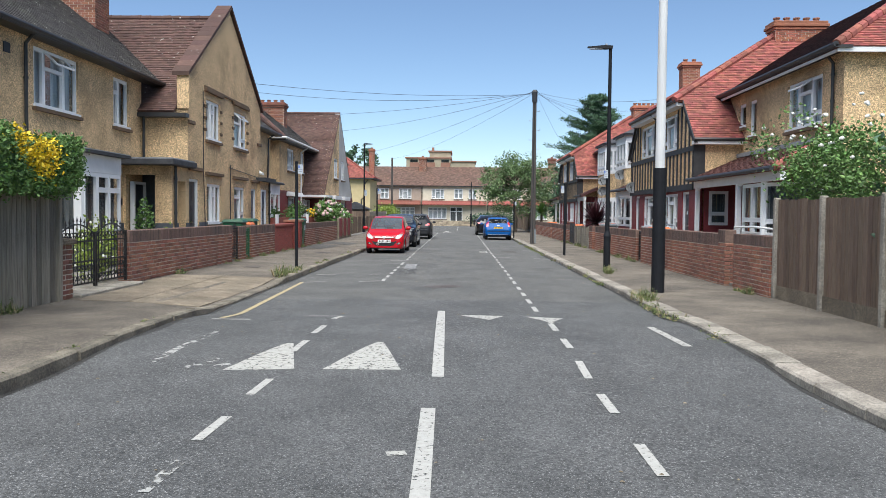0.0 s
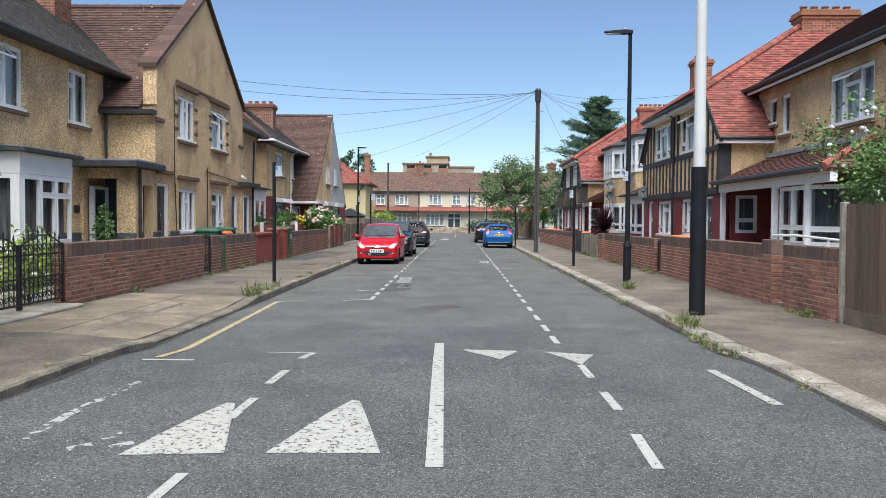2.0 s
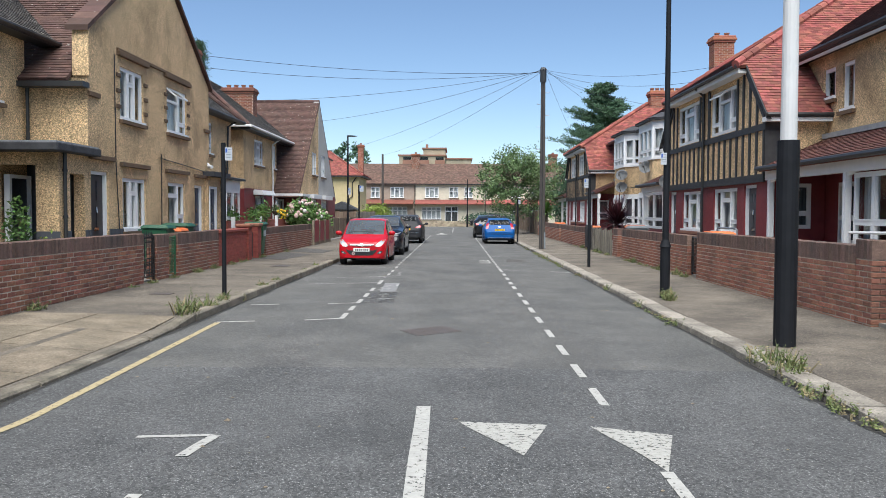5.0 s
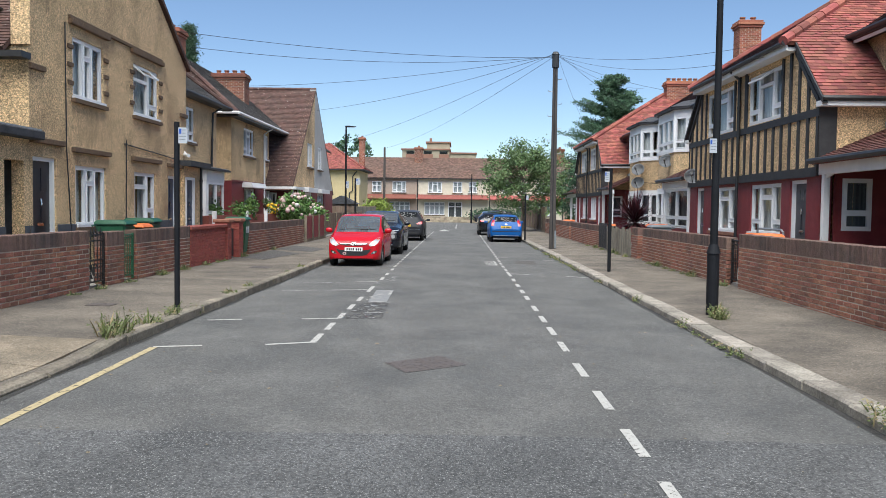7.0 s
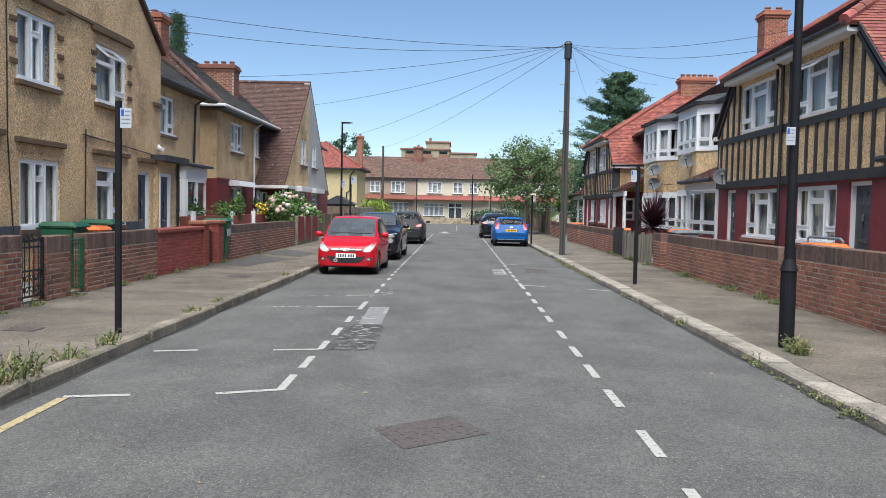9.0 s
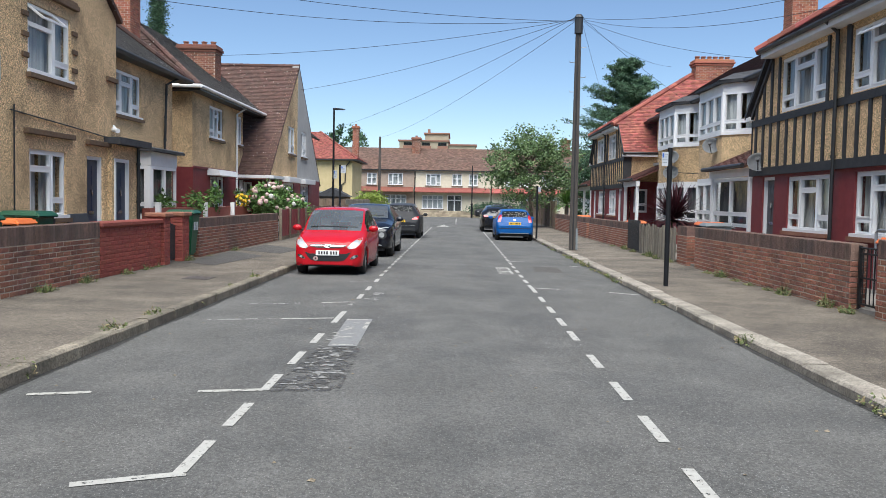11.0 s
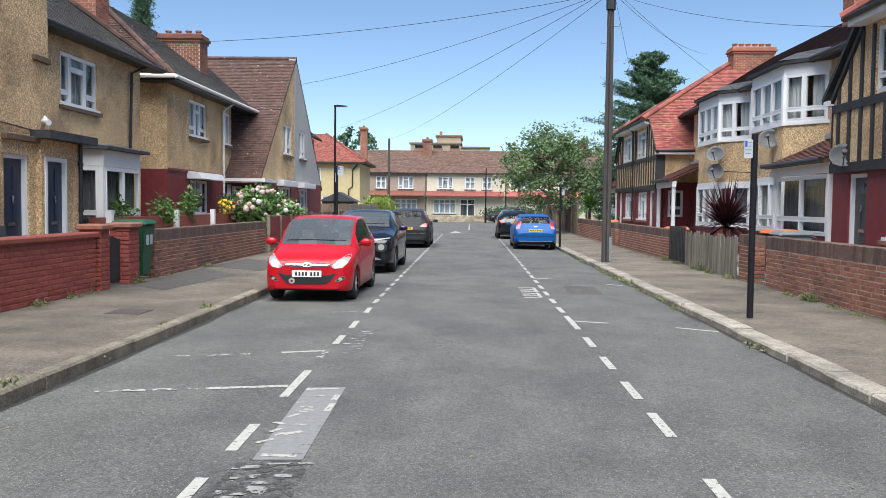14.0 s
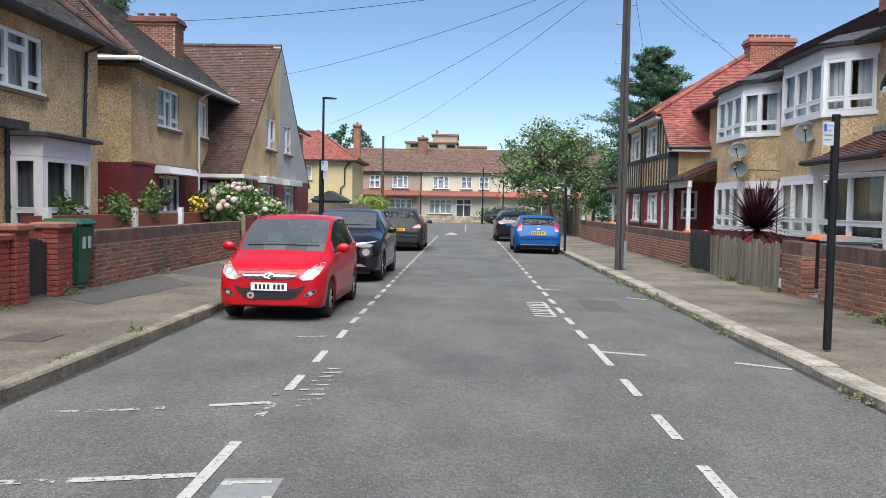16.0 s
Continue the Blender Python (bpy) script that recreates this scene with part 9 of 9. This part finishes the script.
for i in range(46):
    c = V((5.75 + r.uniform(-0.25, 0.9), r.uniform(12.9, 17.2), r.uniform(2.2, 3.3)))
    bm = bmesh.new()
    bmesh.ops.create_icosphere(bm, subdivisions=1, radius=r.uniform(0.025, 0.055))
    for v in bm.verts:
        v.co *= r.uniform(0.75, 1.2)
        v.co.z *= 0.75
    bmesh.ops.translate(bm, verts=bm.verts, vec=c)
    part("bloom", bm, M["bloom_white"], rs)
ds = thing("shrub", (6.6, 10.5, 0.15), "dark green leafy shrub behind the fence", "shrub")
pts = []
for i in range(120):
    c = V((6.3 + r.uniform(-0.5, 1.2), r.uniform(8.0, 13.2), r.uniform(1.2, 2.85)))
    pts += [c + V((r.gauss(0, 0.18), r.gauss(0, 0.2), r.gauss(0, 0.18))) for _ in range(60)]
leaves("foliage", pts, M["leaf_dark"], ds, 0.1, r)
bm = bmesh.new()
for i in range(6):
    tube(bm, [(6.6, 10.5, 0.15), (6.5 + r.uniform(-0.4, 0.4), 10.5 + r.uniform(-1.5, 2.4), r.uniform(2.0, 3.3))], 0.02, 0.005, sides=5)
part("stem", bm, M["bark"], ds)

# clipped hedge over the grey fence, partly yellow
hd = thing("hedge", (-6.1, 10, 1.7), "clipped green hedge with a patch of golden leaves above the fence", "hedge")
r = random.Random(21)
gp, yp, inner = [], [], []
for i in range(26000):
    y = r.uniform(7.0, 13.45)
    face = r.random()
    end = max(0, (y - 12.8) / 0.65)
    hx, z0, z1 = 0.42 * (1 - 0.4 * end), 1.72 + 0.15 * end, 2.42 + 0.06 * math.sin(y * 3)
    x, z = (-6.02 + hx, r.uniform(z0, z1)) if face < 0.5 else (r.uniform(-6.02 - hx, -6.02 + hx), z1 if face < 0.8 else z0)
    p = V((x + r.gauss(0, 0.045), y, z + r.gauss(0, 0.045)))
    (yp if abs(y - 11.85 + (z - 2.1) * 0.5) < 0.42 + 0.15 * math.sin(z * 9) and z > 1.9 and r.random() < 0.86 else gp).append(p)
leaves("foliage", gp, M["leaf"], hd, 0.055, r, aspect=0.6)
leaves("golden_foliage", yp, M["leaf_yellow"], hd, 0.055, r, aspect=0.6, label="bright golden yellow leaves")
# solid darker box: the shade between the leaves, put in as colour
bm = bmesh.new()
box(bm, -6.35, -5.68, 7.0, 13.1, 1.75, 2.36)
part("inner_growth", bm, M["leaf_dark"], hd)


def bush(name, label, x, y, z, rx, ry, rz, n, size, material, blooms=(), seed=1, bloom_r=0.05):
    """A leafy bush with optional blooms on its outside."""
    r = random.Random(seed)
    b_ = thing(name, (x, y, z), label, "plant")
    pts = []
    for i in range(n):
        d = V((r.gauss(0, 1), r.gauss(0, 1), r.gauss(0, 1))).normalized() * r.uniform(0.5, 1.0) * (1 + 0.18 * math.sin(i * 0.013 * 7))
        pts.append(V((x + d.x * rx, y + d.y * ry, z + rz + d.z * rz)))
    leaves("foliage", pts, material, b_, size, r)
    bm = bmesh.new()
    for i in range(5):
        tube(bm, [(x, y, z), (x + r.uniform(-rx, rx) * 0.6, y + r.uniform(-ry, ry) * 0.6, z + rz * r.uniform(0.9, 1.6))], 0.012, 0.005, sides=5)
    part("stem", bm, M["bark"], b_)
    for count, m_ in blooms:
        for i in range(count):
            d = V((r.gauss(0, 1), r.gauss(0, 1), r.gauss(0, 0.8) + 0.3)).normalized()
            bm = bmesh.new()
            bmesh.ops.create_icosphere(bm, subdivisions=2, radius=bloom_r * r.uniform(0.7, 1.2))
            for v in bm.verts:
                v.co *= 1 + 0.18 * noise.noise(v.co * 40)
            bmesh.ops.translate(bm, verts=bm.verts, vec=(x + d.x * rx, y + d.y * ry, z + rz + d.z * rz))
            part("bloom", bm, m_, b_)
    return b_


bush("hydrangea", "large hydrangea with pink and white flower heads", -7.0, 45.6, 0.6, 0.75, 1.9, 0.72, 3600, 0.16, M["leaf"], ((60, M["bloom_pink"]), (8, M["bloom_white"])), 2, 0.085)
bush("hydrangea", "leafy hydrangea beside the fence", -6.9, 48.6, 0.6, 0.7, 1.4, 0.55, 1800, 0.16, M["leaf"], ((10, M["bloom_pink"]),), 3, 0.085)
bush("potted_flowers", "bright yellow flowers in the front garden", -7.65, 44.0, 1.22, 0.22, 0.4, 0.2, 200, 0.08, M["leaf"], ((34, M["bloom_yellow"]),), 4, 0.045)
bush("potted_flowers", "dark red flowers in the front garden", -7.65, 45.0, 1.22, 0.22, 0.45, 0.18, 250, 0.08, M["leaf"], ((30, M["bloom_red"]),), 5, 0.045)
bush("climbing_plant", "leafy climbing plant against the red wall", -7.6, 38.6, 0.9, 0.25, 0.5, 0.4, 420, 0.12, M["leaf"], (), 6)
bush("climbing_plant", "leafy climbing plant against the red wall", -7.6, 40.4, 1.0, 0.22, 0.3, 0.45, 320, 0.12, M["leaf"], (), 7)
bush("climbing_plant", "leafy climbing plant against the red wall", -7.9, 36.9, 0.9, 0.22, 0.4, 0.35, 300, 0.12, M["leaf"], (), 8)
bush("shrub", "pale-flowering shrub behind the drive gate", -6.7, 16.2, 0.16, 0.35, 0.9, 0.58, 1300, 0.08, M["leaf_lime"], ((26, M["bloom_white"]),), 9, 0.03)
bush("shrub", "leafy shrub behind the drive gate", -7.0, 14.6, 0.16, 0.35, 0.9, 0.47, 1100, 0.08, M["leaf"], ((14, M["bloom_white"]),), 10, 0.03)
bush("potted_tree", "small leafy bay tree by the porch", -8.2, 22.6, 0.16, 0.25, 0.28, 0.85, 600, 0.09, M["leaf"], (), 11)
bush("shrub", "small plant beside the porch", -7.5, 22.3, 0.16, 0.2, 0.25, 0.5, 260, 0.08, M["leaf_lime"], (), 12)
bush("hedge", "dense dark green hedge at the far junction", 3.6, 99.0, 0.0, 3.0, 0.7, 0.75, 5200, 0.17, M["leaf_dark"], (), 13)
bush("shrub", "green shrub over the far garden fence", -7.3, 84.0, 0.0, 1.5, 1.2, 1.15, 2200, 0.2, M["leaf_lime"], (), 14)
for y, s in ((44.2, 20), (47.3, 21)):
    hb = bush("hanging_basket", "hanging basket of trailing plants", -8.6, y, 1.55, 0.22, 0.26, 0.15, 260, 0.07, M["leaf"], ((6, M["bloom_pink"]),), s, 0.03)
    bm = bmesh.new()
    bmesh.ops.create_uvsphere(bm, u_segments=12, v_segments=8, radius=0.2, matrix=Matrix.Translation((-8.6, y, 1.58)))
    bmesh.ops.delete(bm, geom=[v for v in bm.verts if v.co.z > 1.62], context="VERTS")
    part("basket", bm, M["bark"], hb)
    bm = bmesh.new()
    tube(bm, [(-8.6, y, 1.6), (-8.6, y, 2.2), (-8.95, y, 2.25)], 0.01, sides=5)
    part("chain", bm, M["iron"], hb)
# planters and low inner wall
pw = thing("planter_wall", (-7.6, 38, 0.16), "low painted red wall topped by planters", "garden wall")
bm = bmesh.new()
box(bm, -7.75, -7.55, 34.9, 46.2, 0.1, 1.22)
part("wall_core", bm, M["brick_red"], pw)
for y in (35.3, 39.2, 42.2):
    bm = bmesh.new()
    box(bm, -7.56, -7.44, y - 0.06, y + 0.06, 0.1, 1.36)
    part("post", bm, M["white_paint"], pw)

# dark red spiky plant
co = thing("cordyline", (6.1, 39.9, 0.15), "spiky dark red cordyline behind the fence", "plant")
r = random.Random(9)
bm = bmesh.new()
tube(bm, [(6.1, 39.9, 0.15), (6.1, 39.9, 1.1)], 0.09, 0.07, sides=8)
part("trunk", bm, M["bark"], co)
verts, faces = [], []
for i in range(330):
    a, el = r.uniform(0, 6.28), r.uniform(-0.3, 1.45)
    L = r.uniform(0.85, 1.4)
    d = V((math.cos(a) * math.cos(el), math.sin(a) * math.cos(el), math.sin(el)))
    s = d.cross(V((0, 0, 1))).normalized() * 0.028
    o = V((6.1, 39.9, 1.1))
    p = [o, o + d * L * 0.5, o + d * L - V((0, 0, 0.14 * math.cos(el)))]
    k = len(verts)
    verts += [p[0] - s * 0.5, p[0] + s * 0.5, p[1] + s, p[1] - s, p[2]]
    faces += [(k, k + 1, k + 2, k + 3), (k + 3, k + 2, k + 4)]
mesh_ob("foliage", verts, faces, M["leaf_purple"], co, kind="stuff")
# palm-like plant near the street tree
pm = thing("cordyline", (5.6, 61.0, 0.1), "green spiky palm-like plant beside the fence", "plant")
bm = bmesh.new()
tube(bm, [(5.6, 61.0, 0.1), (5.6, 61.0, 1.5)], 0.1, 0.08, sides=8)
part("trunk", bm, M["bark"], pm)
verts, faces = [], []
for i in range(160):
    a, el = r.uniform(0, 6.28), r.uniform(-0.4, 1.4)
    L = r.uniform(0.8, 1.1)
    d = V((math.cos(a) * math.cos(el), math.sin(a) * math.cos(el), math.sin(el)))
    s = d.cross(V((0, 0, 1))).normalized() * 0.04
    o = V((5.6, 61.0, 1.5))
    k = len(verts)
    verts += [o - s * 0.5, o + s * 0.5, o + d * L * 0.5 + s, o + d * L * 0.5 - s, o + d * L - V((0, 0, 0.2))]
    faces += [(k, k + 1, k + 2, k + 3), (k + 3, k + 2, k + 4)]
mesh_ob("foliage", verts, faces, M["leaf"], pm, kind="stuff")


# weeds along kerbs and walls
def weeds(label, spots, seed):
    r = random.Random(seed)
    w = thing("weeds", spots[0][:2] + (0.1,), label, "weeds")
    for material, share in ((M["weed"], 0.75), (M["dry"], 0.25)):
        verts, faces = [], []
        for x, y, rad, h, n in spots:
            for i in range(int(n * share)):
                a, q = r.uniform(0, 6.28), rad * math.sqrt(r.random())
                base = V((x + math.cos(a) * q * 0.5, y + math.sin(a) * q * 1.3, 0.06 if abs(x - KL) > 0.12 and abs(x - KR) > 0.15 else 0.0))
                L = h * r.uniform(0.35, 1.1) * (1 - 0.5 * q / rad)
                lean = V((r.gauss(0, 0.4), r.gauss(0, 0.4), 1)).normalized()
                s = V((r.gauss(0, 1), r.gauss(0, 1), 0)).normalized() * r.uniform(0.004, 0.014)
                k = len(verts)
                tip = base + lean * L
                midp = base + lean * L * 0.55 + V((0, 0, L * 0.05))
                verts += [base - s * 0.6, base + s * 0.6, midp + s, midp - s, tip]
                faces += [(k, k + 1, k + 2, k + 3), (k + 3, k + 2, k + 4)]
                for _ in range(6):
                    c = base + lean * L * r.uniform(0.15, 1.0)
                    d = V((r.gauss(0, 1), r.gauss(0, 1), r.gauss(0, 0.6))).normalized()
                    o = d.orthogonal().normalized() * 0.007
                    k = len(verts)
                    verts += [c, c + d * 0.018 + o, c + d * 0.034, c + d * 0.018 - o]
                    faces += [(k, k + 1, k + 2, k + 3)]
        mesh_ob("growth", verts, faces, material, w, kind="stuff")


r = random.Random(77)
weeds("tall straggling weeds growing from the kerb by the drive", [(-3.9, 18.9, 0.28, 0.5, 80), (-3.86, 19.8, 0.25, 0.35, 60), (-3.88, 20.7, 0.2, 0.26, 45), (-3.84, 21.6, 0.22, 0.2, 45), (-3.85, 22.6, 0.2, 0.14, 35)], 1)
weeds("scattered weeds along the west kerb", [(-3.84 + r.uniform(-0.05, 0.05), y, 0.2, r.uniform(0.05, 0.16), 45) for y in (6.2, 7.4, 9.0, 10.2, 11.0, 11.9, 23.6, 24.8, 26.3, 28.2, 29.9, 30.8, 33.2, 36.0, 40.0)], 2)
weeds("weeds and grass along the east kerb", [(3.0 + r.uniform(-0.06, 0.06), y, 0.28, r.uniform(0.08, 0.18), 50) for y in (10.6, 11.3, 12.6, 13.3, 13.9, 14.4)] + [(3.06, 15.0, 0.28, 0.42, 90), (3.06, 15.6, 0.26, 0.3, 70)], 3)
weeds("weeds and grass along the east kerb", [(2.96 + r.uniform(-0.06, 0.06), y, 0.3, r.uniform(0.04, 0.14), 32) for y in (18.6, 19.4, 20.2, 21.0, 24.0, 27.8, 31.4, 32.6, 33.4, 34.2, 35.5, 36.6, 37.5, 38.4, 39.6, 42.5, 44.0, 46.0)] + [(3.5, 21.3, 0.18, 0.35, 90)], 4)
weeds("weeds at the foot of the east walls", [(5.08, y, 0.16, r.uniform(0.1, 0.3), 70) for y in (16.0, 16.6, 26.3, 27.0, 28.6, 29.3, 30.2, 31.0, 31.9, 32.8, 36.2, 37.6, 38.4, 39.0, 40.6, 42.0, 44.0)], 5)
weeds("weeds at the foot of the west walls", [(-6.05, y, 0.16, r.uniform(0.12, 0.3), 80) for y in (12.2, 13.0, 18.9, 22.6, 23.6, 24.9, 26.6, 28.0, 29.6, 30.6, 31.2, 33.0, 34.6, 37.0)] + [(-5.95, 11.6, 0.25, 0.35, 110), (-6.0, 10.6, 0.25, 0.3, 90)], 6)
# small litter and pale grit on the road and pavements
lt = thing("grit", (0, 15, 0), "small scraps and pale grit scattered over the ground", "litter", kind="stuff")
verts, faces = [], []
for i in range(420):
    x, y = r.uniform(KL + 0.1, KR - 0.1) if i % 3 else r.choice((r.uniform(WL, KL - 0.2), r.uniform(KR + 0.2, WR))), r.uniform(3, 60)
    z = camber(x, y) + 0.004 if KL < x < KR else (lift(x, y) if x < 0 else 0.1 + 0.02 * (x - KR) / 2.3) + 0.004
    s = r.uniform(0.006, 0.018) * (2.0 if i % 23 == 0 else 1)
    k = len(verts)
    verts += [(x - s, y - s * r.random(), z), (x + s * r.random(), y - s, z), (x + s, y + s * r.random(), z), (x - s * r.random(), y + s, z), (x, y, z + s * 0.6)]
    faces += [(k, k + 1, k + 4), (k + 1, k + 2, k + 4), (k + 2, k + 3, k + 4), (k + 3, k, k + 4)]
mesh_ob("scraps", verts, faces, M["concrete"], lt, kind="stuff")
